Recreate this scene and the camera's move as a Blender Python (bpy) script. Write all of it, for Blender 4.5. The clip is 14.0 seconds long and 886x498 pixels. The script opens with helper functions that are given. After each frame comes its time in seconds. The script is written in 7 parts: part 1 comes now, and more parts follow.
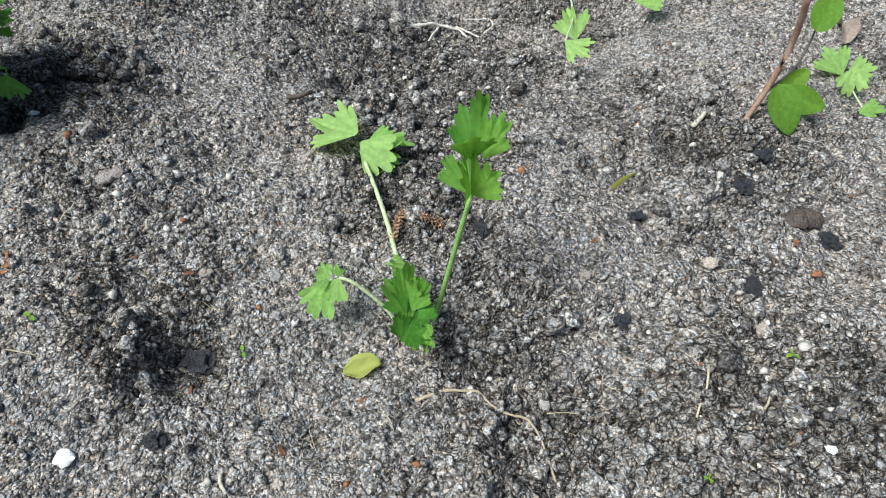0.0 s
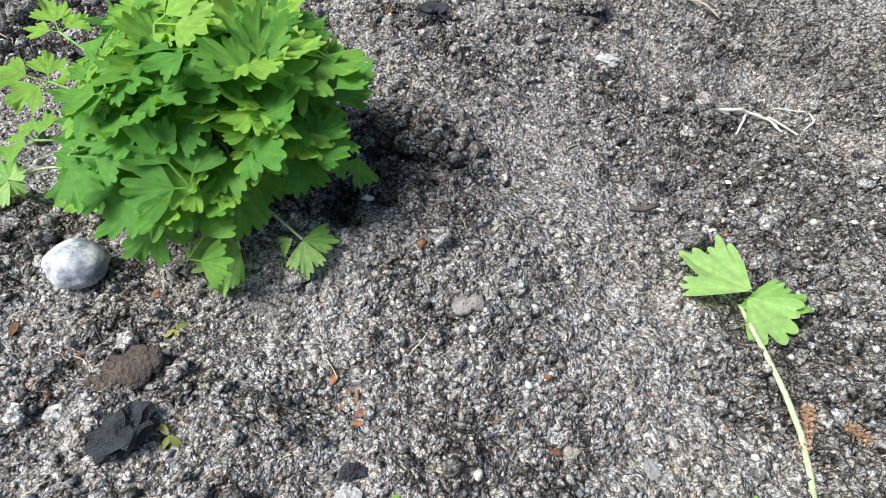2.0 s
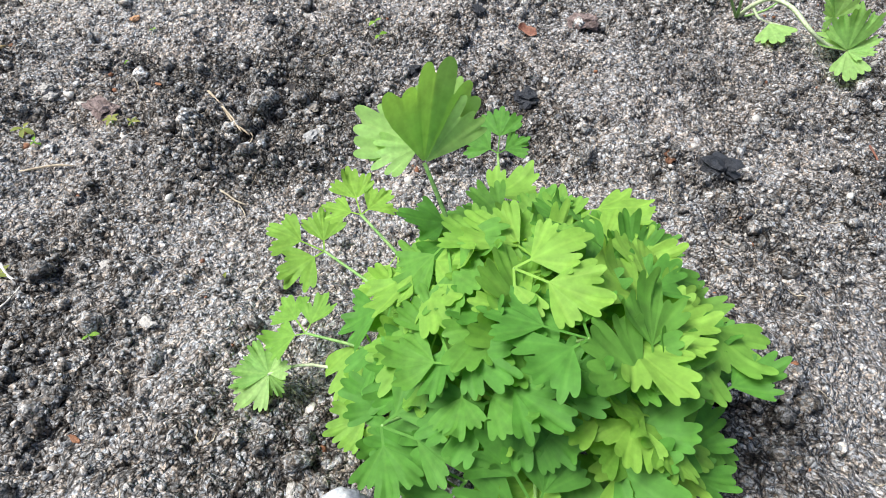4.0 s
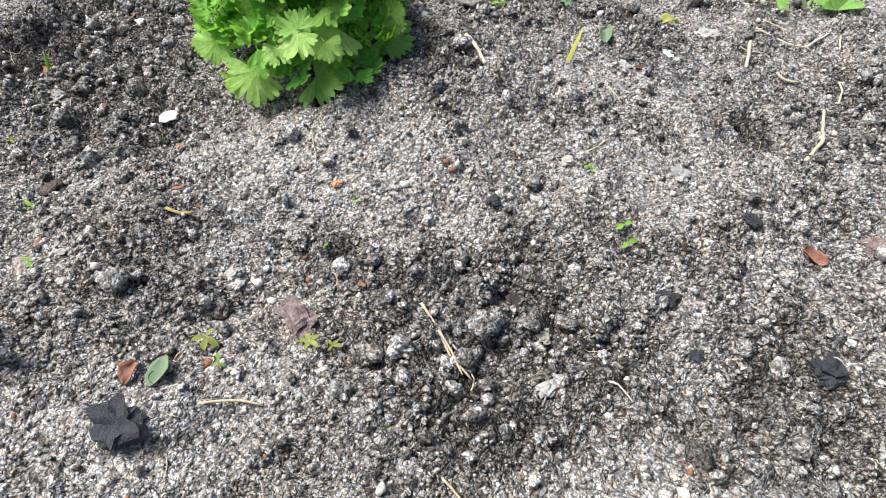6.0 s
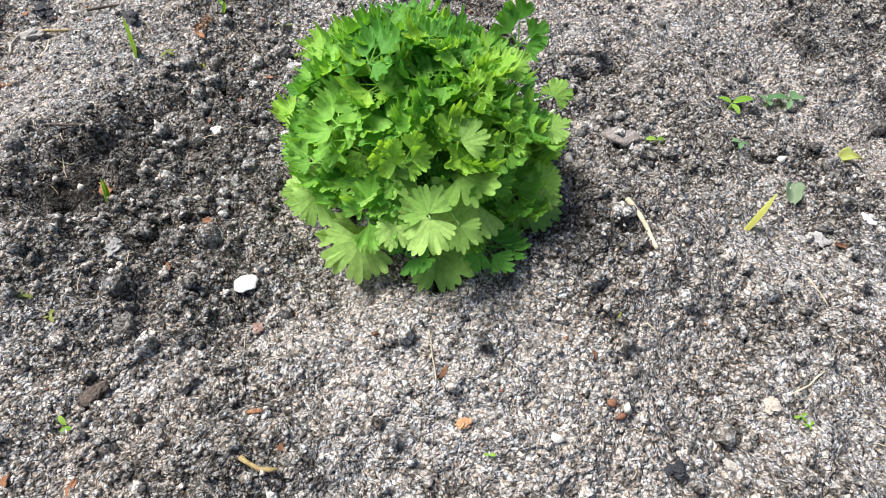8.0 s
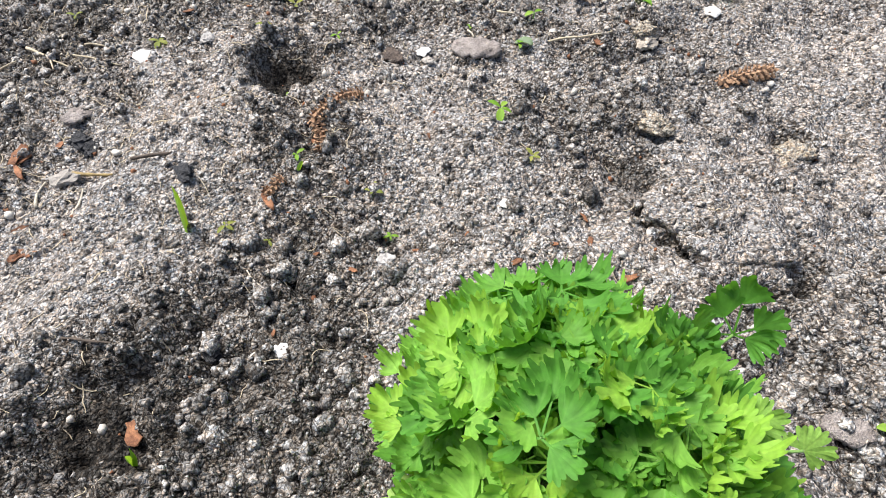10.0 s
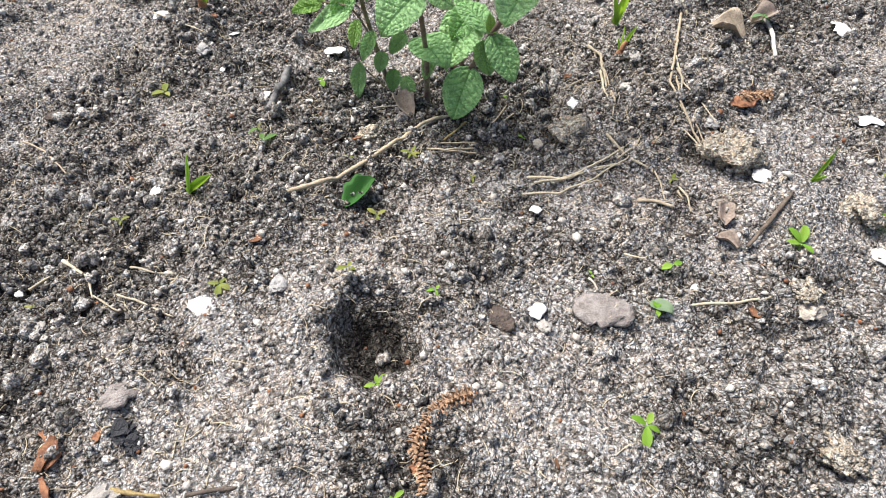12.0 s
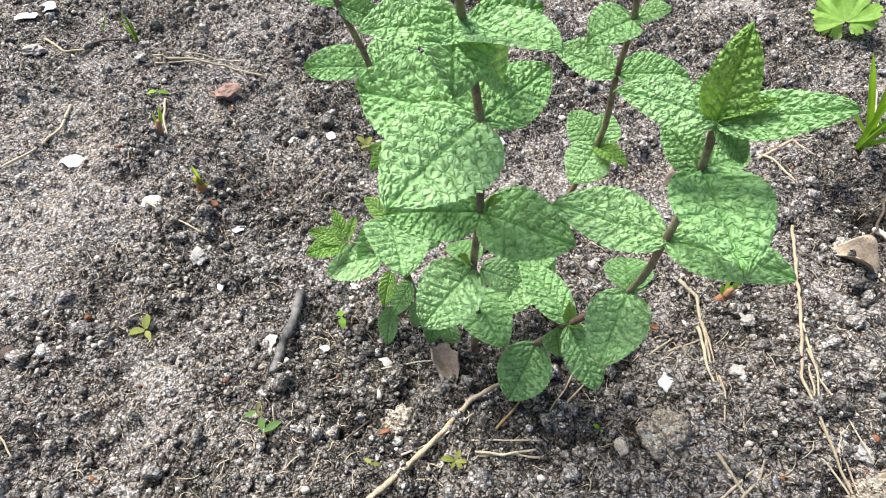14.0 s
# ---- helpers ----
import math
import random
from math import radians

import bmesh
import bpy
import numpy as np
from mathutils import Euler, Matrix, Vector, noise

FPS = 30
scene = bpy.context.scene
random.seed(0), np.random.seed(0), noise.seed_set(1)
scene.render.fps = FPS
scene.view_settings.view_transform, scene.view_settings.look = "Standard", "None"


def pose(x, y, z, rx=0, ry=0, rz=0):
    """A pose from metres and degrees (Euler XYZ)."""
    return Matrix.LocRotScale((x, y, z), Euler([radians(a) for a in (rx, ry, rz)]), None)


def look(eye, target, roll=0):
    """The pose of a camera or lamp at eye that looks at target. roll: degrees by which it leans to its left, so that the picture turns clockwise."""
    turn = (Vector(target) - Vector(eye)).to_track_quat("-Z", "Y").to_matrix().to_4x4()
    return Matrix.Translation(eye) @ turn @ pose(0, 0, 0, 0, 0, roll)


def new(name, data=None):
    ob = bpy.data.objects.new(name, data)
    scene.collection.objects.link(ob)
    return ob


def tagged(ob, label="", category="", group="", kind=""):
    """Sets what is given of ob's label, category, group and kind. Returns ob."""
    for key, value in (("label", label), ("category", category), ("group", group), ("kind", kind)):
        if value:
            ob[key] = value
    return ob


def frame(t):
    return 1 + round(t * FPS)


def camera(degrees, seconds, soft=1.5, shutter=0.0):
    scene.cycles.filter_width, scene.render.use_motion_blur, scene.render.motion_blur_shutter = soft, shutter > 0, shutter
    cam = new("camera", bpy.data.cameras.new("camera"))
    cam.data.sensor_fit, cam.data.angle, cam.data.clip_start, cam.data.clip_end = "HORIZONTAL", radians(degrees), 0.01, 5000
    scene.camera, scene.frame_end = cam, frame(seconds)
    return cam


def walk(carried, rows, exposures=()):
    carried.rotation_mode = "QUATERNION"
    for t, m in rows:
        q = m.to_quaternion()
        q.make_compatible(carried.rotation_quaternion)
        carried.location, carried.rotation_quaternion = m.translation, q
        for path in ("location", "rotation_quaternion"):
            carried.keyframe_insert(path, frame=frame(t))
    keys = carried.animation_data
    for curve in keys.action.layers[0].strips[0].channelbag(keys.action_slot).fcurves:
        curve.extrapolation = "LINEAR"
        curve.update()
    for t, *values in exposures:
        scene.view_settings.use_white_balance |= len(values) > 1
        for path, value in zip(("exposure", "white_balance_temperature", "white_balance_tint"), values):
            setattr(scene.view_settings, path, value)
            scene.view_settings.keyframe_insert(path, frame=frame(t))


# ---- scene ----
cam = camera(73.5, 14.0, soft=1.0)
PATH = [
    (0, (0.007, 0.005, 0.401), (-0.014, 1.105, -1.269), 1.0),
    (0.5, (-0.076, 0.034, 0.387), (-0.162, 1.13, -1.284), 0.9),
    (1, (-0.138, 0.064, 0.381), (-0.284, 1.149, -1.292), 0.7),
    (1.5, (-0.189, 0.102, 0.385), (-0.398, 1.174, -1.29), 0.5),
    (2, (-0.245, 0.129, 0.381), (-0.52, 1.189, -1.293), 0.1),
    (2.5, (-0.303, 0.159, 0.382), (-0.65, 1.2, -1.29), -0.2),
    (3, (-0.351, 0.186, 0.383), (-0.764, 1.208, -1.287), -0.5),
    (3.5, (-0.402, 0.214, 0.383), (-0.875, 1.218, -1.281), -0.8),
    (4, (-0.457, 0.244, 0.388), (-0.988, 1.233, -1.267), -0.9),
    (4.2, (-0.482, 0.259, 0.393), (-1.038, 1.229, -1.265), -1.3),
    (6.3, (-0.739, 0.38, 0.4), (-1.505, 1.3, -1.202), -1.1),
    (6.5, (-0.759, 0.394, 0.401), (-1.535, 1.309, -1.2), -1.1),
    (7, (-0.81, 0.418, 0.398), (-1.609, 1.319, -1.198), -1.0),
    (7.5, (-0.866, 0.444, 0.396), (-1.687, 1.328, -1.199), -0.8),
    (8, (-0.919, 0.473, 0.393), (-1.76, 1.341, -1.2), -0.6),
    (8.2, (-0.943, 0.484, 0.393), (-1.793, 1.344, -1.2), -0.6),
    (10.3, (-1.199, 0.62, 0.401), (-2.133, 1.397, -1.188), -1.0),
    (10.5, (-1.225, 0.631, 0.404), (-2.165, 1.407, -1.181), -1.0),
    (11, (-1.288, 0.663, 0.422), (-2.236, 1.44, -1.158), -0.6),
    (11.5, (-1.36, 0.685, 0.443), (-2.32, 1.458, -1.132), -0.1),
    (12, (-1.43, 0.71, 0.465), (-2.408, 1.479, -1.101), 0.1),
    (12.5, (-1.51, 0.748, 0.49), (-2.509, 1.517, -1.063), 0.3),
    (13, (-1.569, 0.793, 0.497), (-2.585, 1.566, -1.043), 0.5),
    (13.5, (-1.638, 0.837, 0.503), (-2.662, 1.598, -1.036), 0.5),
    (14, (-1.709, 0.877, 0.518), (-2.729, 1.617, -1.035), 0.5),
]
EXPOSURES = [(0.0, 0.68, 6050, 3), (1.5, 0.88, 6100, 5), (3.0, 0.97, 6100, 7), (6.5, 1.19, 6300, 8), (8.2, 1.17, 6400, 9), (10.5, 1.18, 6500, 10), (14.0, 1.29, 6500, 9)]
walk(cam, [(t, look(eye, target, roll)) for t, eye, target, roll in PATH], EXPOSURES)

# ---- light ----
world = bpy.data.worlds.new("sky")
scene.world = world
world.use_nodes = True
wn = world.node_tree.nodes
sky = wn.new("ShaderNodeTexSky")
sky.sky_type, sky.sun_disc = "NISHITA", False
SUN_UP, SUN_TURN = radians(59), radians(-106)
sky.sun_elevation, sky.sun_rotation = SUN_UP, SUN_TURN
sky.air_density, sky.dust_density = 1.0, 3.0
wn["Background"].inputs[1].default_value = 0.072
world.node_tree.links.new(sky.outputs[0], wn["Background"].inputs[0])
sun = new("sun", bpy.data.lights.new("sun", "SUN"))
sun.data.energy, sun.data.angle, sun.data.color = 3.05, radians(30), (1.0, 0.985, 0.96)
sun_from = Vector((math.sin(SUN_TURN) * math.cos(SUN_UP), math.cos(SUN_TURN) * math.cos(SUN_UP), math.sin(SUN_UP)))
sun.matrix_world = look(sun_from * 20, (0, 0, 0))


# ---- materials ----
def material(name):
    m = bpy.data.materials.new(name)
    m.use_nodes = True
    n = m.node_tree.nodes
    return m, n, m.node_tree.links.new, n["Principled BSDF"]


def mixed(n, link, fac, a, b, kind="MIX"):
    """A colour mix; each input is a socket or a value."""
    x = n.new("ShaderNodeMix")
    x.data_type, x.blend_type = "RGBA", kind
    for slot, v in ((0, fac), (6, a), (7, b)):
        if hasattr(v, "links"):
            link(v, x.inputs[slot])
        else:
            x.inputs[slot].default_value = v if slot == 0 else (*v, 1)
    return x.outputs[2]


def ramp(n, link, value, *stops):
    r = n.new("ShaderNodeValToRGB")
    while len(r.color_ramp.elements) < len(stops):
        r.color_ramp.elements.new(0.5)
    for e, (at, c) in zip(r.color_ramp.elements, stops):
        e.position, e.color = at, (*((c,) * 3 if isinstance(c, (int, float)) else c), 1)
    link(value, r.inputs[0])
    return r.outputs[0]


def texture(n, link, kind, where, scale, detail=3.0):
    x = n.new({"noise": "ShaderNodeTexNoise", "cells": "ShaderNodeTexVoronoi"}[kind])
    x.inputs["Scale"].default_value = scale
    if kind == "noise":
        x.inputs["Detail"].default_value = detail
    link(where, x.inputs["Vector"])
    return x


def bumped(n, link, bsdf, height, strength, distance):
    b = n.new("ShaderNodeBump")
    b.inputs["Strength"].default_value, b.inputs["Distance"].default_value = strength, distance
    link(height, b.inputs["Height"])
    link(b.outputs[0], bsdf.inputs["Normal"])


def soil_material(name, crumbs=False, clod=False, tan=False):
    """Dry sandy soil: pale crust, darker loose earth, many-coloured grains, painted shade in pits and gaps."""
    m, n, link, bsdf = material(name)
    where = n.new("ShaderNodeTexCoord").outputs["Object"]
    if crumbs:
        own = n.new("ShaderNodeNewGeometry").outputs["Random Per Island"]
        base = ramp(n, link, own, (0.0, (0.17, 0.16, 0.15)), (0.25, (0.33, 0.313, 0.295)), (0.7, (0.47, 0.447, 0.42)), (0.93, (0.58, 0.553, 0.52)), (0.985, (0.72, 0.69, 0.655)))
    else:
        att = n.new("ShaderNodeAttribute")
        att.attribute_name = "loose"
        patch = texture(n, link, "noise", where, 34, 6)
        add = n.new("ShaderNodeMath")
        add.operation = "ADD"
        link(att.outputs["Fac"], add.inputs[0])
        link(ramp(n, link, patch.outputs["Fac"], (0.4, 0.0), (0.72, 0.34)), add.inputs[1])
        if clod:
            add.inputs[0].default_value = 0.45
            add.id_data.links.remove(add.inputs[0].links[0])
        dry = ramp(n, link, texture(n, link, "noise", where, 9, 3).outputs["Fac"], (0.3, (0.485, 0.462, 0.44)), (0.7, (0.53, 0.483, 0.44)))
        # Near black at the mask's top end paints shade into the deeper pits.
        loose_pit_shade = mixed(n, link, ramp(n, link, att.outputs["Fac"], (0.95, 0.0), (1.0, 1.0)), (0.21, 0.195, 0.178), (0.07, 0.063, 0.056))
        base = mixed(n, link, ramp(n, link, add.outputs[0], (0.25, 0.0), (1.0, 1.0)), dry, loose_pit_shade)
        if tan:
            base = ramp(n, link, patch.outputs["Fac"], (0.3, (0.50, 0.43, 0.34)), (0.65, (0.66, 0.58, 0.47)))
    much = 0.75 if crumbs else 0.35 if tan else ramp(n, link, add.outputs[0], (0.1, 0.66), (0.6, 1.0))
    bend = n.new("ShaderNodeVectorMath")
    wob = texture(n, link, "noise", where, 215, 2)
    sc = n.new("ShaderNodeVectorMath")
    sc.operation = "SCALE"
    sc.inputs[3].default_value = 0.005
    link(wob.outputs["Color"], sc.inputs[0])
    link(where, bend.inputs[0])
    link(sc.outputs[0], bend.inputs[1])
    height = wob.outputs["Fac"]
    for scale, stops in ((210, ((0.0, 0.72), (0.25, 0.88), (0.6, 1.0), (0.97, 1.12))), (470, ((0.0, 0.28), (0.16, 0.62), (0.5, 0.95), (0.84, 1.05), (0.965, 1.28)))):
        grain = texture(n, link, "cells", bend.outputs[0], scale)
        tone = n.new("ShaderNodeSeparateColor")
        link(grain.outputs["Color"], tone.inputs[0])
        base = mixed(n, link, 1.0, base, ramp(n, link, tone.outputs[0], *stops), "MULTIPLY")
        h = n.new("ShaderNodeMath")
        h.operation = "MULTIPLY_ADD"
        h.inputs[1].default_value = -1.1 if scale < 300 else -0.55
        link(grain.outputs["Distance"], h.inputs[0])
        link(height, h.inputs[2])
        height = h.outputs[0]
    # Dark threads put the shade of creases between crumbs into the colour.
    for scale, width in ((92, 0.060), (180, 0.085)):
        crease_shade = texture(n, link, "noise", where, scale, 1.5)
        crease_shade.inputs["Distortion"].default_value = 0.6
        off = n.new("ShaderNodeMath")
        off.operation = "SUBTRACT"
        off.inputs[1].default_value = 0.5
        link(crease_shade.outputs["Fac"], off.inputs[0])
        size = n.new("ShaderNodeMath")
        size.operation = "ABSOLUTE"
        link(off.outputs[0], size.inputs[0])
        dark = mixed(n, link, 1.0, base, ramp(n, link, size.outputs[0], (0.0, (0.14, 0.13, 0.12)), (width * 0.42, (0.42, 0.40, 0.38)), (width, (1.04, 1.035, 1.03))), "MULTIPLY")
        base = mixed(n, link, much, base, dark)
    tint = ramp(n, link, tone.outputs[1], (0.0, (1.12, 0.98, 0.84)), (0.5, (1, 1, 1)), (1.0, (0.92, 1.0, 1.09)))
    base = mixed(n, link, 1.0, base, tint, "MULTIPLY")
    fine = texture(n, link, "noise", where, 1100, 2)
    base = mixed(n, link, 1.0, base, ramp(n, link, fine.outputs["Fac"], (0.3, 0.68), (0.7, 1.28)), "MULTIPLY")
    link(base, bsdf.inputs["Base Color"])
    bsdf.inputs["Roughness"].default_value = 0.95
    bsdf.inputs["Specular IOR Level"].default_value = 0.2
    bumped(n, link, bsdf, height, 1.0, 0.0015 if crumbs else 0.004)
    return m


def plain_material(name, colour, other, scale, rough=0.8, bump=0.4, depth=0.001, spec=0.3, random_mix=0.0):
    """Two colours worked into each other by noise at two scales, with a fine relief."""
    m, n, link, bsdf = material(name)
    where = n.new("ShaderNodeTexCoord").outputs["Object"]
    a, b = texture(n, link, "noise", where, scale, 5), texture(n, link, "noise", where, scale * 6, 3)
    base = mixed(n, link, ramp(n, link, a.outputs["Fac"], (0.35, 0.0), (0.65, 1.0)), colour, other)
    base = mixed(n, link, 1.0, base, ramp(n, link, b.outputs["Fac"], (0.3, 0.7), (0.7, 1.25)), "MULTIPLY")
    if random_mix:
        own = n.new("ShaderNodeObjectInfo").outputs["Random"]
        base = mixed(n, link, 1.0, base, ramp(n, link, own, (0.0, 1 - random_mix), (1.0, 1 + random_mix)), "MULTIPLY")
    link(base, bsdf.inputs["Base Color"])
    bsdf.inputs["Roughness"].default_value, bsdf.inputs["Specular IOR Level"].default_value = rough, spec
    bumped(n, link, bsdf, b.outputs["Fac"], bump, depth)
    return m


def leaf_material(name, colour, young, scale, vein=0.0, through_it=0.44, rough=0.62):
    """Leaf: thin, a little glossy, lets light through. scale is in leaf lengths."""
    m, n, link, bsdf = material(name)
    where = n.new("ShaderNodeTexCoord").outputs["Object"]
    own = n.new("ShaderNodeObjectInfo").outputs["Random"]
    a = texture(n, link, "noise", where, scale * 3, 5)
    base = mixed(n, link, ramp(n, link, own, (0.25, 0.0), (1.0, 1.0)), colour, young)
    base = mixed(n, link, 1.0, base, ramp(n, link, a.outputs["Fac"], (0.3, 0.82), (0.7, 1.15)), "MULTIPLY")
    line = n.new("ShaderNodeAttribute")
    line.attribute_name = "vein"
    pale = mixed(n, link, 1.0, base, (0.62, 0.75, 0.60) if vein else (1.2, 1.13, 1.18), "MULTIPLY")
    base = mixed(n, link, ramp(n, link, line.outputs["Fac"], (0.25, 0.0), (0.95, 0.9 if vein else 0.75)), base, pale)
    height = a.outputs["Fac"]
    if vein:
        cell = n.new("ShaderNodeTexVoronoi")
        cell.feature = "DISTANCE_TO_EDGE"
        cell.inputs["Scale"].default_value = vein
        bend = n.new("ShaderNodeVectorMath")
        link(where, bend.inputs[0])
        wob = texture(n, link, "noise", where, vein * 0.7, 2)
        sc = n.new("ShaderNodeVectorMath")
        sc.operation = "SCALE"
        sc.inputs[3].default_value = 0.12
        link(wob.outputs["Color"], sc.inputs[0])
        link(sc.outputs[0], bend.inputs[1])
        link(bend.outputs[0], cell.inputs["Vector"])
        net = ramp(n, link, cell.outputs["Distance"], (0.0, 0.0), (0.05, 0.6), (0.2, 1.0))
        base = mixed(n, link, net, mixed(n, link, 1.0, base, (0.86, 0.92, 0.84), "MULTIPLY"), base)
        swollen = n.new("ShaderNodeMath")
        swollen.operation = "MULTIPLY_ADD"
        swollen.inputs[1].default_value = -1.8
        link(line.outputs["Fac"], swollen.inputs[0])
        link(net, swollen.inputs[2])
        height = swollen.outputs[0]
    link(base, bsdf.inputs["Base Color"])
    bsdf.inputs["Roughness"].default_value, bsdf.inputs["Specular IOR Level"].default_value = rough, 0.25
    bumped(n, link, bsdf, height, 0.9 if vein else 0.4, 0.0012 if vein else 0.0008)
    thin = n.new("ShaderNodeBsdfTranslucent")
    link(mixed(n, link, 1.0, base, (1.25, 1.15, 0.5), "MULTIPLY"), thin.inputs[0])
    both = n.new("ShaderNodeMixShader")
    both.inputs[0].default_value = through_it
    link(bsdf.outputs[0], both.inputs[1])
    link(thin.outputs[0], both.inputs[2])
    link(both.outputs[0], n["Material Output"].inputs[0])
    return m


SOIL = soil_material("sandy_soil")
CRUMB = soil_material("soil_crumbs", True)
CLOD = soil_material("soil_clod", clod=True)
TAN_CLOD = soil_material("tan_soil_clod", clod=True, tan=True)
LEAF = {
    "flat": leaf_material("parsley_leaf", (0.115, 0.30, 0.045), (0.29, 0.50, 0.075), 3),
    "broad": leaf_material("broad_young_leaf", (0.08, 0.24, 0.03), (0.24, 0.45, 0.08), 3),
    "pale": leaf_material("pale_leaf", (0.25, 0.46, 0.11), (0.37, 0.57, 0.18), 3),
    "curl": leaf_material("curly_leaf", (0.10, 0.29, 0.04), (0.25, 0.50, 0.075), 3),
    "frill": leaf_material("young_curly_leaf", (0.24, 0.47, 0.06), (0.33, 0.56, 0.07), 3),
    "palm": leaf_material("broad_lobed_leaf", (0.28, 0.49, 0.10), (0.38, 0.58, 0.15), 3),
    "mint": leaf_material("mint_leaf", (0.32, 0.56, 0.23), (0.43, 0.67, 0.32), 3, vein=15, through_it=0.22, rough=0.5),
    "mint_young": leaf_material("young_mint_leaf", (0.32, 0.54, 0.14), (0.38, 0.60, 0.18), 3, vein=15, through_it=0.22, rough=0.5),
    "oval": leaf_material("oval_leaf", (0.14, 0.29, 0.035), (0.20, 0.34, 0.04), 4),
}
STEM = {
    "stem": plain_material("green_stalk", (0.18, 0.34, 0.08), (0.26, 0.40, 0.12), 90, 0.5, 0.2),
    "pale_stem": plain_material("pale_stalk", (0.42, 0.50, 0.26), (0.52, 0.56, 0.34), 90, 0.5, 0.2),
    "mint_stem": plain_material("mint_stalk", (0.15, 0.09, 0.075), (0.24, 0.22, 0.13), 70, 0.6, 0.3),
    "red_stem": plain_material("reddish_stalk", (0.30, 0.17, 0.12), (0.40, 0.28, 0.20), 70, 0.6, 0.3),
    "dark_stem": plain_material("dark_stalk", (0.06, 0.05, 0.05), (0.12, 0.10, 0.09), 90, 0.6, 0.3),
}
SHELL = plain_material("eggshell", (0.80, 0.79, 0.75), (0.68, 0.65, 0.60), 120, 0.6, 0.3, random_mix=0.08)
COAL = plain_material("charcoal", (0.012, 0.012, 0.014), (0.035, 0.036, 0.042), 160, 0.55, 0.9, 0.002, 0.5)
STONE = {
    "grey": plain_material("grey_pebble", (0.27, 0.255, 0.24), (0.39, 0.37, 0.35), 150, 0.85, random_mix=0.25),
    "pale": plain_material("pale_pebble", (0.44, 0.40, 0.35), (0.33, 0.30, 0.27), 150, 0.8, random_mix=0.15),
    "beige": plain_material("beige_pebble", (0.42, 0.36, 0.29), (0.33, 0.285, 0.24), 150, 0.8, random_mix=0.2),
    "red": plain_material("reddish_pebble", (0.24, 0.14, 0.11), (0.32, 0.22, 0.18), 150, 0.85),
    "orange": plain_material("orange_pebble", (0.45, 0.24, 0.11), (0.38, 0.22, 0.13), 150, 0.8),
    "sand": plain_material("sandstone_lump", (0.56, 0.495, 0.41), (0.42, 0.37, 0.31), 60, 0.95, 1.0, 0.007, random_mix=0.12),
}
GRANITE = plain_material("white_granite", (0.62, 0.61, 0.60), (0.16, 0.17, 0.20), 75, 0.75, 0.5)
FLAKE = plain_material("orange_bark", (0.30, 0.14, 0.07), (0.13, 0.055, 0.03), 260, 0.75, 0.8, random_mix=0.5)
BARK = {
    "brown": plain_material("brown_bark", (0.13, 0.10, 0.082), (0.065, 0.05, 0.043), 60, 0.9, 1.0, 0.004),
    "pink": plain_material("pinkish_bark", (0.40, 0.30, 0.265), (0.17, 0.12, 0.105), 130, 0.9, 1.0, 0.004),
    "grey": plain_material("grey_bark", (0.42, 0.37, 0.34), (0.25, 0.215, 0.195), 130, 0.9, 0.9, 0.003),
    "char": plain_material("charred_bark", (0.03, 0.028, 0.028), (0.06, 0.05, 0.045), 90, 0.9, 0.9, 0.003),
}
WOOD = {
    "straw": plain_material("dry_straw", (0.52, 0.44, 0.31), (0.40, 0.33, 0.23), 110, 0.7, 0.4, random_mix=0.2),
    "tan": plain_material("tan_root", (0.50, 0.40, 0.28), (0.38, 0.30, 0.20), 110, 0.75, 0.5, random_mix=0.15),
    "pale": plain_material("pale_wood", (0.60, 0.53, 0.42), (0.48, 0.42, 0.33), 110, 0.75, 0.4),
    "white": plain_material("white_root", (0.72, 0.68, 0.60), (0.58, 0.52, 0.43), 110, 0.7, 0.4),
    "dark": plain_material("dark_twig", (0.07, 0.055, 0.042), (0.13, 0.10, 0.08), 110, 0.85, 0.6),
    "bark": plain_material("brown_twig", (0.10, 0.075, 0.055), (0.17, 0.13, 0.10), 110, 0.85, 0.7),
    "char": plain_material("charred_stick", (0.025, 0.025, 0.027), (0.20, 0.19, 0.18), 60, 0.7, 0.7),
    "red": plain_material("red_twig", (0.24, 0.10, 0.06), (0.16, 0.07, 0.05), 110, 0.7, 0.4),
    "ochre": plain_material("ochre_twig", (0.34, 0.25, 0.10), (0.24, 0.17, 0.08), 110, 0.7, 0.4),
}
CATKIN = plain_material("dry_catkin", (0.52, 0.33, 0.20), (0.20, 0.11, 0.065), 420, 0.8, 0.6)
DRY = {
    "rust": plain_material("rust_dry_leaf", (0.22, 0.09, 0.06), (0.32, 0.17, 0.11), 80, 0.75, 0.5),
    "tan": plain_material("tan_dry_leaf", (0.48, 0.39, 0.29), (0.38, 0.30, 0.22), 80, 0.75, 0.5),
    "brown": plain_material("brown_dry_leaf", (0.24, 0.185, 0.15), (0.33, 0.265, 0.215), 80, 0.75, 0.5),
}
FALLEN = {
    "yellow": leaf_material("yellowed_leaf", (0.48, 0.52, 0.15), (0.48, 0.52, 0.15), 5),
    "sage": leaf_material("sage_leaf", (0.27, 0.36, 0.22), (0.27, 0.36, 0.22), 5),
    "deep": leaf_material("deep_green_leaf", (0.06, 0.19, 0.04), (0.06, 0.19, 0.04), 5),
}
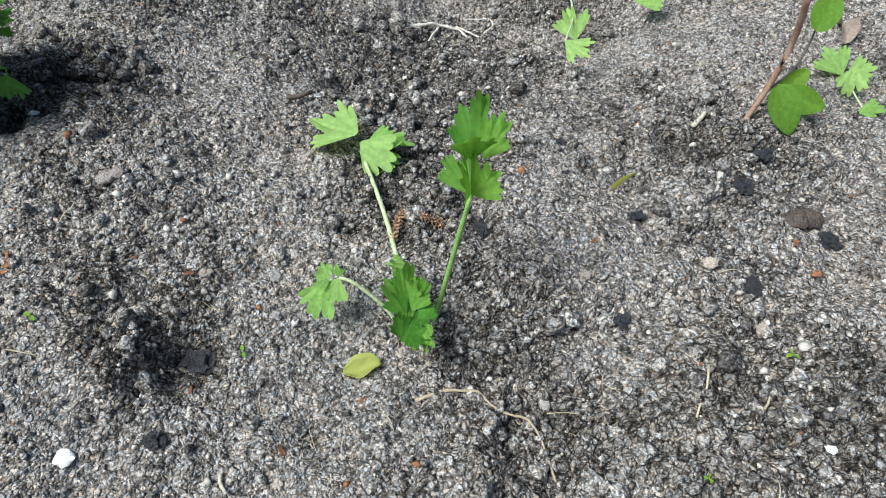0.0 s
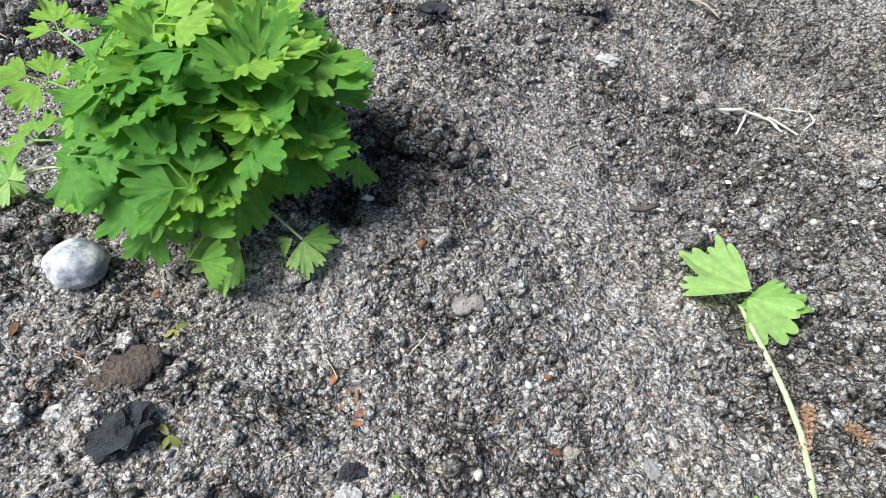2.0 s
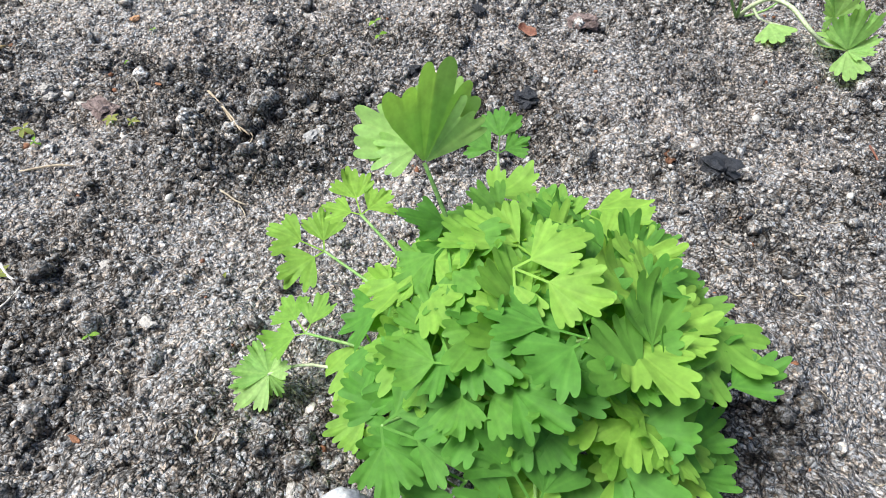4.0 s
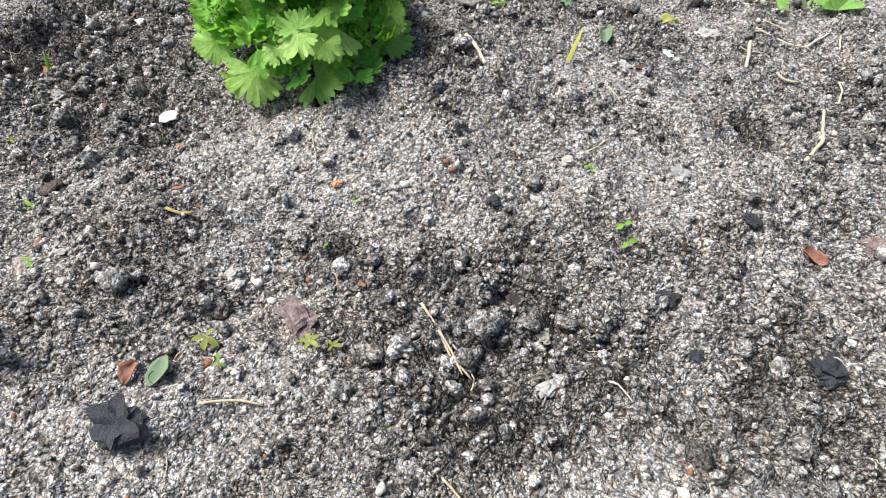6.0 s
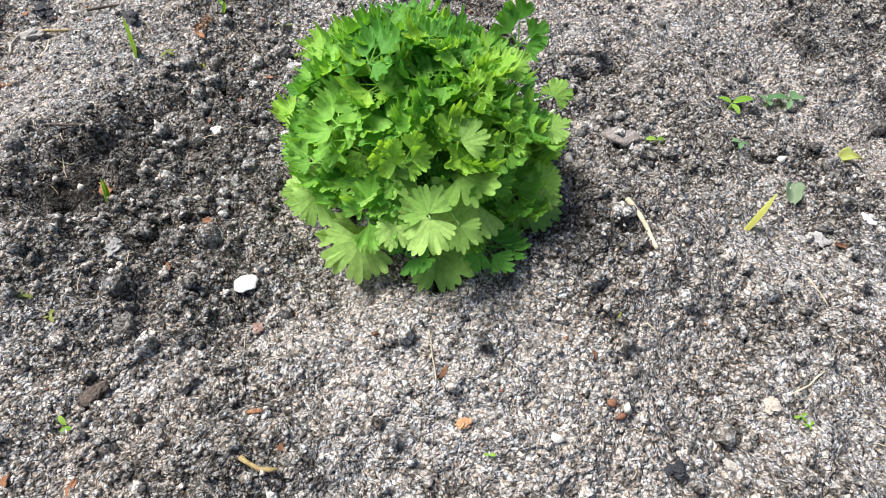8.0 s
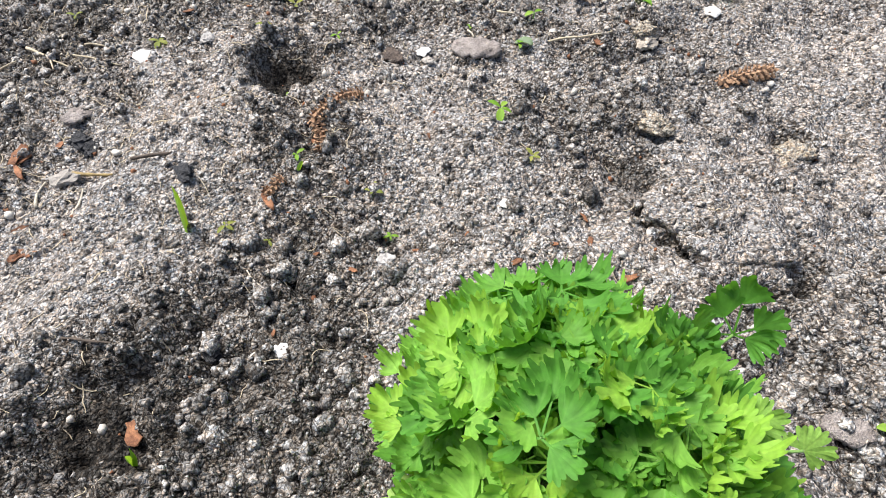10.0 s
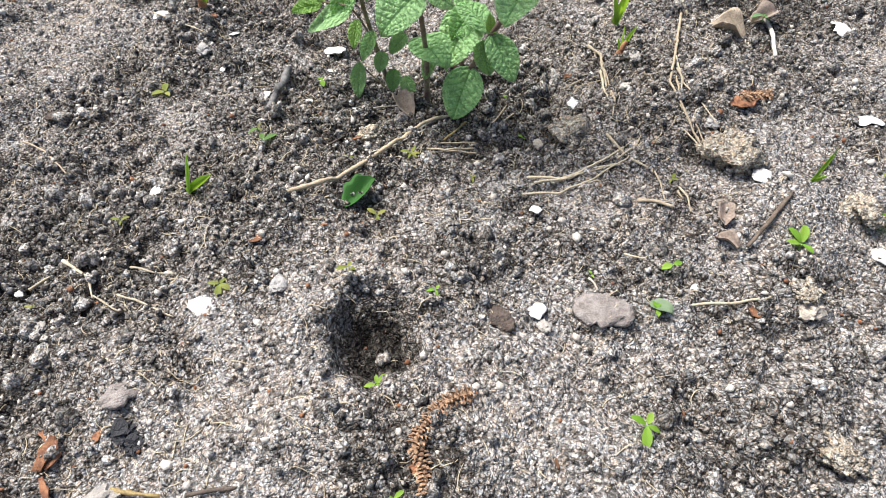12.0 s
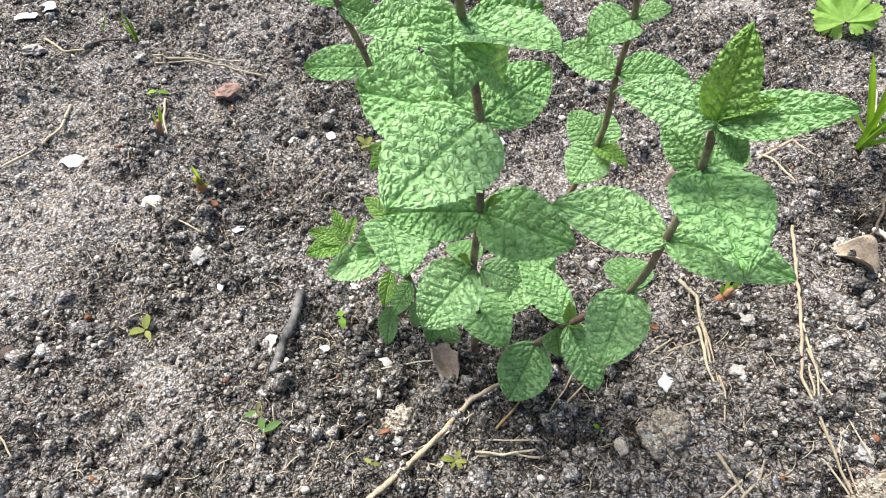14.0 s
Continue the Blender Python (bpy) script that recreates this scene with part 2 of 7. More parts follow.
SPROUT = {
    "gold": leaf_material("sprout_gold", (0.60, 0.60, 0.16), (0.70, 0.66, 0.24), 6),
    "green": leaf_material("sprout_green", (0.19, 0.38, 0.04), (0.30, 0.48, 0.07), 6),
    "yellow": leaf_material("sprout_yellow", (0.24, 0.28, 0.06), (0.38, 0.38, 0.11), 6),
    "blue": leaf_material("sprout_blue_green", (0.13, 0.28, 0.12), (0.22, 0.36, 0.18), 6),
    "red": leaf_material("sprout_reddish", (0.14, 0.26, 0.07), (0.30, 0.14, 0.10), 6),
}
SKIN = plain_material("bulb_skin", (0.42, 0.22, 0.12), (0.30, 0.14, 0.08), 120, 0.6, 0.4)


# ---- ground ----
# Low swells of the bed: heights on a lattice, along its length and then across it.
SWELLS = [[0.002, 0.008, 0.005, 0.0, 0.0, -0.0], [0.012, 0.009, 0.005, -0.0, -0.0, -0.0], [0.005, -0.018, -0.029, -0.009, -0.002, -0.0], [-0.04, 0.027, -0.028, 0.017, -0.004, -0.0], [-0.015, 0.014, -0.036, 0.06, -0.018, -0.002], [-0.035, 0.036, 0.018, -0.022, -0.01, -0.001], [0.018, -0.027, -0.01, 0.005, 0.013, -0.001], [0.046, -0.043, 0.036, -0.013, -0.064, -0.022], [0.003, 0.003, 0.002, -0.004, -0.023, -0.021], [-0.001, 0.006, -0.032, 0.011, -0.036, -0.024], [0.014, 0.023, -0.028, -0.006, -0.021, -0.027], [0.017, 0.014, 0.033, -0.006, -0.042, -0.019], [0.017, -0.019, 0.002, -0.049, -0.083, -0.025], [-0.002, -0.038, -0.007, 0.009, -0.027, -0.009], [-0.0, -0.003, -0.006, -0.023, -0.026, -0.005], [0.0, 0.0, -0.001, -0.004, -0.003, -0.0]]
# Pits, with shade painted in them and under the parsley: x, y, radius, depth.
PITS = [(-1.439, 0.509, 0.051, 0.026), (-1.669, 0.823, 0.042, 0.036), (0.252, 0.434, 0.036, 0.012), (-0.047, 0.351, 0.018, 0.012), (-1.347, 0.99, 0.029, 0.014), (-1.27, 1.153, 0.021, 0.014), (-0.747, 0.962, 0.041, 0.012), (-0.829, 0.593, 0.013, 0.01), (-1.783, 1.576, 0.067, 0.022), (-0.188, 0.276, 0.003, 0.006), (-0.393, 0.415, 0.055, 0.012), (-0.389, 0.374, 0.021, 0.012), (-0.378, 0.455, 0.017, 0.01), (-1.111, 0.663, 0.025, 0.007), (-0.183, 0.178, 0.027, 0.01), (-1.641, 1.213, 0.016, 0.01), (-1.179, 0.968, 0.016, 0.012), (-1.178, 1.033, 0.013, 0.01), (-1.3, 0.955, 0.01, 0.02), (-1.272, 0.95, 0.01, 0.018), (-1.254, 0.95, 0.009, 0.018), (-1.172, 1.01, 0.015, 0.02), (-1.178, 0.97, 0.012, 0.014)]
# Loosened, darker earth, and shade painted beside the parsley: x, y, radius, amount.
LOOSE_AND_SHADE = [(-0.205, 0.165, 0.05, 0.9), (-0.037, 0.308, 0.04, 0.5), (0.272, 0.446, 0.1, 0.6), (-0.025, 0.586, 0.17, 0.5), (0.062, 0.229, 0.05, 0.6), (0.287, 0.154, 0.07, 0.6), (-0.37, 0.23, 0.07, 0.5), (-0.37, 0.467, 0.05, 0.6), (-0.639, 0.262, 0.06, 0.7), (-0.38, 0.454, 0.04, 0.8), (-0.86, 0.53, 0.11, 0.6), (-0.403, 0.366, 0.03, 0.4), (-1.297, 0.543, 0.11, 0.6), (-1.108, 0.48, 0.07, 0.8), (-0.963, 0.535, 0.04, 0.4), (-1.07, 0.751, 0.09, 0.4), (-1.432, 0.519, 0.09, 0.5), (-1.06, 0.701, 0.07, 0.2), (-1.406, 0.692, 0.09, 0.6), (-1.422, 0.994, 0.07, 0.5), (-1.788, 0.596, 0.09, 0.6), (-1.468, 0.563, 0.07, 0.4), (-1.973, 0.634, 0.11, 0.6), (-1.902, 1.018, 0.14, 0.6), (-1.925, 1.041, 0.11, 0.2), (-1.79, 1.58, 0.12, 0.9), (-2.05, 0.94, 0.08, 0.4), (-0.822, 1.078, 0.2, 0.35), (-0.802, 0.315, 0.1, 0.6), (-0.28, 0.611, 0.11, 0.45), (0.01, 0.569, 0.15, 0.3), (-0.016, 0.426, 0.09, 0.35), (-0.401, 0.291, 0.07, -0.7), (-0.34, 0.251, 0.07, -0.5), (-1.071, 0.641, 0.12, -0.3), (-1.475, 0.844, 0.08, -0.5), (-2.373, 0.85, 0.21, -0.3), (-1.159, 0.44, 0.09, 0.3)]


def lattice(ix, iy, seed):
    h = (ix.astype(np.int64) * 374761393 + iy.astype(np.int64) * 668265263 + seed * 974634777) & 0xFFFFFFFF
    h = ((h ^ (h >> 13)) * 1274126177) & 0xFFFFFFFF
    return ((h ^ (h >> 16)) & 0xFFFF) / 65535.0


def waves(x, y, size, seed):
    """Smooth noise from 0 to 1 with lumps of about that size."""
    x, y = x / size + 1000.0, y / size + 1000.0
    ix, iy = np.floor(x), np.floor(y)
    fx, fy = x - ix, y - iy
    fx, fy = fx * fx * (3 - 2 * fx), fy * fy * (3 - 2 * fy)
    a, b = lattice(ix, iy, seed), lattice(ix + 1, iy, seed)
    c, d = lattice(ix, iy + 1, seed), lattice(ix + 1, iy + 1, seed)
    return (a * (1 - fx) + b * fx) * (1 - fy) + (c * (1 - fx) + d * fx) * fy


def lumps(x, y, size, seed):
    """Rounded clods: high in the middle of each cell, creased between."""
    x, y = x / size + 500.0, y / size + 500.0
    ix, iy = np.floor(x), np.floor(y)
    best = np.full(np.shape(x), 9.0)
    for dx in (-1, 0, 1):
        for dy in (-1, 0, 1):
            cx, cy = ix + dx, iy + dy
            px, py = cx + 0.1 + 0.8 * lattice(cx, cy, seed), cy + 0.1 + 0.8 * lattice(cx, cy, seed + 7)
            grow = 0.7 + 0.6 * lattice(cx, cy, seed + 13)
            best = np.minimum(best, ((x - px) ** 2 + (y - py) ** 2) / grow)
    return np.clip(1 - best, 0, 1)


TURNED = radians(-24)
CT, ST = math.cos(TURNED), math.sin(TURNED)


def swell(x, y):
    u, v = x * CT + y * ST, y * CT - x * ST
    z = np.zeros(np.shape(x))
    for i, row in enumerate(SWELLS):
        for j, h in enumerate(row):
            z = z + h * np.exp(-((u + 2.90 - 0.22 * i) ** 2 + (v + 0.25 - 0.24 * j) ** 2) / 0.05780)
    return z


def near_side(u):
    return -0.14 + 0.115 * np.clip(u, -3.2, 0.4)


def far_side(u):
    return 0.76 - 0.15 * np.clip(u, -3.2, 0.4)


def inside_bed(x, y):
    """1 on the worked bed, falling to 0 outside it, where the ground runs on smoothly."""
    u, v = x * CT + y * ST, y * CT - x * ST
    out = np.maximum(np.maximum(-3.2 - u, u - 0.36), np.maximum(near_side(u) - v, v - far_side(u)))
    return np.clip(1 - out / 0.12, 0, 1)


def looseness(x, y):
    v = 1.5 * (waves(x, y, 0.13, 3) * 0.5 + waves(x, y, 0.045, 4) * 0.4 + waves(x, y, 0.02, 6) * 0.1) - 0.58 + 0.36 * np.clip((-1.65 - x) / 0.3, 0, 1) + 0.2 * np.clip((y - 0.55) / 0.2, 0, 1) * np.clip((x + 0.5) / 0.2, 0, 1)
    wob = 0.6 + 0.8 * waves(x, y, 0.03, 5)
    for px, py, r, a in LOOSE_AND_SHADE:
        v = v + 0.75 * a * np.exp(-(((x - px) ** 2 + (y - py) ** 2) / (r * wob) ** 2) ** 1.5)
    v = np.clip(v, 0, 0.9)
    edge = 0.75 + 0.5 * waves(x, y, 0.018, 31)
    # Pits raise the mask to its dark end, which paints their shade.
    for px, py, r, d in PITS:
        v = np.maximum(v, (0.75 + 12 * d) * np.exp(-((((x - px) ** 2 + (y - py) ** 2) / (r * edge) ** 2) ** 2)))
    return np.clip(v, 0, 1) * inside_bed(x, y) + 0.25 * (1 - inside_bed(x, y))


def clear_of_pits(x, y):
    keep = np.ones(np.shape(x))
    for px, py, r, d in PITS:
        keep = np.minimum(keep, np.clip(((x - px) ** 2 + (y - py) ** 2) / r**2 - 0.5, 0.06, 1))
    return keep


def height(x, y):
    x, y = np.asarray(x, float), np.asarray(y, float)
    loose = np.minimum(looseness(x, y), 0.9)
    wx, wy = x + 0.010 * (waves(x, y, 0.011, 51) - 0.5), y + 0.010 * (waves(x, y, 0.011, 52) - 0.5)
    z = 0.024 * (waves(x, y, 0.09, 11) - 0.5) + 0.013 * (waves(x, y, 0.038, 12) - 0.5)
    z = z + (0.0080 + 0.018 * loose) * (lumps(wx, wy, 0.03, 21) - 0.4)
    z = z + (0.0058 + 0.010 * loose) * (lumps(wx, wy, 0.015, 22) - 0.4)
    z = z + (0.0036 + 0.004 * loose) * (lumps(wx, wy, 0.0085, 23) - 0.4)
    z = z + 0.0022 * (waves(x, y, 0.0062, 24) - 0.5)
    edge = 0.75 + 0.5 * waves(x, y, 0.018, 31)
    for px, py, r, d in PITS:
        q = ((x - px) ** 2 + (y - py) ** 2) / (r * edge) ** 2
        z = z - d * 1.15 * np.exp(-(q**3))
    return swell(x, y) + (z - 0.006 * loose - 0.002) * inside_bed(x, y) + 0.12 * (1 - inside_bed(x, y)) * (waves(x, y, 2.5, 61) - 0.5)


def steps(a, b, fine):
    """Even fine steps from a to b, and ever wider ones out to the horizon on both sides."""
    mid = np.arange(a, b, fine)
    out = fine * 1.6 ** np.arange(1, 27)
    return np.concatenate([(a - np.cumsum(out))[::-1], mid, mid[-1] + np.cumsum(out)])


def mesh_of(name, verts, faces, mats=(), smooth=True):
    """A mesh from arrays of corners and of equal-sided faces."""
    me = bpy.data.meshes.new(name)
    verts, faces = np.asarray(verts, np.float32), np.asarray(faces, np.int32)
    k = faces.shape[1]
    me.vertices.add(len(verts))
    me.vertices.foreach_set("co", verts.ravel())
    me.loops.add(faces.size)
    me.loops.foreach_set("vertex_index", faces.ravel())
    me.polygons.add(len(faces))
    me.polygons.foreach_set("loop_start", np.arange(0, faces.size, k, dtype=np.int32))
    me.polygons.foreach_set("use_smooth", np.full(len(faces), smooth))
    me.update(calc_edges=True)
    for m in mats:
        me.materials.append(m)
    return me


def grid_faces(nu, nv):
    i = np.arange(nu * nv).reshape(nu, nv)
    return np.stack([i[:-1, :-1], i[1:, :-1], i[1:, 1:], i[:-1, 1:]], -1).reshape(-1, 4)


gu, gv = steps(-3.21, 0.37, 0.003), steps(0.0, 1.17, 0.003)
U, V = np.meshgrid(gu, gv, indexing="ij")
V = near_side(U) + V * (far_side(U) - near_side(U)) / 1.17
GX, GY = U * CT - V * ST, U * ST + V * CT
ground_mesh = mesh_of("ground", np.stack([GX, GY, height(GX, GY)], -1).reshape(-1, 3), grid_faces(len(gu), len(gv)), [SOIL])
# Mask of loose earth and of the shade painted in pits.
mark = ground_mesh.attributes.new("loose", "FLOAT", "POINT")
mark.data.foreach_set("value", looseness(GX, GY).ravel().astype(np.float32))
ground = tagged(new("ground", ground_mesh), "dry grey-brown sandy garden soil, crusted and loose", "soil", kind="structure")


def levels(xy):
    xy = np.asarray(xy, float)
    return height(xy[:, 0], xy[:, 1])


def level(x, y):
    return float(levels([(x, y)])[0])


# ---- loose crumbs and litter, too many to count ----
rng = np.random.default_rng(7)


def unit_ball(subdivisions):
    bm = bmesh.new()
    bmesh.ops.create_icosphere(bm, subdivisions=subdivisions, radius=1)
    v = np.array([p.co[:] for p in bm.verts])
    t = np.array([[q.index for q in p.verts] for p in bm.faces])
    bm.free()
    return v, t


def scatter(name, label, count, small, large, subdivisions, mat, pick):
    """Crumbs strewn over the bed, lying half sunk in it."""
    ball, tris = unit_ball(subdivisions)
    u = rng.uniform(-3.1, 0.34, count * 3)
    v = near_side(u) + (far_side(u) - near_side(u)) * rng.uniform(0.02, 0.98, count * 3)
    x, y = u * CT - v * ST, u * ST + v * CT
    keep = rng.random(count * 3) < pick(x, y)
    x, y = x[keep][:count], y[keep][:count]
    k = len(x)
    r = small * (large / small) ** (rng.random(k) ** 2.6)
    shape = r[:, None, None] * rng.uniform(0.62, 1.4, (k, len(ball), 1)) * ball[None] * rng.uniform(0.6, 1.2, (k, 1, 3))
    a, b = rng.uniform(0, 6.283, k), rng.uniform(-0.6, 0.6, k)
    ca, sa, cb, sb = np.cos(a), np.sin(a), np.cos(b), np.sin(b)
    z0, o = np.zeros(k), np.ones(k)
    turn = np.stack([np.stack([ca, -sa, z0], -1), np.stack([sa, ca, z0], -1), np.stack([z0, z0, o], -1)], 1)
    tip = np.stack([np.stack([o, z0, z0], -1), np.stack([z0, cb, -sb], -1), np.stack([z0, sb, cb], -1)], 1)
    shape = np.einsum("kij,kjl,knl->kni", turn, tip, shape)
    shape += np.stack([x, y, height(x, y) + r * 0.2], -1)[:, None]
    faces = (tris[None] + (np.arange(k) * len(ball))[:, None, None]).reshape(-1, 3)
    return tagged(new(name, mesh_of(name, shape.reshape(-1, 3), faces, [mat])), label, "soil crumbs", kind="stuff")


scatter("soil_crumbs", "small grey-brown crumbs of dry soil", 46000, 0.0012, 0.0044, 1, CRUMB, lambda x, y: (0.25 + 0.75 * looseness(x, y)) * clear_of_pits(x, y))
scatter("soil_lumps", "rounded lumps of dry soil", 5600, 0.0032, 0.0095, 2, CRUMB, lambda x, y: (0.05 + 0.95 * looseness(x, y) ** 1.3) * clear_of_pits(x, y))


GRIT = plain_material("pale_grit", (0.66, 0.62, 0.55), (0.46, 0.40, 0.34), 90, 0.8)
RUST = plain_material("rusty_grit", (0.30, 0.13, 0.06), (0.17, 0.08, 0.05), 90, 0.8)
scatter("pale_grit", "pale grains and bits of grit in the soil", 3200, 0.0011, 0.0050, 1, GRIT, lambda x, y: 0.35 + 0.65 * np.clip((-1.3 - x) / 0.4, 0, 1))
scatter("rusty_crumbs", "rusty-brown crumbs of bark in the soil", 700, 0.0012, 0.0040, 1, RUST, lambda x, y: 0.3 + 0.7 * np.clip((-1.3 - x) / 0.4, 0, 1))


def fibres(name, label, count, pick, mat, thick, long):
    """Short bent bits of straw and rootlet lying on the soil."""
    u = rng.uniform(-3.1, 0.34, count * 4)
    v = near_side(u) + (far_side(u) - near_side(u)) * rng.uniform(0.02, 0.98, count * 4)
    x, y = u * CT - v * ST, u * ST + v * CT
    keep = rng.random(count * 4) < pick(x, y)
    x, y = x[keep][:count], y[keep][:count]
    k, rings = len(x), 6
    ang, bend = rng.uniform(0, 6.283, k), rng.normal(0, 1.3, k)
    size = long * rng.uniform(0.3, 1.0, k) ** 1.5
    s = np.linspace(-0.5, 0.5, rings)
    head = ang[:, None] + bend[:, None] * s[None]
    px = x[:, None] + size[:, None] * np.cumsum(np.cos(head), 1) / rings
    py = y[:, None] + size[:, None] * np.cumsum(np.sin(head), 1) / rings
    pz = height(px, py) + thick * 0.9 + rng.uniform(0, 0.0015, (k, 1)) + rng.normal(0, 0.0004, (k, rings))
    w = thick * rng.uniform(0.5, 1.2, k)[:, None] * (1 - 0.5 * np.abs(2 * s[None]) ** 3)
    verts = []
    for q in range(3):
        c = math.cos(q * 2.094 + 0.5)
        verts.append(np.stack([px - np.sin(head) * w * c, py + np.cos(head) * w * c, pz + w * math.sin(q * 2.094 + 0.5)], -1))
    verts = np.stack(verts, 2)
    one = [(i * 3 + q, i * 3 + (q + 1) % 3, i * 3 + 3 + (q + 1) % 3, i * 3 + 3 + q) for i in range(rings - 1) for q in range(3)]
    faces = (np.array(one)[None] + (np.arange(k) * rings * 3)[:, None, None]).reshape(-1, 4)
    return tagged(new(name, mesh_of(name, verts.reshape(-1, 3), faces, [mat])), label, "plant litter", kind="stuff")


def litter_here(x, y):
    return np.clip((-1.35 - x) / 0.5, 0.04, 1) * (0.35 + 0.65 * waves(x, y, 0.1, 41))


fibres("straw_litter", "scattered bits of pale straw and rootlets", 5200, litter_here, WOOD["straw"], 0.0005, 0.028)
fibres("dark_litter", "scattered dark rootlets and rotted fibres", 2600, lambda x, y: 0.4 * litter_here(x, y) + 0.3 * looseness(x, y), WOOD["dark"], 0.0005, 0.02)


# ---- tools for things ----
def thing(name, x, y, label, category, group="", z=None):
    return tagged(place(new(name), x, y, z), label, category, group)


def place(ob, x, y, z=None):
    ob.location = (x, y, level(x, y) if z is None else z)
    return ob


def part(name, me, parent, label=""):
    ob = new(name, me)
    ob.parent = parent
    return tagged(ob, label) if label else ob


def lump_mesh(name, r, mat, seed, flat=0.7, long=1.25, rough=0.25, subdivisions=3, corners=0.0):
    """A stone or clod: a ball pushed in and out at two scales; corners makes it angular."""
    ball, tris = unit_ball(subdivisions)
    out = []
    for p in ball:
        v = Vector(p)
        k = 1 + rough * noise.noise(v * 1.3 + Vector((seed * 3.7, 0, 0))) + 0.6 * rough * noise.noise(v * 3.6 + Vector((0, seed * 1.9, 0))) + 0.4 * rough * noise.noise(v * 9.0 + Vector((0, 0, seed * 1.3))) + 0.25 * rough * noise.noise(v * 19.0 + Vector((0, seed, 0)))
        if corners:
            k *= 1 - corners * max(abs(noise.noise(v * 0.9 + Vector((seed, seed, 0)))), 0)
            v = Vector([math.copysign(abs(c) ** (1 - 0.45 * corners), c) for c in v])
        out.append((v.x * r * long * k, v.y * r * k, v.z * r * flat * k))
    return mesh_of(name, out, tris, [mat], smooth=not corners)


def single(name, me, x, y, turn, label, category, group="", sink=0.3, tip=0.0):
    ob = new(name, me)
    low = min(v.co.z for v in me.vertices)
    ob.matrix_world = Matrix.Translation((x, y, level(x, y) - low * (1 - sink))) @ pose(0, 0, 0, tip, 0, turn)
    return tagged(ob, label, category, group)


def tube(points, r0, r1, sides=7, wob=0.0, seed=0, steps_per=4):
    """Corners and faces of a tapering, closed tube through the points."""
    pts = [Vector(p) for p in points]
    path = []
    for i in range(len(pts) - 1):
        a, b, c, d = pts[max(i - 1, 0)], pts[i], pts[i + 1], pts[min(i + 2, len(pts) - 1)]
        for s in range(steps_per):
            t = s / steps_per
            path.append(0.5 * (2 * b + (c - a) * t + (2 * a - 5 * b + 4 * c - d) * t * t + (3 * b - a - 3 * c + d) * t**3))
    path.append(pts[-1])
    verts, n = [], len(path)
    for i, p in enumerate(path):
        ahead = (path[min(i + 1, n - 1)] - path[max(i - 1, 0)]).normalized()
        side = ahead.cross(Vector((0.13, 0.21, 1))).normalized()
        up = side.cross(ahead)
        r = r0 + (r1 - r0) * i / (n - 1)
        r *= 1 + wob * noise.noise(Vector((i * 0.6, seed, 0)))
        for q in range(sides):
            a = 2 * math.pi * q / sides
            verts.append(p + (side * math.cos(a) + up * math.sin(a)) * r * (1 + wob * 0.5 * noise.noise(Vector((i * 0.9, q * 2.0, seed)))))
    faces = [(i * sides + q, i * sides + (q + 1) % sides, (i + 1) * sides + (q + 1) % sides, (i + 1) * sides + q) for i in range(n - 1) for q in range(sides)]
    for end, centre in ((0, path[0]), (n - 1, path[-1])):
        k = len(verts)
        verts.append(centre)
        for q in range(sides):
            a, b = end * sides + q, end * sides + (q + 1) % sides
            faces.append((a, b, k, k) if end else (b, a, k, k))
    return [tuple(v) for v in verts], faces


def tube_mesh(name, points, r0, r1, mat, **more):
    v, fs = tube(points, r0, r1, **more)
    me = bpy.data.meshes.new(name)
    me.from_pydata(v, [], [f[:3] if f[2] == f[3] else f for f in fs])
    me.polygons.foreach_set("use_smooth", [True] * len(me.polygons))
    me.materials.append(mat)
    return me


def sheet_mesh(name, top, nu, nv, mat, thick):
    """A thin sheet with two faces and a rim, from a grid of points in rows."""
    top = [Vector(p) for p in top]
    under = [p - Vector((0, 0, thick)) for p in top]
    faces = [tuple(f) for f in grid_faces(nu, nv)]
    k = len(top)
    faces += [tuple(k + i for i in reversed(f)) for f in faces]
    rim = [i * nv for i in range(nu)] + [(nu - 1) * nv + j for j in range(1, nv)] + [i * nv + nv - 1 for i in range(nu - 2, -1, -1)] + [j for j in range(nv - 2, 0, -1)]
    faces += [(a, k + a, k + b, b) for a, b in zip(rim, rim[1:] + rim[:1])]
    me = bpy.data.meshes.new(name)
    me.from_pydata([tuple(p) for p in top + under], [], faces)
    me.polygons.foreach_set("use_smooth", [True] * len(me.polygons))
    me.materials.append(mat)
    return me


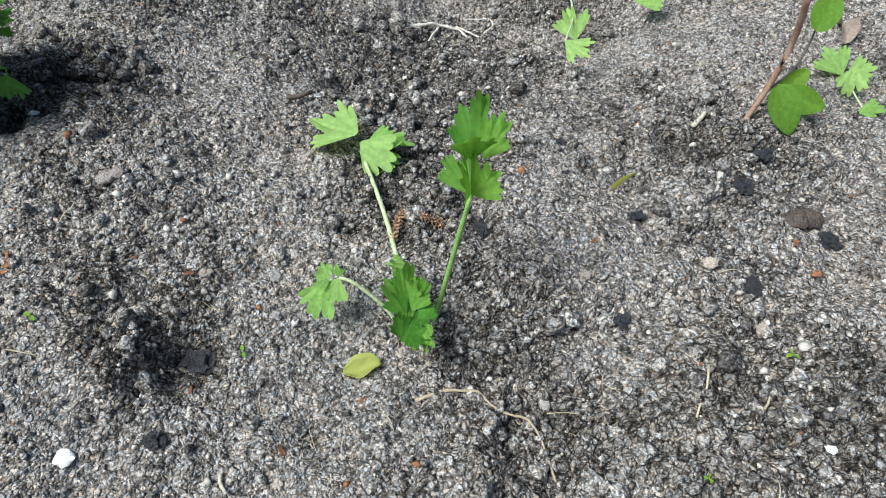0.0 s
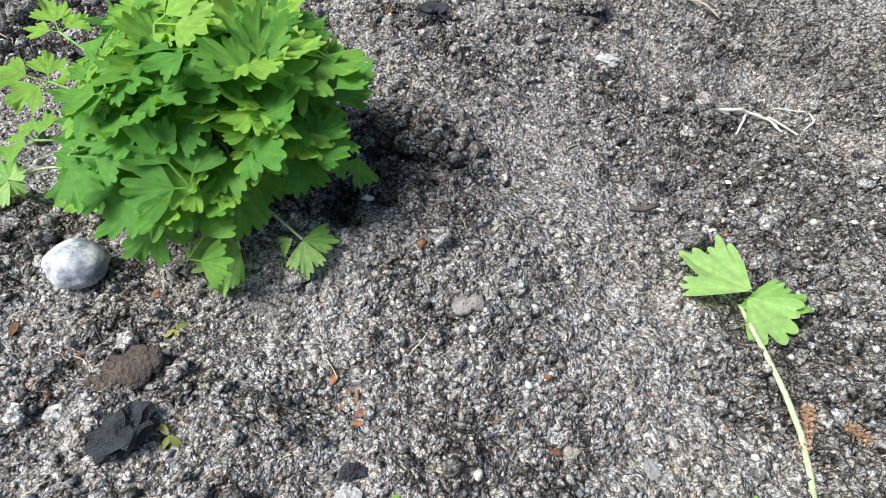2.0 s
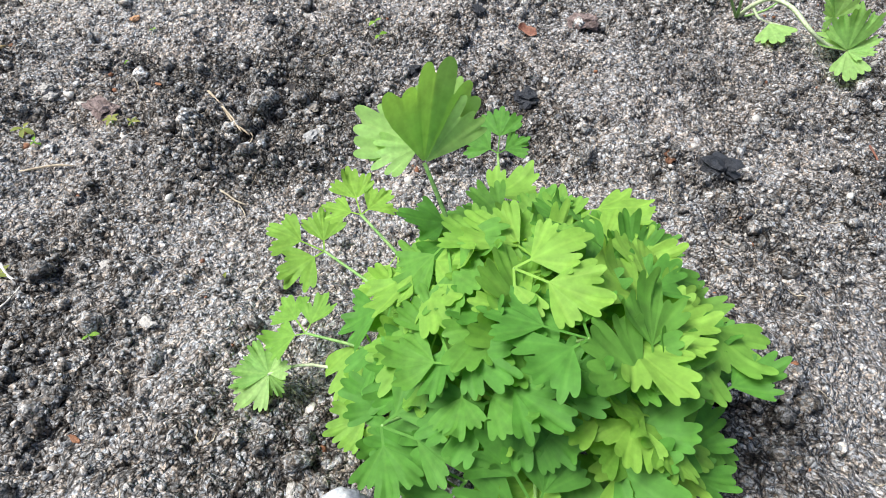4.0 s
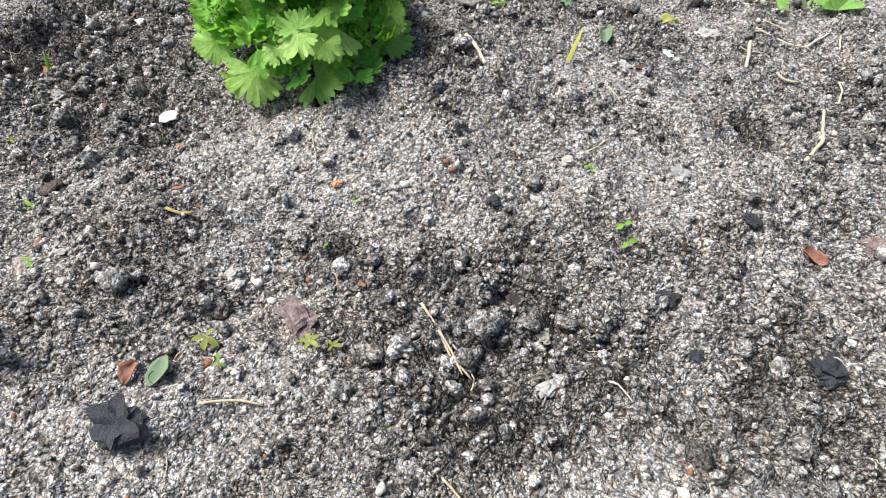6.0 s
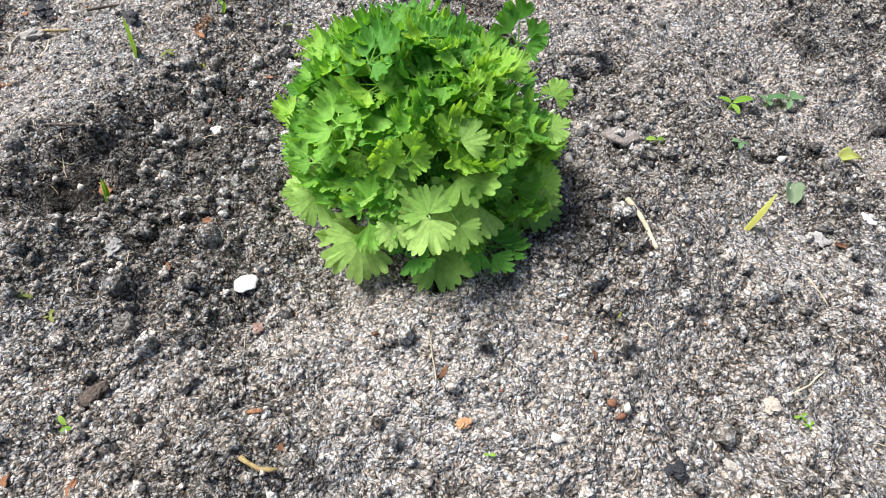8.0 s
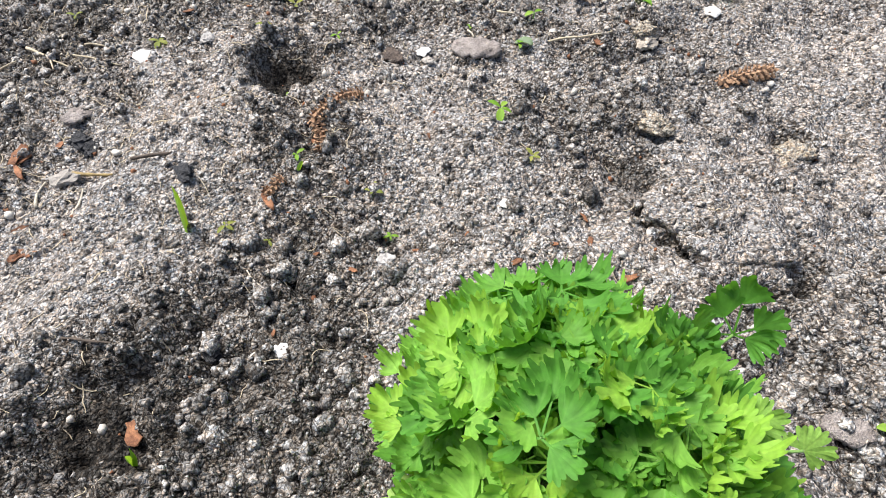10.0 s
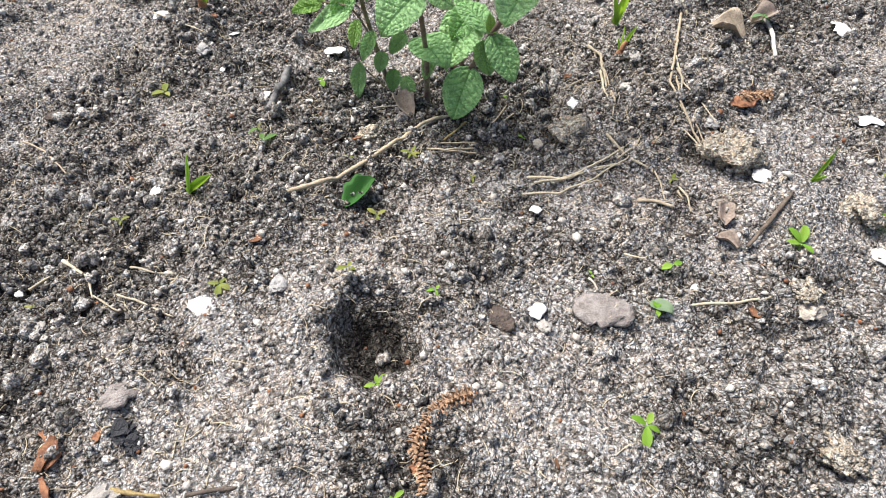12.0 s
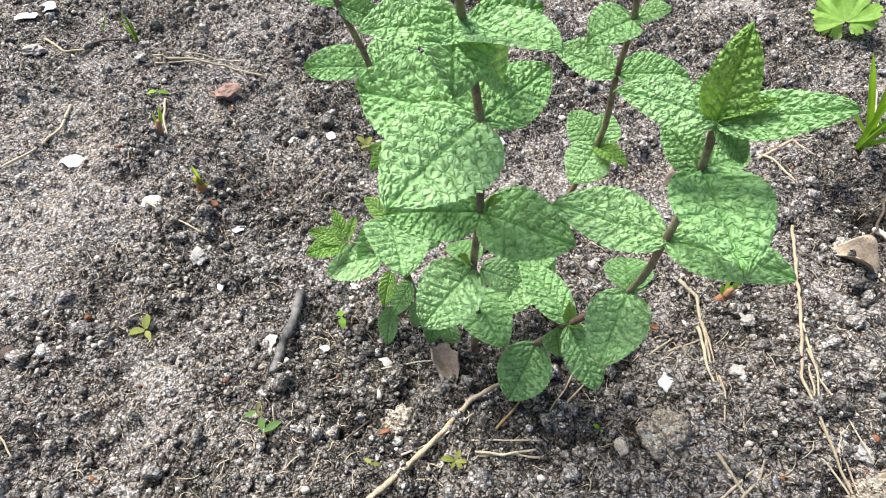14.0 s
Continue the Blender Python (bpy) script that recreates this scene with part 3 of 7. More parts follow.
# ---- leaves ----
def leaflet(rnd, lobes, teeth, half, deep, tooth, lift, cup, na, rings, size=1.0, swing=0.0, out=0.0):
    """One leaflet cut into lobes with blunt teeth, as rings round its foot; swing turns it in the leaf's plane. Also how near each point lies to a vein."""
    span = 2 * half / lobes
    tips, lobe = [], []
    for k in range(lobes):
        mid = -half + span * (k + 0.5) + rnd.uniform(-0.06, 0.06) * span
        long = (1.0 - 0.30 * abs(mid / half) ** 1.6) * rnd.uniform(0.9, 1.06)
        lobe.append((mid, rnd.uniform(*lift), rnd.uniform(0.10, 0.34)))
        for q in range(teeth):
            off = (q - (teeth - 1) / 2) * span * 0.86 / teeth
            tips.append((mid + off + rnd.uniform(-0.05, 0.05) * span / teeth, long * (1 - 0.13 * abs(2 * off / span)) * rnd.uniform(0.92, 1.05), span * 0.86 / teeth * tooth, rnd.uniform(*lift)))
    droop, wave, ph = rnd.uniform(-0.08, 0.22), rnd.uniform(0.03, 0.09), rnd.uniform(0, 6)
    verts, faces, veins = [], [], []
    for j in range(na + 1):
        a = -half + 2 * half * j / na
        floor = (1 - deep) * (1.0 - 0.3 * abs(a / half) ** 1.6)
        best, curl = floor, 0.0
        for at, long, wide, up in tips:
            d = abs(a - at) / wide
            if d < 1:
                r = long * (1 - d**2.3) ** 0.5
                if r > best:
                    best, curl = r, up
        mid, bend, fold = min(lobe, key=lambda l: abs(l[0] - a))
        for i in range(rings + 1):
            s = 0.05 + 0.95 * i / rings
            rr = s * (best if s > 0.4 else best + (floor * 1.1 - best) * (1 - s / 0.4))
            far = max(0.0, rr - 0.42)
            z = cup * (1 - math.cos(a)) * rr * 0.5 + 1.5 * curl * far * far + bend * far * far - droop * rr * rr + fold * abs(a - mid) * rr * 0.55
            z += wave * math.sin(2.6 * a + ph + 3 * rr) * rr * rr
            shrink = 1 - 0.22 * min(abs(curl) * far, 1.0)
            x, y = rr * math.sin(a) * size * shrink, rr * math.cos(a) * size * shrink + out
            near = min(abs(a - at) * rr / 0.022 for at, long, wide, up in tips) if s > 0.45 else 9.0
            veins.append(math.exp(-((abs(a - mid) * rr / 0.03) ** 2)) + 0.5 * math.exp(-(near**2)))
            verts.append((x * math.cos(swing) + y * math.sin(swing), y * math.cos(swing) - x * math.sin(swing), z * size))
    n = rings + 1
    for j in range(na):
        for i in range(rings):
            faces.append((j * n + i, j * n + n + i, j * n + n + i + 1, j * n + i + 1)[::-1])
    return verts, faces, veins


def lobed_leaf(kind, seed):
    """A cut leaf of length 1 from its foot at the origin along +y."""
    rnd = random.Random(seed)
    verts, faces, veins = [], [], []

    def add(v, f, w):
        faces.extend(tuple(len(verts) + i for i in q) for q in f)
        verts.extend(v)
        veins.extend(w)

    if kind in ("curl", "frill"):
        for swing, size, out in ((0.0, 0.56, 0.44), (-0.85, 0.54, 0.27), (0.85, 0.54, 0.27), (-1.75, 0.48, 0.14), (1.75, 0.48, 0.14)):
            swing = swing + rnd.uniform(-0.2, 0.2)
            add(*leaflet(rnd, 3, 3, radians(rnd.uniform(56, 72)), rnd.uniform(0.54, 0.64), 0.90, (-0.1, 1.4), rnd.uniform(0.0, 0.8), 54, 4, size * rnd.uniform(0.9, 1.15), swing, out * rnd.uniform(0.85, 1.1)))
            c, s = math.cos(swing), math.sin(swing)
            add([(-0.014 * c, 0.014 * s, 0), (0.014 * c, -0.014 * s, 0), (s * out + 0.014 * c, c * out - 0.014 * s, 0), (s * out - 0.014 * c, c * out + 0.014 * s, 0)], [(0, 1, 2, 3)], [1.0] * 4)
    elif kind == "broad":
        add(*leaflet(rnd, 3, 3, radians(rnd.uniform(30, 38)), rnd.uniform(0.34, 0.44), 0.92, (-0.1, 0.4), rnd.uniform(0.6, 1.5), 54, 7))
    elif kind == "palm":
        add(*leaflet(rnd, 5, 3, radians(rnd.uniform(100, 118)), rnd.uniform(0.52, 0.62), 0.9, (-0.4, 0.5), rnd.uniform(-0.05, 0.25), 126, 7))
    elif kind == "flat":
        for swing, size, out in ((0.0, 0.66, 0.34), (-1.05, 0.58, 0.16), (1.05, 0.58, 0.16)):
            swing = swing + rnd.uniform(-0.15, 0.15)
            add(*leaflet(rnd, 3, 3, radians(rnd.uniform(54, 66)), rnd.uniform(0.38, 0.5), 0.9, (-0.3, 0.6), rnd.uniform(-0.2, 0.5), 54, 6, size * rnd.uniform(0.9, 1.1), swing, out))
            # the short stalk of the leaflet
            c, s = math.cos(swing), math.sin(swing)
            add([(-0.012 * c, 0.012 * s, 0), (0.012 * c, -0.012 * s, 0), (s * (out + 0.06) + 0.012 * c, c * (out + 0.06) - 0.012 * s, 0), (s * (out + 0.06) - 0.012 * c, c * (out + 0.06) + 0.012 * s, 0)], [(0, 1, 2, 3)], [1.0] * 4)
    else:
        add(*leaflet(rnd, 3, rnd.choice((2, 3)), radians(rnd.uniform(38, 48)), rnd.uniform(0.38, 0.5), 0.9, (-0.4, 0.5), rnd.uniform(-0.25, 0.3), 54, 7))
    me = mesh_of("leaf", verts, faces, [LEAF[kind]])
    me.attributes.new("vein", "FLOAT", "POINT").data.foreach_set("value", np.clip(np.array(veins, np.float32), 0, 1))
    return me


def blade_leaf(kind, seed, width):
    """A toothed oval leaf of length 1 along +y, hollow along the midrib and quilted between the veins."""
    rnd = random.Random(seed)
    mint = kind.startswith("mint")
    nu, nv = (67, 27) if mint else (41, 15)
    droop, fold, curl = rnd.uniform(0.02, 0.26), rnd.uniform(0.10, 0.42), rnd.uniform(-0.35, 0.35)
    pucker = 0.040 if mint else 0.005
    verts, veins = [], []
    for i in range(nu):
        s = i / (nu - 1)
        body = (math.sin(math.pi * s**0.80) ** 0.62) if 0 < s < 1 else 0.0
        saw = 1 - 0.06 * abs(math.sin(math.pi * s * 17))
        half = max(0.5 * width * body * saw, 0.004)
        for j in range(nv):
            q = 2 * j / (nv - 1) - 1
            x = q * half
            wob = noise.noise(Vector((x * 5, s * 5, seed)))
            along = s * 7.5 - abs(q) ** 0.9 * 1.9 * body + 0.4 * wob + (0.5 if q > 0 else 0.0)
            lateral = math.exp(-(((along % 1.0 - 0.5) / 0.10) ** 2)) * 0.9
            cross = abs(q) * 3.4 + 0.5 * math.floor(along) + 0.5 * noise.noise(Vector((x * 11, s * 11, seed + 4)))
            minor = math.exp(-(((cross % 1.0 - 0.5) / 0.12) ** 2)) * 0.8
            rib = math.exp(-((x / 0.016) ** 2))
            groove = min(1.0, max(lateral, minor, rib))
            z = fold * abs(q) ** 1.5 * half - droop * s * s * (0.6 + s * 0.4) + curl * q * s * 0.16
            z += pucker * (1 - groove) * (1 - abs(q) ** 6) * (0.8 + 0.5 * wob) + 0.018 * math.sin(8 * s + seed + (2 if q > 0 else 0)) * abs(q) ** 2
            verts.append((x, s * (1 - 0.12 * droop), z))
            veins.append(groove)
    me = mesh_of("leaf", verts, grid_faces(nu, nv)[:, ::-1], [LEAF[kind]])
    me.attributes.new("vein", "FLOAT", "POINT").data.foreach_set("value", np.array(veins, np.float32))
    return me


LEAVES = {}
turn_count = [0]


def leaf_set(plant, kind, m, width):
    """One leaf of a plant, set by a matrix that carries its foot, turn and size, and kept clear of the soil."""
    turn_count[0] += 1
    key = (kind, turn_count[0] % 9, width if kind in ("mint", "mint_young") else 0)
    if key not in LEAVES:
        LEAVES[key] = blade_leaf(kind, key[1] * 5 + 1, width) if kind in ("mint", "mint_young", "oval") else lobed_leaf(kind, key[1] * 7 + 2)
    ob = part("leaf", LEAVES[key], plant)
    spots = [m @ Vector(p) for p in ((0, 0, 0), (0, 0.5, 0), (0.25, 0.7, 0), (-0.25, 0.7, 0), (0, 1, 0))]
    m = Matrix.Translation((0, 0, max(0, *(z + 0.004 - p.z for z, p in zip(levels([p.xy for p in spots]).tolist(), spots))))) @ m
    ob.matrix_basis = Matrix.Translation(-plant.location) @ m
    return ob


def leaf(plant, kind, at, turn, size, width=0.62):
    """A leaf by the place of its foot, its turn and its length."""
    return leaf_set(plant, kind, pose(*at, *turn) @ Matrix.Scale(size, 4), width)


def leaf_to(plant, kind, foot, tip, face, width=0.66):
    """A leaf from its foot to its tip, with its upper side turned to face."""
    foot, way = Vector(foot), Vector(tip) - Vector(foot)
    size, y = way.length, way.normalized()
    x = y.cross(Vector(face)).normalized()
    m = Matrix((x, y, x.cross(y))).transposed().to_4x4()
    return leaf_set(plant, kind, Matrix.Translation(foot) @ m @ Matrix.Scale(size, 4), width)


def stem(plant, points, r0, r1, kind):
    o = plant.location
    points = [Vector(p) if i == 0 else Vector((p[0], p[1], max(p[2], level(p[0], p[1]) + r0))) for i, p in enumerate(points)]
    return part("stem", tube_mesh("stem", [p - o for p in points], r0, r1, STEM[kind], sides=6, wob=0.15), plant)


def bush(plant, crown, reach, foot, top, leaves, sizes, seed, kinds, lean=0.4, swing=2.2):
    """A domed tuft: stalks from one foot, each ending in a leaf that faces up and outwards, in an outer and an inner layer."""
    rnd = random.Random(seed)
    for i in range(leaves):
        inner = i % 3 == 2
        out = ((i + 0.5) / leaves) ** 0.5 * (0.86 if inner else 1.0) * rnd.uniform(0.94, 1.06)
        a = i * 2.39996 + rnd.uniform(-0.2, 0.2)
        rise = max(0.0, 1 - min(out, 1.0) ** 2.4) ** 0.62 - (0.26 if inner else 0.0) + rnd.uniform(-0.08, 0.08)
        spot = Vector((crown[0] + reach[0] * out * math.cos(a), crown[1] + reach[1] * out * math.sin(a), foot + (top - foot) * max(rise, 0.06)))
        turn = a + rnd.uniform(-swing, swing)
        pitch = radians(14 - 30 * out * math.cos(turn - a) + rnd.uniform(-20, 20))
        way = Vector((math.cos(turn) * math.cos(pitch), math.sin(turn) * math.cos(pitch), math.sin(pitch)))
        face = Vector((math.cos(a) * out * lean + rnd.uniform(-0.4, 0.4), math.sin(a) * out * lean + rnd.uniform(-0.4, 0.4), 1.0))
        size = rnd.uniform(*sizes)
        base = spot - way * size * 0.55
        leaf_to(plant, kinds(out, a, rnd), base, base + way * size, face)
        low = Vector((crown[0] + 0.016 * math.cos(a), crown[1] + 0.016 * math.sin(a), foot - 0.012))
        stem(plant, [low, low.lerp(base, 0.55) + Vector((0, 0, 0.18 * (base - low).length)), base], 0.0013, 0.0007, "stem")


# ---- things on the soil ----
count = [0]


def seed_of():
    count[0] += 1
    return count[0]


def eggshell(x, y, size, turn):
    s = seed_of()
    rnd = random.Random(s)
    n, curve, top = 7, rnd.uniform(0.2, 0.55), []
    for i in range(n):
        for j in range(n):
            a, b = 2 * i / (n - 1) - 1, 2 * j / (n - 1) - 1
            k = 1 / max(1, (abs(a) ** 3 + abs(b) ** 3) ** (1 / 3) * 1.15)
            k *= 1 + 0.28 * noise.noise(Vector((a * 1.7, b * 1.7, s * 2.3)))
            px, py = a * k * 0.5, b * k * rnd.uniform(0.36, 0.40)
            top.append((px * size, py * size, -curve * size * (px * px + py * py) * 1.6 + 0.0006))
    single("eggshell", sheet_mesh("eggshell", top, n, n, SHELL, 0.0005), x, y, turn, "broken white eggshell piece lying on the soil", "eggshell", "eggshell pieces", sink=0.1, tip=rnd.uniform(-22, 22))


def charcoal(x, y, size, turn):
    s = seed_of()
    single("charcoal_piece", lump_mesh("charcoal_piece", size * 0.40, COAL, s, 0.55, 1.2, 0.75, 3, 0.5), x, y, turn, "black lump of charcoal half sunk in the soil", "charcoal", "charcoal pieces", sink=0.4)


def pebble(x, y, size, kind):
    s = seed_of()
    colour = {"grey": "grey", "pale": "pale cream", "beige": "beige", "red": "reddish", "orange": "orange-brown"}[kind]
    single("pebble", lump_mesh("pebble", size * 0.38, STONE[kind], s, 0.6, 1.25, 0.55, 3 if size > 0.008 else 2, 0.25), x, y, s * 47 % 360, f"small {colour} pebble lying in the soil", "pebble", "pebbles", sink=0.5)


def clod(x, y, size, kind):
    s = seed_of()
    mat, label = (TAN_CLOD, "pale crumbly lump of sandy earth") if kind == "sand" else (CLOD, "grey-brown clod of dry soil")
    single("soil_clod", lump_mesh("soil_clod", size * 0.42, mat, s, 0.55, 1.15, 0.6, 4 if size > 0.016 else 3), x, y, s * 61 % 360, label, "clod", "soil clods", sink=0.55)


def bark_flake(x, y, size, turn):
    s = seed_of()
    rnd = random.Random(s)
    n, m, top, wide = 6, 4, [], rnd.uniform(0.28, 0.55)
    for i in range(n):
        for j in range(m):
            a, b = 2 * i / (n - 1) - 1, 2 * j / (m - 1) - 1
            w = wide * (1 - 0.6 * abs(a) ** 2) * (1 + 0.9 * noise.noise(Vector((a * 2, b, s * 1.7))))
            top.append((a * size * 0.5, b * w * size * 0.5, size * (0.16 * b * b * wide + 0.10 * noise.noise(Vector((a * 1.5, b, s * 0.9)))) + 0.001))
    single("bark_flake", sheet_mesh("bark_flake", top, n, m, FLAKE, 0.0008), x, y, turn, "small orange-brown flake of bark on the soil", "bark flake", "bark flakes", sink=0.15, tip=rnd.uniform(-15, 15))


def stick(name, label, category, points, r, kind, ends):
    s = seed_of()
    path, n = [], len(points)
    for i in range(n - 1):
        (ax, ay), (bx, by) = points[i], points[i + 1]
        k = max(1, int(math.hypot(bx - ax, by - ay) / 0.009))
        path += [Vector((ax + (bx - ax) * j / k, ay + (by - ay) * j / k, 0)) for j in range(k)]
    path.append(Vector((*points[-1], 0)))
    rest = [float(z) + r * 0.9 for z in levels([p.xy for p in path])]
    for i, p in enumerate(path):
        near = rest[max(i - 4, 0):i + 5]
        p.z = 0.45 * max(near) + 0.55 * sum(near) / len(near)
        if 0 < i < len(path) - 1:
            p.x, p.y = p.x + 0.0012 * noise.noise(Vector((i * 0.7, s, 0))), p.y + 0.0012 * noise.noise(Vector((i * 0.7, s, 9)))
    o = path[0].copy()
    ob = new(name, tube_mesh(name, [p - o for p in path], r, r * ends, WOOD[kind], sides=7, wob=0.5, seed=s, steps_per=2))
    ob.location = o
    return tagged(ob, label, category, category + " litter")


TONE = {"straw": "dry straw-coloured", "tan": "tan", "pale": "pale bleached", "white": "whitish", "dark": "dark brown", "bark": "brown bark-covered", "char": "charred black and grey", "red": "reddish", "ochre": "ochre"}


def root(points, r, kind):
    stick("root", f"thin {TONE[kind]} bent root lying on the soil", "root", points, r, kind, 0.55)


def twig(points, r, kind):
    stick("twig", f"{TONE[kind]} broken twig lying on the soil", "twig", points, r, kind, 0.75)


def catkin(points, r):
    """A fallen catkin: a thin core with many small scales set round it."""
    s = seed_of()
    r *= 1.35
    base = [Vector((px, py, level(px, py) + r * 0.8)) for px, py in points]
    o = base[0].copy()
    verts, faces = tube([p - o for p in base], r * 0.45, r * 0.32, sides=6)
    faces = [f[:3] if f[2] == f[3] else f for f in faces]
    rnd = random.Random(s)
    total = sum((b - a).length for a, b in zip(base, base[1:]))
    n = int(total / (r * 0.46))
    for i in range(n):
        d, k = total * (i + 0.5) / n, 0
        while k < len(base) - 2 and d > (base[k + 1] - base[k]).length:
            d -= (base[k + 1] - base[k]).length
            k += 1
        ahead = (base[k + 1] - base[k]).normalized()
        p = base[k] + ahead * d - o
        side = ahead.cross(Vector((0, 0, 1))).normalized()
        up = side.cross(ahead)
        for q in range(5):
            a = q * 1.2566 + i * 0.7 + rnd.uniform(-0.25, 0.25)
            out = side * math.cos(a) + up * math.sin(a)
            across = ahead.cross(out)
            c, w, l = p + out * r * 0.5, r * rnd.uniform(0.3, 0.5), r * rnd.uniform(0.55, 0.95)
            b = len(verts)
            verts += [tuple(c + across * w), tuple(c + out * l + ahead * w * 0.7), tuple(c - across * w), tuple(c + out * l * 0.25 - ahead * w * 0.5), tuple(c + out * l * 0.85 + across * w * 0.4 - ahead * w * 0.2)]
            faces += [(b, b + 1, b + 4), (b + 1, b + 2, b + 4), (b + 2, b + 3, b + 4), (b + 3, b, b + 4)]
    me = bpy.data.meshes.new("catkin")
    me.from_pydata([tuple(v) for v in verts], [], faces)
    me.materials.append(CATKIN)
    ob = new("catkin", me)
    ob.location = o
    tagged(ob, "dry orange-brown fallen catkin lying on the soil", "catkin", "fallen catkins")


def field_stone(x, y, size, turn):
    single("field_stone", lump_mesh("field_stone", size * 0.46, GRANITE, 3, 0.72, 1.12, 0.10, 4), x, y, turn, "smooth mottled white and grey stone on the soil", "stone", sink=0.25)


def bark_piece(x, y, size, turn, kind):
    s = seed_of()
    n, m, top = 14, 8, []
    for i in range(n):
        for j in range(m):
            a, b = 2 * i / (n - 1) - 1, 2 * j / (m - 1) - 1
            w = 0.28 * (1 - 0.45 * abs(a) ** 3) * (1 + 0.45 * noise.noise(Vector((a * 2.6, b * 1.2, s * 1.3))) + 0.3 * noise.noise(Vector((a * 8, b * 3, s))))
            l = 0.5 * (1 - 0.12 * b * b) * (1 + 0.15 * noise.noise(Vector((b * 2.5, s * 2.1, 0))))
            z = 0.025 * (1 - b * b) + 0.04 * noise.noise(Vector((a * 3, b * 5, s))) + 0.045 * noise.noise(Vector((a * 8, b * 11, s))) + 0.035 * math.sin(b * 13 + 3 * noise.noise(Vector((a * 2, b, s))))
            top.append((a * l * size, b * w * size, z * size + 0.003))
    label = {"brown": "dark brown rotten piece of bark", "pink": "pinkish-brown rough chunk of bark", "grey": "grey-brown weathered plate of bark", "char": "charred blackened piece of bark"}[kind]
    if kind == "pink":
        single("bark_piece", lump_mesh("bark_piece", size * 0.33, BARK[kind], s, 0.6, 1.6, 0.5, 3, 0.75), x, y, turn, label + " on the soil", "bark piece", "bark pieces", sink=0.35)
        return
    single("bark_piece", sheet_mesh("bark_piece", top, n, m, BARK[kind], 0.003), x, y, turn, label + " on the soil", "bark piece", "bark pieces", sink=0.5)


def crust_slab(x, y, size, turn):
    """A lifted plate of crusted soil with a ragged edge, lying along the swell of the bed."""
    s = seed_of()
    n, top = 40, []
    ct, st, z0 = math.cos(radians(turn)), math.sin(radians(turn)), level(x, y)
    d = 0.03
    near = swell(np.array([x - d * ct, x + d * ct, x + d * st, x - d * st]), np.array([y - d * st, y + d * st, y - d * ct, y + d * ct]))
    slope_x, slope_y = (near[1] - near[0]) / (2 * d), (near[3] - near[2]) / (2 * d)
    for i in range(n):
        for j in range(n):
            a, b = 2 * i / (n - 1) - 1, 2 * j / (n - 1) - 1
            k = 1 / max(1, (abs(a) ** 4 + abs(b) ** 4) ** 0.25 * 1.02)
            k *= 1 + 0.3 * noise.noise(Vector((a * 1.6, b * 1.6, s * 2.7))) + 0.12 * noise.noise(Vector((a * 6, b * 6, s)))
            px, py = a * k * 0.5 * size, b * k * 0.28 * size
            edge = max(abs(a), abs(b))
            bed = px * slope_x + py * slope_y + z0
            z = bed - z0 + 0.005 - 0.004 * edge**6 + 0.005 * noise.noise(Vector((px * 40, py * 40, s))) + 0.003 * noise.noise(Vector((px * 150, py * 150, s)))
            top.append((px, py, z))
    ob = new("soil_crust_slab", sheet_mesh("soil_crust_slab", top, n, n, SOIL, 0.009))
    ob.matrix_world = pose(x, y, z0, 0, 0, turn)
    tagged(ob, "cracked raised plate of dry grey soil crust", "soil crust", "soil crust plates")


def bent_leaf(name, x, y, size, turn, mat, label, category, group, ragged, lift):
    s = seed_of()
    rnd = random.Random(s)
    n, m, top, fold = 15, 9, [], rnd.uniform(0.5, 1.1)
    for i in range(n):
        for j in range(m):
            a, b = i / (n - 1), 2 * j / (m - 1) - 1
            w = max(0.32 * math.sin(math.pi * (0.04 + 0.93 * a)) ** 0.7 * (1 + ragged * noise.noise(Vector((a * 4, b * 2, s * 1.1)))), 0.01)
            z = lift * (abs(b) ** 1.3 * w * fold + 0.10 * noise.noise(Vector((a * 2.5, b * 1.4, s * 0.7))) + 0.1 * math.sin(a * 4 + s))
            top.append(((a - 0.5) * size, b * w * size, z * size + 0.0025))
    single(name, sheet_mesh(name, top, n, m, mat, 0.0004), x, y, turn, label, category, group, sink=0.12, tip=rnd.uniform(-12, 12))


def dry_leaf(x, y, size, turn, kind):
    bent_leaf("dry_leaf", x, y, size, turn, DRY[kind], {"rust": "curled rust-red dry leaf", "tan": "curled tan dry leaf", "brown": "crumpled grey-brown dry leaf"}[kind] + " on the soil", "dry leaf", "dry leaves", 0.5, 1.3)


def fallen_leaf(x, y, size, turn, kind):
    bent_leaf("fallen_leaf", x, y, size, turn, FALLEN[kind], {"yellow": "fallen yellow-green leaf", "sage": "folded grey-green fallen leaf", "deep": "dark green fallen leaf"}[kind] + " lying on the soil", "fallen leaf", "fallen leaves", 0.3, 1.0)


def blade(name, way, wide, mat, parent, bend):
    """A narrow shoot blade, folded along its middle, from the parent's foot."""
    way = Vector(way)
    side = way.cross(Vector((bend, 0.4, 0.3))).normalized()
    front = side.cross(way).normalized()
    n, m, top = 9, 5, []
    for i in range(n):
        t = i / (n - 1)
        w = wide * (0.75 + 0.4 * t) * max(1 - t**3, 0.04)
        for j in range(m):
            b = 2 * j / (m - 1) - 1
            top.append(tuple(way * t + side * b * w + front * (abs(b) * w * 0.8 + bend * way.length * t * t * 0.25)))
    return part(name, mesh_of(name, top, grid_faces(n, m), [mat]), parent)


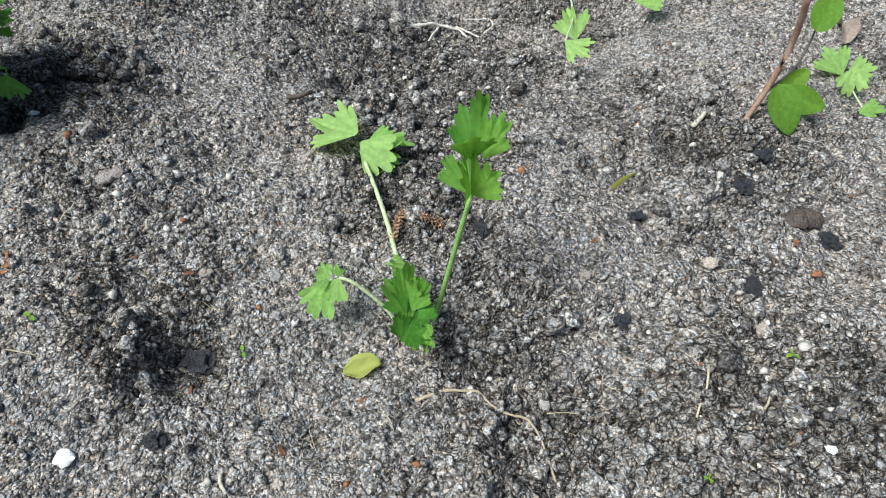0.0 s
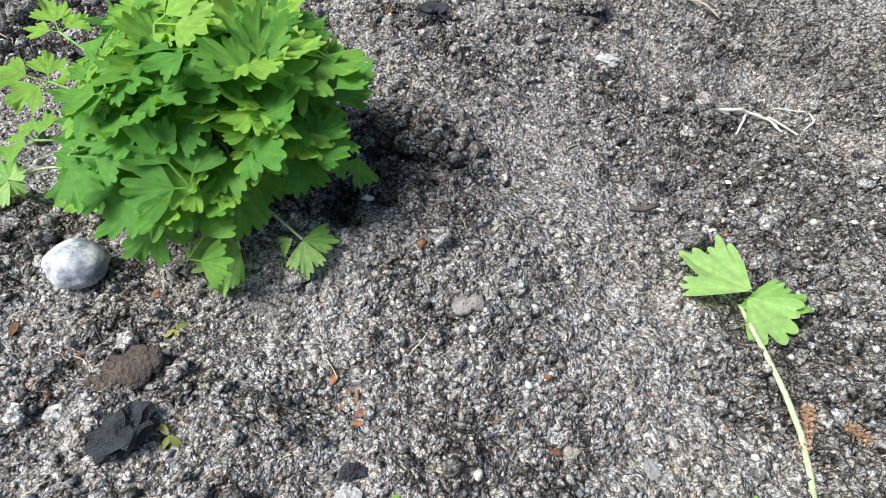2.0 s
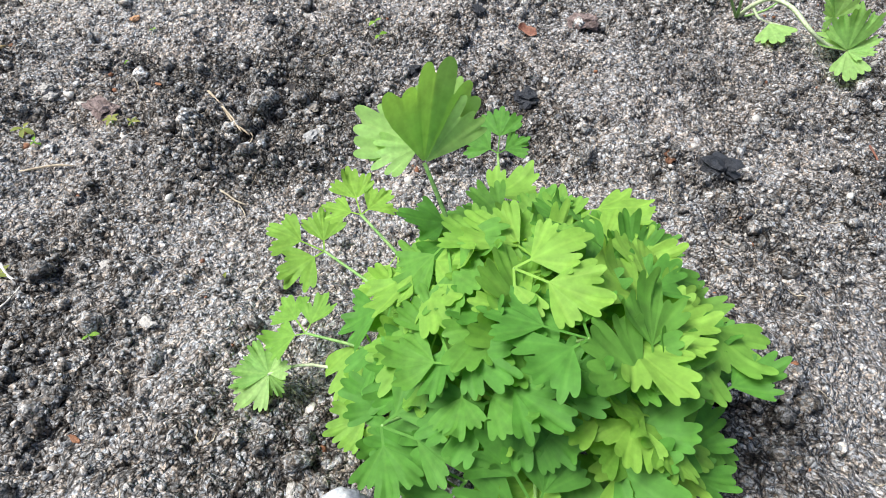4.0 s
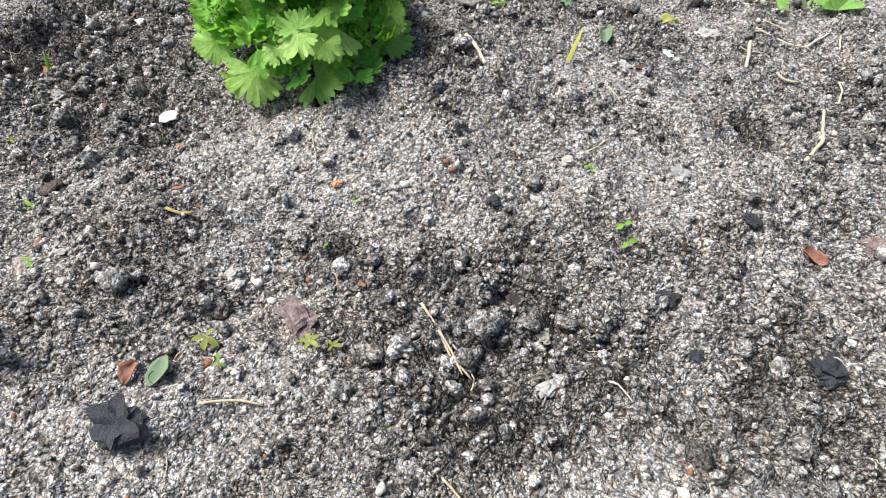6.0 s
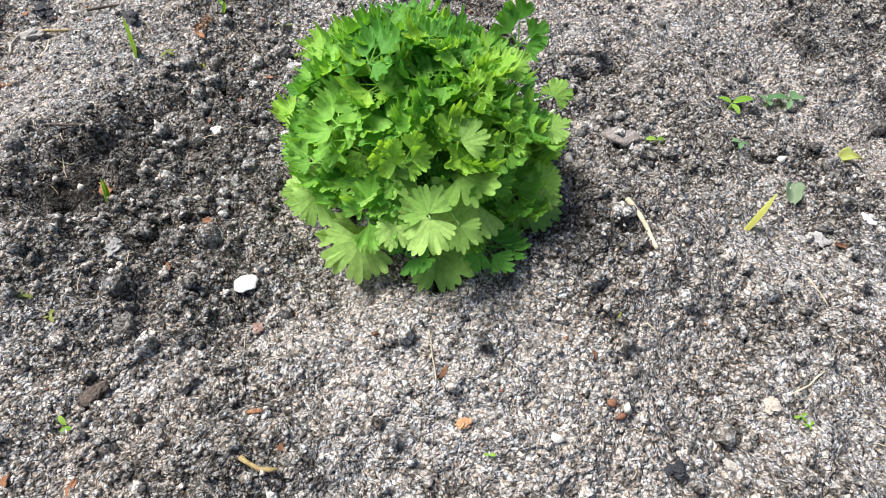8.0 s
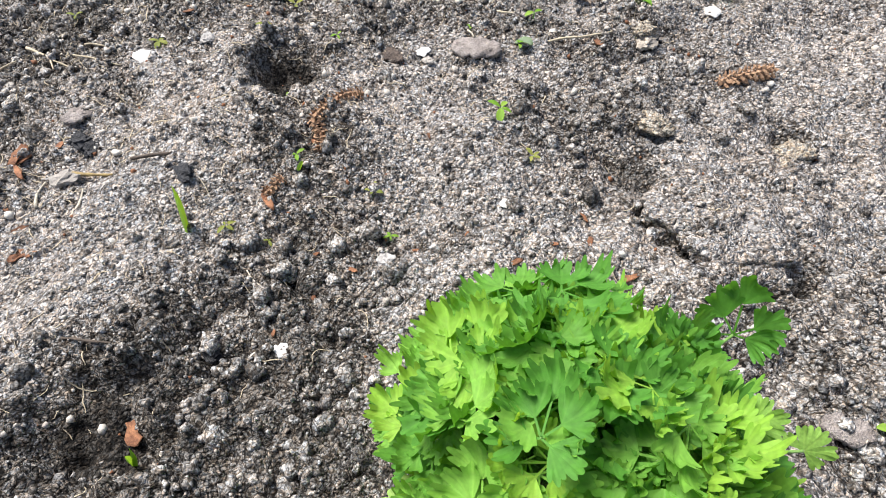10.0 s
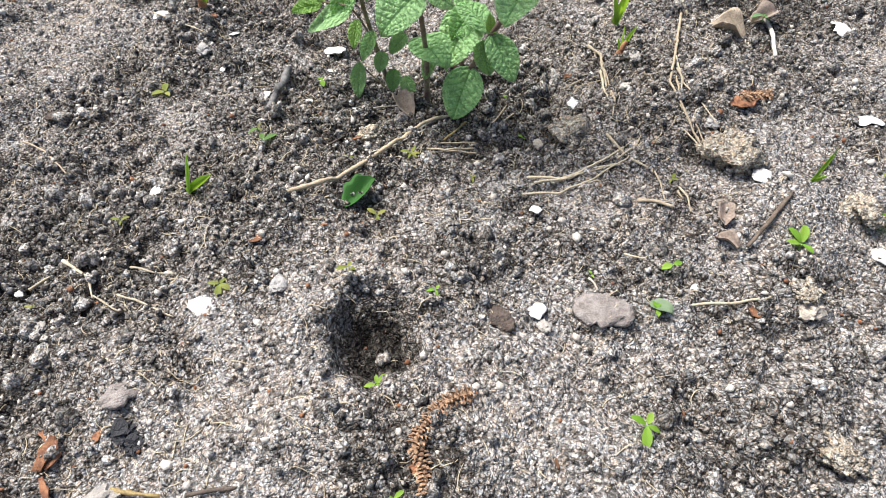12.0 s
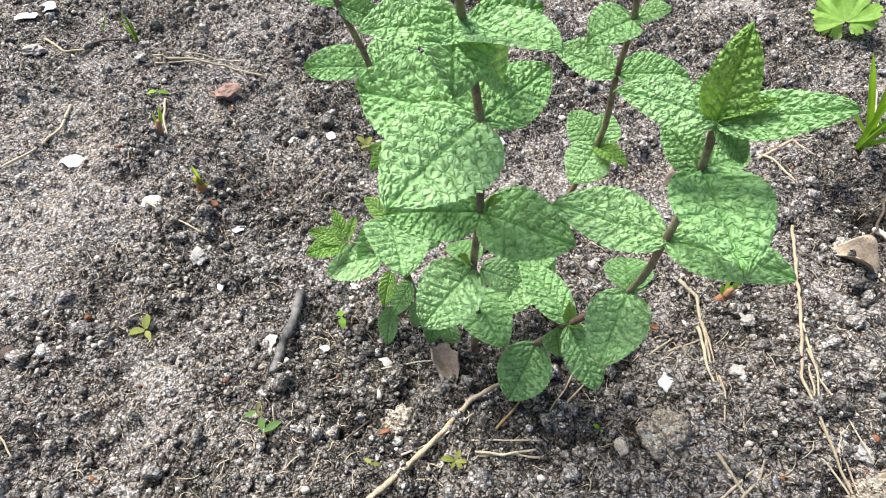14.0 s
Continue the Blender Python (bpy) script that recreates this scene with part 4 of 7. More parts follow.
def shoot(x, y, way, blades, kind):
    s = seed_of()
    rnd = random.Random(s)
    words = {"green": "young green shoot", "yellow": "pale yellow-green shoot", "bulb": "green bulb sprout with orange-brown skin"}[kind]
    ob = thing("bulb_shoot" if kind == "bulb" else "shoot", x, y, words + " coming out of the soil", "shoot", "young shoots")
    size = Vector(way).length
    for i in range(blades):
        k = 1.0 if i == 0 else rnd.uniform(0.5, 0.9)
        w = [c * k + (rnd.gauss(0, size * 0.16) if i else 0) for c in way]
        blade("blade", w, size * (0.12 if blades == 1 else 0.075 if blades < 4 else 0.032), SPROUT["gold" if kind == "yellow" else "green"], ob, rnd.uniform(-0.4, 0.4))
    if kind == "bulb":
        part("bulb", tube_mesh("bulb", [(0, 0, -0.004), Vector(way) * 0.2, Vector(way) * 0.45], size * 0.13, size * 0.05, SKIN, sides=8, wob=0.3, seed=s), ob, "orange-brown papery bulb skin")


def seedling(x, y, size, leaves, kind):
    s = seed_of()
    rnd = random.Random(s)
    words = {"green": "tiny green weed seedling", "yellow": "tiny yellow-green weed seedling", "blue": "small blue-green seedling", "red": "small green seedling with reddish leaves"}[kind]
    ob = thing("seedling", x, y, words + " in the soil", "seedling", "weed seedlings")
    first = rnd.uniform(0, 6.28)
    h = size * rnd.uniform(0.15, 0.3)
    part("stem", tube_mesh("stem", [(0, 0, -0.003), (0, 0, h * 0.5), (size * 0.03, 0, h)], size * 0.035, size * 0.03, STEM["stem"], sides=5), ob)
    for i in range(leaves):
        a = first + 6.283 * i / leaves + rnd.uniform(-0.55, 0.55)
        n, m, pts = 7, 5, []
        lift, long = rnd.uniform(0.0, 0.7), size * rnd.uniform(0.26, 0.55)
        for p in range(n):
            t = p / (n - 1)
            w = 0.26 * long * max(math.sin(math.pi * (0.06 + 0.9 * t)) ** 0.8, 0.05) * (1.25 if leaves == 2 else 0.9)
            for q in range(m):
                b = 2 * q / (m - 1) - 1
                d, e = long * (0.08 + t), b * w
                pts.append((d * math.cos(a) - e * math.sin(a), d * math.sin(a) + e * math.cos(a), h + lift * d - 0.35 * d * d / long + abs(b) * w * 0.25))
        part("leaf", mesh_of("leaf", pts, grid_faces(n, m)[:, ::-1], [SPROUT[kind]]), ob)


# ---- plants ----
flat_parsley = thing("parsley_clump", -0.485, 0.365, "bushy bright green flat-leaved parsley plant growing in soil", "parsley", "parsley plants")
bush(flat_parsley, (-0.476, 0.388), (0.096, 0.098), 0.056, 0.150, 112, (0.046, 0.062), 11, lambda out, a, rnd: "flat")
stem(flat_parsley, [(-0.480, 0.368, 0.030), (-0.531, 0.404, 0.116), (-0.562, 0.421, 0.163)], 0.0016, 0.0011, 'stem')
leaf_to(flat_parsley, 'pale', (-0.562, 0.421, 0.163), (-0.567, 0.450, 0.217), (0.59, -0.04, 0.96))
leaf_to(flat_parsley, 'pale', (-0.562, 0.421, 0.163), (-0.556, 0.454, 0.198), (0.45, -0.19, 0.93))
leaf_to(flat_parsley, 'pale', (-0.566, 0.424, 0.170), (-0.607, 0.421, 0.176), (-0.11, -0.20, 1.11))
leaf_to(flat_parsley, 'pale', (-0.566, 0.424, 0.170), (-0.585, 0.400, 0.173), (0.61, 0.14, 1.16))
leaf_to(flat_parsley, 'flat', (-0.558, 0.515, 0.083), (-0.573, 0.542, 0.101), (0.20, -0.52, 1.13))
stem(flat_parsley, [(-0.480, 0.368, 0.030), (-0.519, 0.441, 0.077), (-0.558, 0.515, 0.083)], 0.0014, 0.0009, 'stem')
stem(flat_parsley, [(-0.480, 0.368, 0.030), (-0.550, 0.345, 0.050), (-0.597, 0.334, 0.050), (-0.617, 0.317, 0.050)], 0.0014, 0.0009, 'pale_stem')
leaf_to(flat_parsley, 'pale', (-0.617, 0.317, 0.050), (-0.639, 0.331, 0.055), (-0.02, -0.04, 1.31))
leaf_to(flat_parsley, 'pale', (-0.617, 0.317, 0.050), (-0.641, 0.308, 0.050), (-0.01, -0.00, 1.42))
leaf_to(flat_parsley, 'pale', (-0.617, 0.317, 0.050), (-0.623, 0.288, 0.045), (0.08, -0.07, 1.16))
leaf_to(flat_parsley, 'pale', (-0.617, 0.317, 0.050), (-0.603, 0.310, 0.045), (0.04, 0.13, 1.22))
leaf_to(flat_parsley, 'pale', (-0.617, 0.317, 0.050), (-0.606, 0.329, 0.055), (0.31, 0.10, 1.30))
leaf_to(flat_parsley, 'flat', (-0.626, 0.397, 0.071), (-0.671, 0.391, 0.084), (0.17, 0.01, 1.07))
stem(flat_parsley, [(-0.480, 0.368, 0.030), (-0.553, 0.382, 0.071), (-0.626, 0.397, 0.071)], 0.0014, 0.0009, 'stem')
leaf_to(flat_parsley, 'flat', (-0.539, 0.332, 0.065), (-0.570, 0.302, 0.051), (0.07, -0.17, 1.22))
stem(flat_parsley, [(-0.480, 0.368, 0.030), (-0.510, 0.350, 0.067), (-0.539, 0.332, 0.065)], 0.0014, 0.0009, 'stem')
leaf_to(flat_parsley, 'flat', (-0.416, 0.415, 0.109), (-0.386, 0.434, 0.090), (-0.10, -0.42, 1.09))
stem(flat_parsley, [(-0.480, 0.368, 0.030), (-0.448, 0.392, 0.089), (-0.416, 0.415, 0.109)], 0.0014, 0.0009, 'stem')
leaf_to(flat_parsley, 'flat', (-0.411, 0.384, 0.093), (-0.385, 0.385, 0.070), (-0.29, -0.19, 1.11))
stem(flat_parsley, [(-0.480, 0.368, 0.030), (-0.446, 0.376, 0.081), (-0.411, 0.384, 0.093)], 0.0014, 0.0009, 'stem')
leaf_to(flat_parsley, 'flat', (-0.455, 0.466, 0.105), (-0.427, 0.488, 0.098), (-0.13, -0.24, 1.23))
stem(flat_parsley, [(-0.480, 0.368, 0.030), (-0.467, 0.417, 0.087), (-0.455, 0.466, 0.105)], 0.0014, 0.0009, 'stem')
leaf_to(flat_parsley, 'flat', (-0.606, 0.345, 0.065), (-0.641, 0.365, 0.054), (0.02, -0.16, 1.00))
stem(flat_parsley, [(-0.480, 0.368, 0.030), (-0.543, 0.356, 0.067), (-0.606, 0.345, 0.065)], 0.0014, 0.0009, 'stem')
leaf_to(flat_parsley, 'flat', (-0.599, 0.408, 0.113), (-0.627, 0.429, 0.117), (0.48, -0.15, 0.93))
stem(flat_parsley, [(-0.480, 0.368, 0.030), (-0.539, 0.388, 0.092), (-0.599, 0.408, 0.113)], 0.0014, 0.0009, 'stem')
leaf_to(flat_parsley, 'pale', (-0.433, 0.307, 0.045), (-0.440, 0.272, 0.035), (0.02, -0.29, 1.49))
leaf_to(flat_parsley, 'pale', (-0.433, 0.307, 0.045), (-0.477, 0.303, 0.035), (0.04, -0.07, 1.22))
leaf_to(flat_parsley, 'pale', (-0.395, 0.325, 0.045), (-0.383, 0.300, 0.035), (0.18, -0.08, 1.37))
leaf_to(flat_parsley, 'pale', (-0.395, 0.325, 0.045), (-0.373, 0.337, 0.035), (-0.09, -0.01, 1.14))
leaf_to(flat_parsley, 'pale', (-0.401, 0.323, 0.045), (-0.413, 0.315, 0.035), (0.13, -0.22, 1.14))
stem(flat_parsley, [(-0.480, 0.368, 0.030), (-0.457, 0.338, 0.049), (-0.433, 0.307, 0.045)], 0.0014, 0.0009, 'pale_stem')
stem(flat_parsley, [(-0.480, 0.368, 0.030), (-0.438, 0.346, 0.049), (-0.395, 0.325, 0.045)], 0.0014, 0.0009, 'pale_stem')
curly_parsley = thing("parsley_clump", -1.205, 0.722, "dense rounded bright green curly parsley plant growing in soil", "parsley", "parsley plants")


def curly_kinds(out, a, rnd):
    """Frilled leaves over the crown, flatter ones round the sunny foot."""
    return "palm" if out > 0.8 and -2.3 < math.remainder(a, math.tau) < 0.4 and rnd.random() < 0.35 else "frill" if rnd.random() < 0.2 else "curl"


bush(curly_parsley, (-1.196, 0.731), (0.125, 0.103), 0.012, 0.138, 185, (0.032, 0.044), 23, curly_kinds, 0.6, 2.4)
leaf_to(curly_parsley, 'palm', (-1.122, 0.702, 0.111), (-1.124, 0.722, 0.124), (0.45, -0.52, 1.17))
stem(curly_parsley, [(-1.200, 0.720, 0.000), (-1.161, 0.711, 0.076), (-1.122, 0.702, 0.111)], 0.0014, 0.0009, 'stem')
leaf_to(curly_parsley, 'palm', (-1.108, 0.655, 0.087), (-1.128, 0.663, 0.099), (0.52, -0.32, 0.96))
stem(curly_parsley, [(-1.200, 0.720, 0.000), (-1.154, 0.688, 0.064), (-1.108, 0.655, 0.087)], 0.0014, 0.0009, 'stem')
leaf_to(curly_parsley, 'palm', (-1.104, 0.652, 0.087), (-1.099, 0.632, 0.069), (0.24, -0.36, 1.44))
stem(curly_parsley, [(-1.200, 0.720, 0.000), (-1.152, 0.686, 0.063), (-1.104, 0.652, 0.087)], 0.0014, 0.0009, 'stem')
leaf_to(curly_parsley, 'palm', (-1.095, 0.672, 0.070), (-1.080, 0.662, 0.057), (0.52, -0.35, 0.99))
stem(curly_parsley, [(-1.200, 0.720, 0.000), (-1.147, 0.696, 0.055), (-1.095, 0.672, 0.070)], 0.0014, 0.0009, 'stem')
leaf_to(curly_parsley, 'palm', (-1.161, 0.633, 0.032), (-1.146, 0.609, 0.007), (0.49, -0.26, 1.20))
stem(curly_parsley, [(-1.200, 0.720, 0.000), (-1.181, 0.676, 0.036), (-1.161, 0.633, 0.032)], 0.0014, 0.0009, 'stem')
leaf_to(curly_parsley, 'palm', (-1.158, 0.637, 0.038), (-1.144, 0.631, 0.027), (0.46, -0.18, 1.14))
stem(curly_parsley, [(-1.200, 0.720, 0.000), (-1.179, 0.678, 0.039), (-1.158, 0.637, 0.038)], 0.0014, 0.0009, 'stem')
leaf_to(curly_parsley, 'palm', (-1.080, 0.747, 0.060), (-1.067, 0.739, 0.048), (0.35, -0.49, 1.17))
stem(curly_parsley, [(-1.200, 0.720, 0.000), (-1.140, 0.734, 0.050), (-1.080, 0.747, 0.060)], 0.0014, 0.0009, 'stem')
leaf_to(curly_parsley, 'palm', (-1.081, 0.750, 0.063), (-1.080, 0.764, 0.075), (0.35, -0.55, 1.12))
stem(curly_parsley, [(-1.200, 0.720, 0.000), (-1.140, 0.735, 0.052), (-1.081, 0.750, 0.063)], 0.0014, 0.0009, 'stem')
leaf_to(curly_parsley, 'palm', (-1.210, 0.631, 0.048), (-1.201, 0.609, 0.032), (0.64, -0.46, 1.36))
stem(curly_parsley, [(-1.200, 0.720, 0.000), (-1.205, 0.676, 0.044), (-1.210, 0.631, 0.048)], 0.0014, 0.0009, 'stem')
leaf_to(curly_parsley, 'palm', (-1.231, 0.629, 0.038), (-1.231, 0.612, 0.031), (0.60, -0.27, 1.07))
stem(curly_parsley, [(-1.200, 0.720, 0.000), (-1.216, 0.674, 0.039), (-1.231, 0.629, 0.038)], 0.0014, 0.0009, 'stem')
leaf_to(curly_parsley, 'palm', (-1.097, 0.774, 0.094), (-1.081, 0.779, 0.090), (0.44, -0.32, 0.94))
stem(curly_parsley, [(-1.200, 0.720, 0.000), (-1.149, 0.747, 0.067), (-1.097, 0.774, 0.094)], 0.0014, 0.0009, 'stem')
leaf_to(curly_parsley, 'palm', (-1.144, 0.782, 0.119), (-1.137, 0.795, 0.128), (0.37, -0.51, 1.06))
stem(curly_parsley, [(-1.200, 0.720, 0.000), (-1.172, 0.751, 0.080), (-1.144, 0.782, 0.119)], 0.0014, 0.0009, 'stem')
leaf_to(curly_parsley, 'palm', (-1.132, 0.644, 0.064), (-1.124, 0.630, 0.051), (0.31, -0.48, 1.27))
stem(curly_parsley, [(-1.200, 0.720, 0.000), (-1.166, 0.682, 0.052), (-1.132, 0.644, 0.064)], 0.0014, 0.0009, 'stem')
leaf_to(curly_parsley, 'palm', (-1.118, 0.806, 0.093), (-1.115, 0.817, 0.105), (0.44, -0.70, 0.89))
stem(curly_parsley, [(-1.200, 0.720, 0.000), (-1.159, 0.763, 0.067), (-1.118, 0.806, 0.093)], 0.0014, 0.0009, 'stem')
leaf_to(curly_parsley, 'palm', (-1.112, 0.746, 0.092), (-1.094, 0.748, 0.083), (0.49, -0.34, 1.23))
stem(curly_parsley, [(-1.200, 0.720, 0.000), (-1.156, 0.733, 0.066), (-1.112, 0.746, 0.092)], 0.0014, 0.0009, 'stem')
leaf_to(curly_parsley, 'curl', (-1.179, 0.835, 0.097), (-1.191, 0.854, 0.134), (0.11, -0.38, 1.20))
stem(curly_parsley, [(-1.200, 0.720, 0.000), (-1.190, 0.778, 0.069), (-1.179, 0.835, 0.097)], 0.0014, 0.0009, 'stem')
leaf_to(curly_parsley, 'frill', (-1.134, 0.657, 0.114), (-1.137, 0.674, 0.135), (0.69, -0.29, 0.92))
stem(curly_parsley, [(-1.200, 0.720, 0.000), (-1.167, 0.689, 0.077), (-1.134, 0.657, 0.114)], 0.0014, 0.0009, 'stem')
leaf_to(curly_parsley, 'frill', (-1.143, 0.654, 0.111), (-1.155, 0.654, 0.129), (0.63, -0.50, 1.22))
stem(curly_parsley, [(-1.200, 0.720, 0.000), (-1.172, 0.687, 0.076), (-1.143, 0.654, 0.111)], 0.0014, 0.0009, 'stem')
leaf_to(curly_parsley, 'frill', (-1.095, 0.720, 0.113), (-1.101, 0.728, 0.131), (0.57, -0.38, 0.95))
stem(curly_parsley, [(-1.200, 0.720, 0.000), (-1.147, 0.720, 0.076), (-1.095, 0.720, 0.113)], 0.0014, 0.0009, 'stem')
leaf_to(curly_parsley, 'frill', (-1.130, 0.726, 0.135), (-1.124, 0.738, 0.152), (0.30, -0.29, 0.91))
stem(curly_parsley, [(-1.200, 0.720, 0.000), (-1.165, 0.723, 0.088), (-1.130, 0.726, 0.135)], 0.0014, 0.0009, 'stem')
mint_plant = thing("mint_plant", -1.93, 1.08, "tall green mint plant with wrinkled leaves on purplish stems", "mint")
stem(mint_plant, [(-1.932, 1.078, -0.020), (-1.927, 1.075, 0.058), (-1.930, 1.068, 0.136), (-1.921, 1.062, 0.214), (-1.925, 1.060, 0.292), (-1.936, 1.054, 0.347), (-1.922, 1.039, 0.383)], 0.0034, 0.0024, 'mint_stem')
stem(mint_plant, [(-1.915, 1.095, -0.018), (-1.876, 1.102, 0.058), (-1.857, 1.112, 0.105), (-1.830, 1.131, 0.166), (-1.822, 1.133, 0.231), (-1.819, 1.129, 0.296), (-1.819, 1.121, 0.333)], 0.0034, 0.0022, 'mint_stem')
stem(mint_plant, [(-1.985, 1.060, -0.025), (-2.022, 1.045, 0.124), (-2.043, 1.062, 0.187), (-2.051, 1.057, 0.260), (-2.060, 1.042, 0.310), (-2.055, 1.035, 0.340)], 0.0028, 0.002, 'mint_stem')
stem(mint_plant, [(-1.965, 1.160, -0.020), (-1.955, 1.175, 0.075), (-1.934, 1.193, 0.198), (-1.930, 1.188, 0.270), (-1.922, 1.179, 0.319), (-1.920, 1.170, 0.346)], 0.0028, 0.002, 'mint_stem')
leaf_to(mint_plant, 'mint', (-1.930, 1.068, 0.136), (-1.918, 1.008, 0.118), (0.33, -0.08, 1.24), 0.86)
leaf_to(mint_plant, 'mint', (-1.923, 1.069, 0.140), (-1.901, 1.097, 0.125), (0.47, -0.14, 1.29), 0.75)
leaf_to(mint_plant, 'mint_young', (-1.928, 1.062, 0.145), (-1.931, 1.053, 0.162), (0.05, -0.25, 1.29), 0.6)
leaf_to(mint_plant, 'mint', (-1.926, 1.064, 0.146), (-1.967, 1.074, 0.138), (0.37, -0.04, 0.87), 0.7)
leaf_to(mint_plant, 'mint', (-1.921, 1.062, 0.214), (-1.948, 1.003, 0.229), (0.32, -0.36, 1.06), 0.72)
leaf_to(mint_plant, 'mint', (-1.921, 1.062, 0.214), (-1.852, 1.079, 0.236), (0.31, -0.54, 0.91), 0.68)
leaf_to(mint_plant, 'mint_young', (-1.916, 1.065, 0.218), (-1.914, 1.069, 0.233), (0.20, -0.07, 1.17), 0.5)
leaf_to(mint_plant, 'mint', (-1.925, 1.060, 0.292), (-1.903, 0.982, 0.293), (0.32, -0.19, 0.96), 0.88)
leaf_to(mint_plant, 'mint', (-1.925, 1.060, 0.292), (-1.926, 1.115, 0.307), (0.58, -0.69, 0.88), 0.72)
leaf_to(mint_plant, 'mint', (-1.925, 1.060, 0.292), (-2.012, 1.020, 0.282), (0.59, -0.40, 0.82), 0.62)
leaf_to(mint_plant, 'mint', (-1.925, 1.060, 0.292), (-1.912, 1.059, 0.283), (0.59, -0.12, 0.88), 0.6)
leaf_to(mint_plant, 'mint', (-1.936, 1.054, 0.347), (-1.874, 1.062, 0.367), (0.36, -0.10, 1.19), 0.62)
leaf_to(mint_plant, 'mint', (-1.936, 1.054, 0.347), (-1.949, 1.002, 0.367), (0.29, -0.06, 1.00), 0.7)
leaf_to(mint_plant, 'mint', (-1.940, 1.049, 0.358), (-1.899, 1.022, 0.345), (0.91, -0.31, 0.53), 0.85)
leaf_to(mint_plant, 'mint', (-1.936, 1.054, 0.347), (-1.912, 1.087, 0.363), (0.32, -0.52, 0.72), 0.55)
leaf_to(mint_plant, 'mint', (-1.936, 1.054, 0.347), (-1.929, 1.084, 0.305), (0.16, -0.43, 0.98), 0.8)
leaf_to(mint_plant, 'mint', (-1.922, 1.039, 0.383), (-1.922, 1.005, 0.390), (0.19, -0.21, 0.79), 0.6)
leaf_to(mint_plant, 'mint', (-1.922, 1.039, 0.383), (-1.904, 1.053, 0.394), (0.32, -0.18, 0.85), 0.6)
leaf_to(mint_plant, 'mint', (-2.051, 1.057, 0.260), (-2.083, 1.017, 0.260), (0.37, -0.21, 1.03), 0.62)
leaf_to(mint_plant, 'mint', (-2.051, 1.057, 0.260), (-2.068, 1.111, 0.261), (0.22, -0.02, 0.68), 0.6)
leaf_to(mint_plant, 'mint', (-2.060, 1.042, 0.310), (-2.087, 1.025, 0.323), (0.62, -0.04, 0.63), 0.6)
leaf_to(mint_plant, 'mint', (-2.060, 1.042, 0.310), (-2.038, 1.069, 0.298), (0.61, -0.31, 0.93), 0.6)
leaf_to(mint_plant, 'mint_young', (-2.043, 1.062, 0.187), (-2.048, 1.045, 0.190), (0.16, -0.44, 0.83), 0.5)
leaf_to(mint_plant, 'mint_young', (-2.043, 1.062, 0.187), (-2.030, 1.037, 0.184), (0.62, -0.36, 1.13), 0.5)
leaf_to(mint_plant, 'mint', (-2.022, 1.045, 0.124), (-1.956, 1.018, 0.138), (0.55, 0.04, 0.98), 0.82)
leaf_to(mint_plant, 'mint_young', (-2.022, 1.045, 0.124), (-2.046, 1.036, 0.141), (0.30, -0.17, 1.17), 0.6)
leaf_to(mint_plant, 'mint', (-2.022, 1.045, 0.124), (-1.994, 1.081, 0.095), (0.14, -0.08, 1.20), 0.75)
leaf_to(mint_plant, 'mint', (-2.022, 1.045, 0.124), (-2.026, 1.013, 0.077), (0.53, -0.40, 1.28), 0.6)
leaf_to(mint_plant, 'mint', (-2.014, 1.032, 0.092), (-2.052, 0.984, 0.069), (0.14, -0.22, 1.12), 0.72)
stem(mint_plant, [(-2.000, 1.054, 0.035), (-2.014, 1.032, 0.092), (-2.050, 1.012, 0.092)], 0.0014, 0.001, 'mint_stem')
leaf_to(mint_plant, 'mint_young', (-2.050, 1.012, 0.092), (-2.072, 1.014, 0.114), (0.59, -0.23, 1.26), 0.45)
leaf_to(mint_plant, 'mint_young', (-2.050, 1.012, 0.092), (-2.059, 1.029, 0.108), (0.39, -0.25, 0.96), 0.45)
leaf_to(mint_plant, 'mint_young', (-2.050, 1.012, 0.092), (-2.071, 0.986, 0.104), (0.21, -0.34, 0.87), 0.5)
leaf_to(mint_plant, 'mint_young', (-2.050, 1.012, 0.092), (-2.058, 0.974, 0.091), (0.46, 0.12, 0.89), 0.6)
leaf_to(mint_plant, 'mint_young', (-2.050, 1.012, 0.092), (-2.048, 1.013, 0.094), (0.14, 0.10, 1.07), 0.5)
leaf_to(mint_plant, 'mint', (-1.934, 1.193, 0.198), (-1.963, 1.187, 0.219), (0.38, -0.69, 1.20), 0.85)
leaf_to(mint_plant, 'mint', (-1.934, 1.193, 0.198), (-1.916, 1.149, 0.196), (0.43, -0.39, 0.96), 0.8)
leaf_to(mint_plant, 'mint_young', (-1.934, 1.193, 0.198), (-1.898, 1.185, 0.210), (0.03, -0.17, 0.75), 0.5)
leaf_to(mint_plant, 'mint', (-1.934, 1.193, 0.198), (-1.953, 1.229, 0.206), (0.27, -0.22, 0.78), 0.7)
leaf_to(mint_plant, 'mint', (-1.930, 1.188, 0.270), (-1.967, 1.161, 0.283), (0.43, -0.17, 0.99), 0.68)
leaf_to(mint_plant, 'mint', (-1.930, 1.188, 0.270), (-1.895, 1.224, 0.280), (0.23, -0.34, 1.07), 0.6)
leaf_to(mint_plant, 'mint', (-1.922, 1.179, 0.319), (-1.922, 1.139, 0.322), (0.14, -0.25, 0.79), 0.85)
leaf_to(mint_plant, 'mint', (-1.922, 1.179, 0.319), (-1.904, 1.187, 0.333), (0.27, -0.19, 1.05), 0.8)
leaf_to(mint_plant, 'mint', (-1.920, 1.170, 0.346), (-1.929, 1.143, 0.360), (0.57, -0.45, 0.85), 0.6)
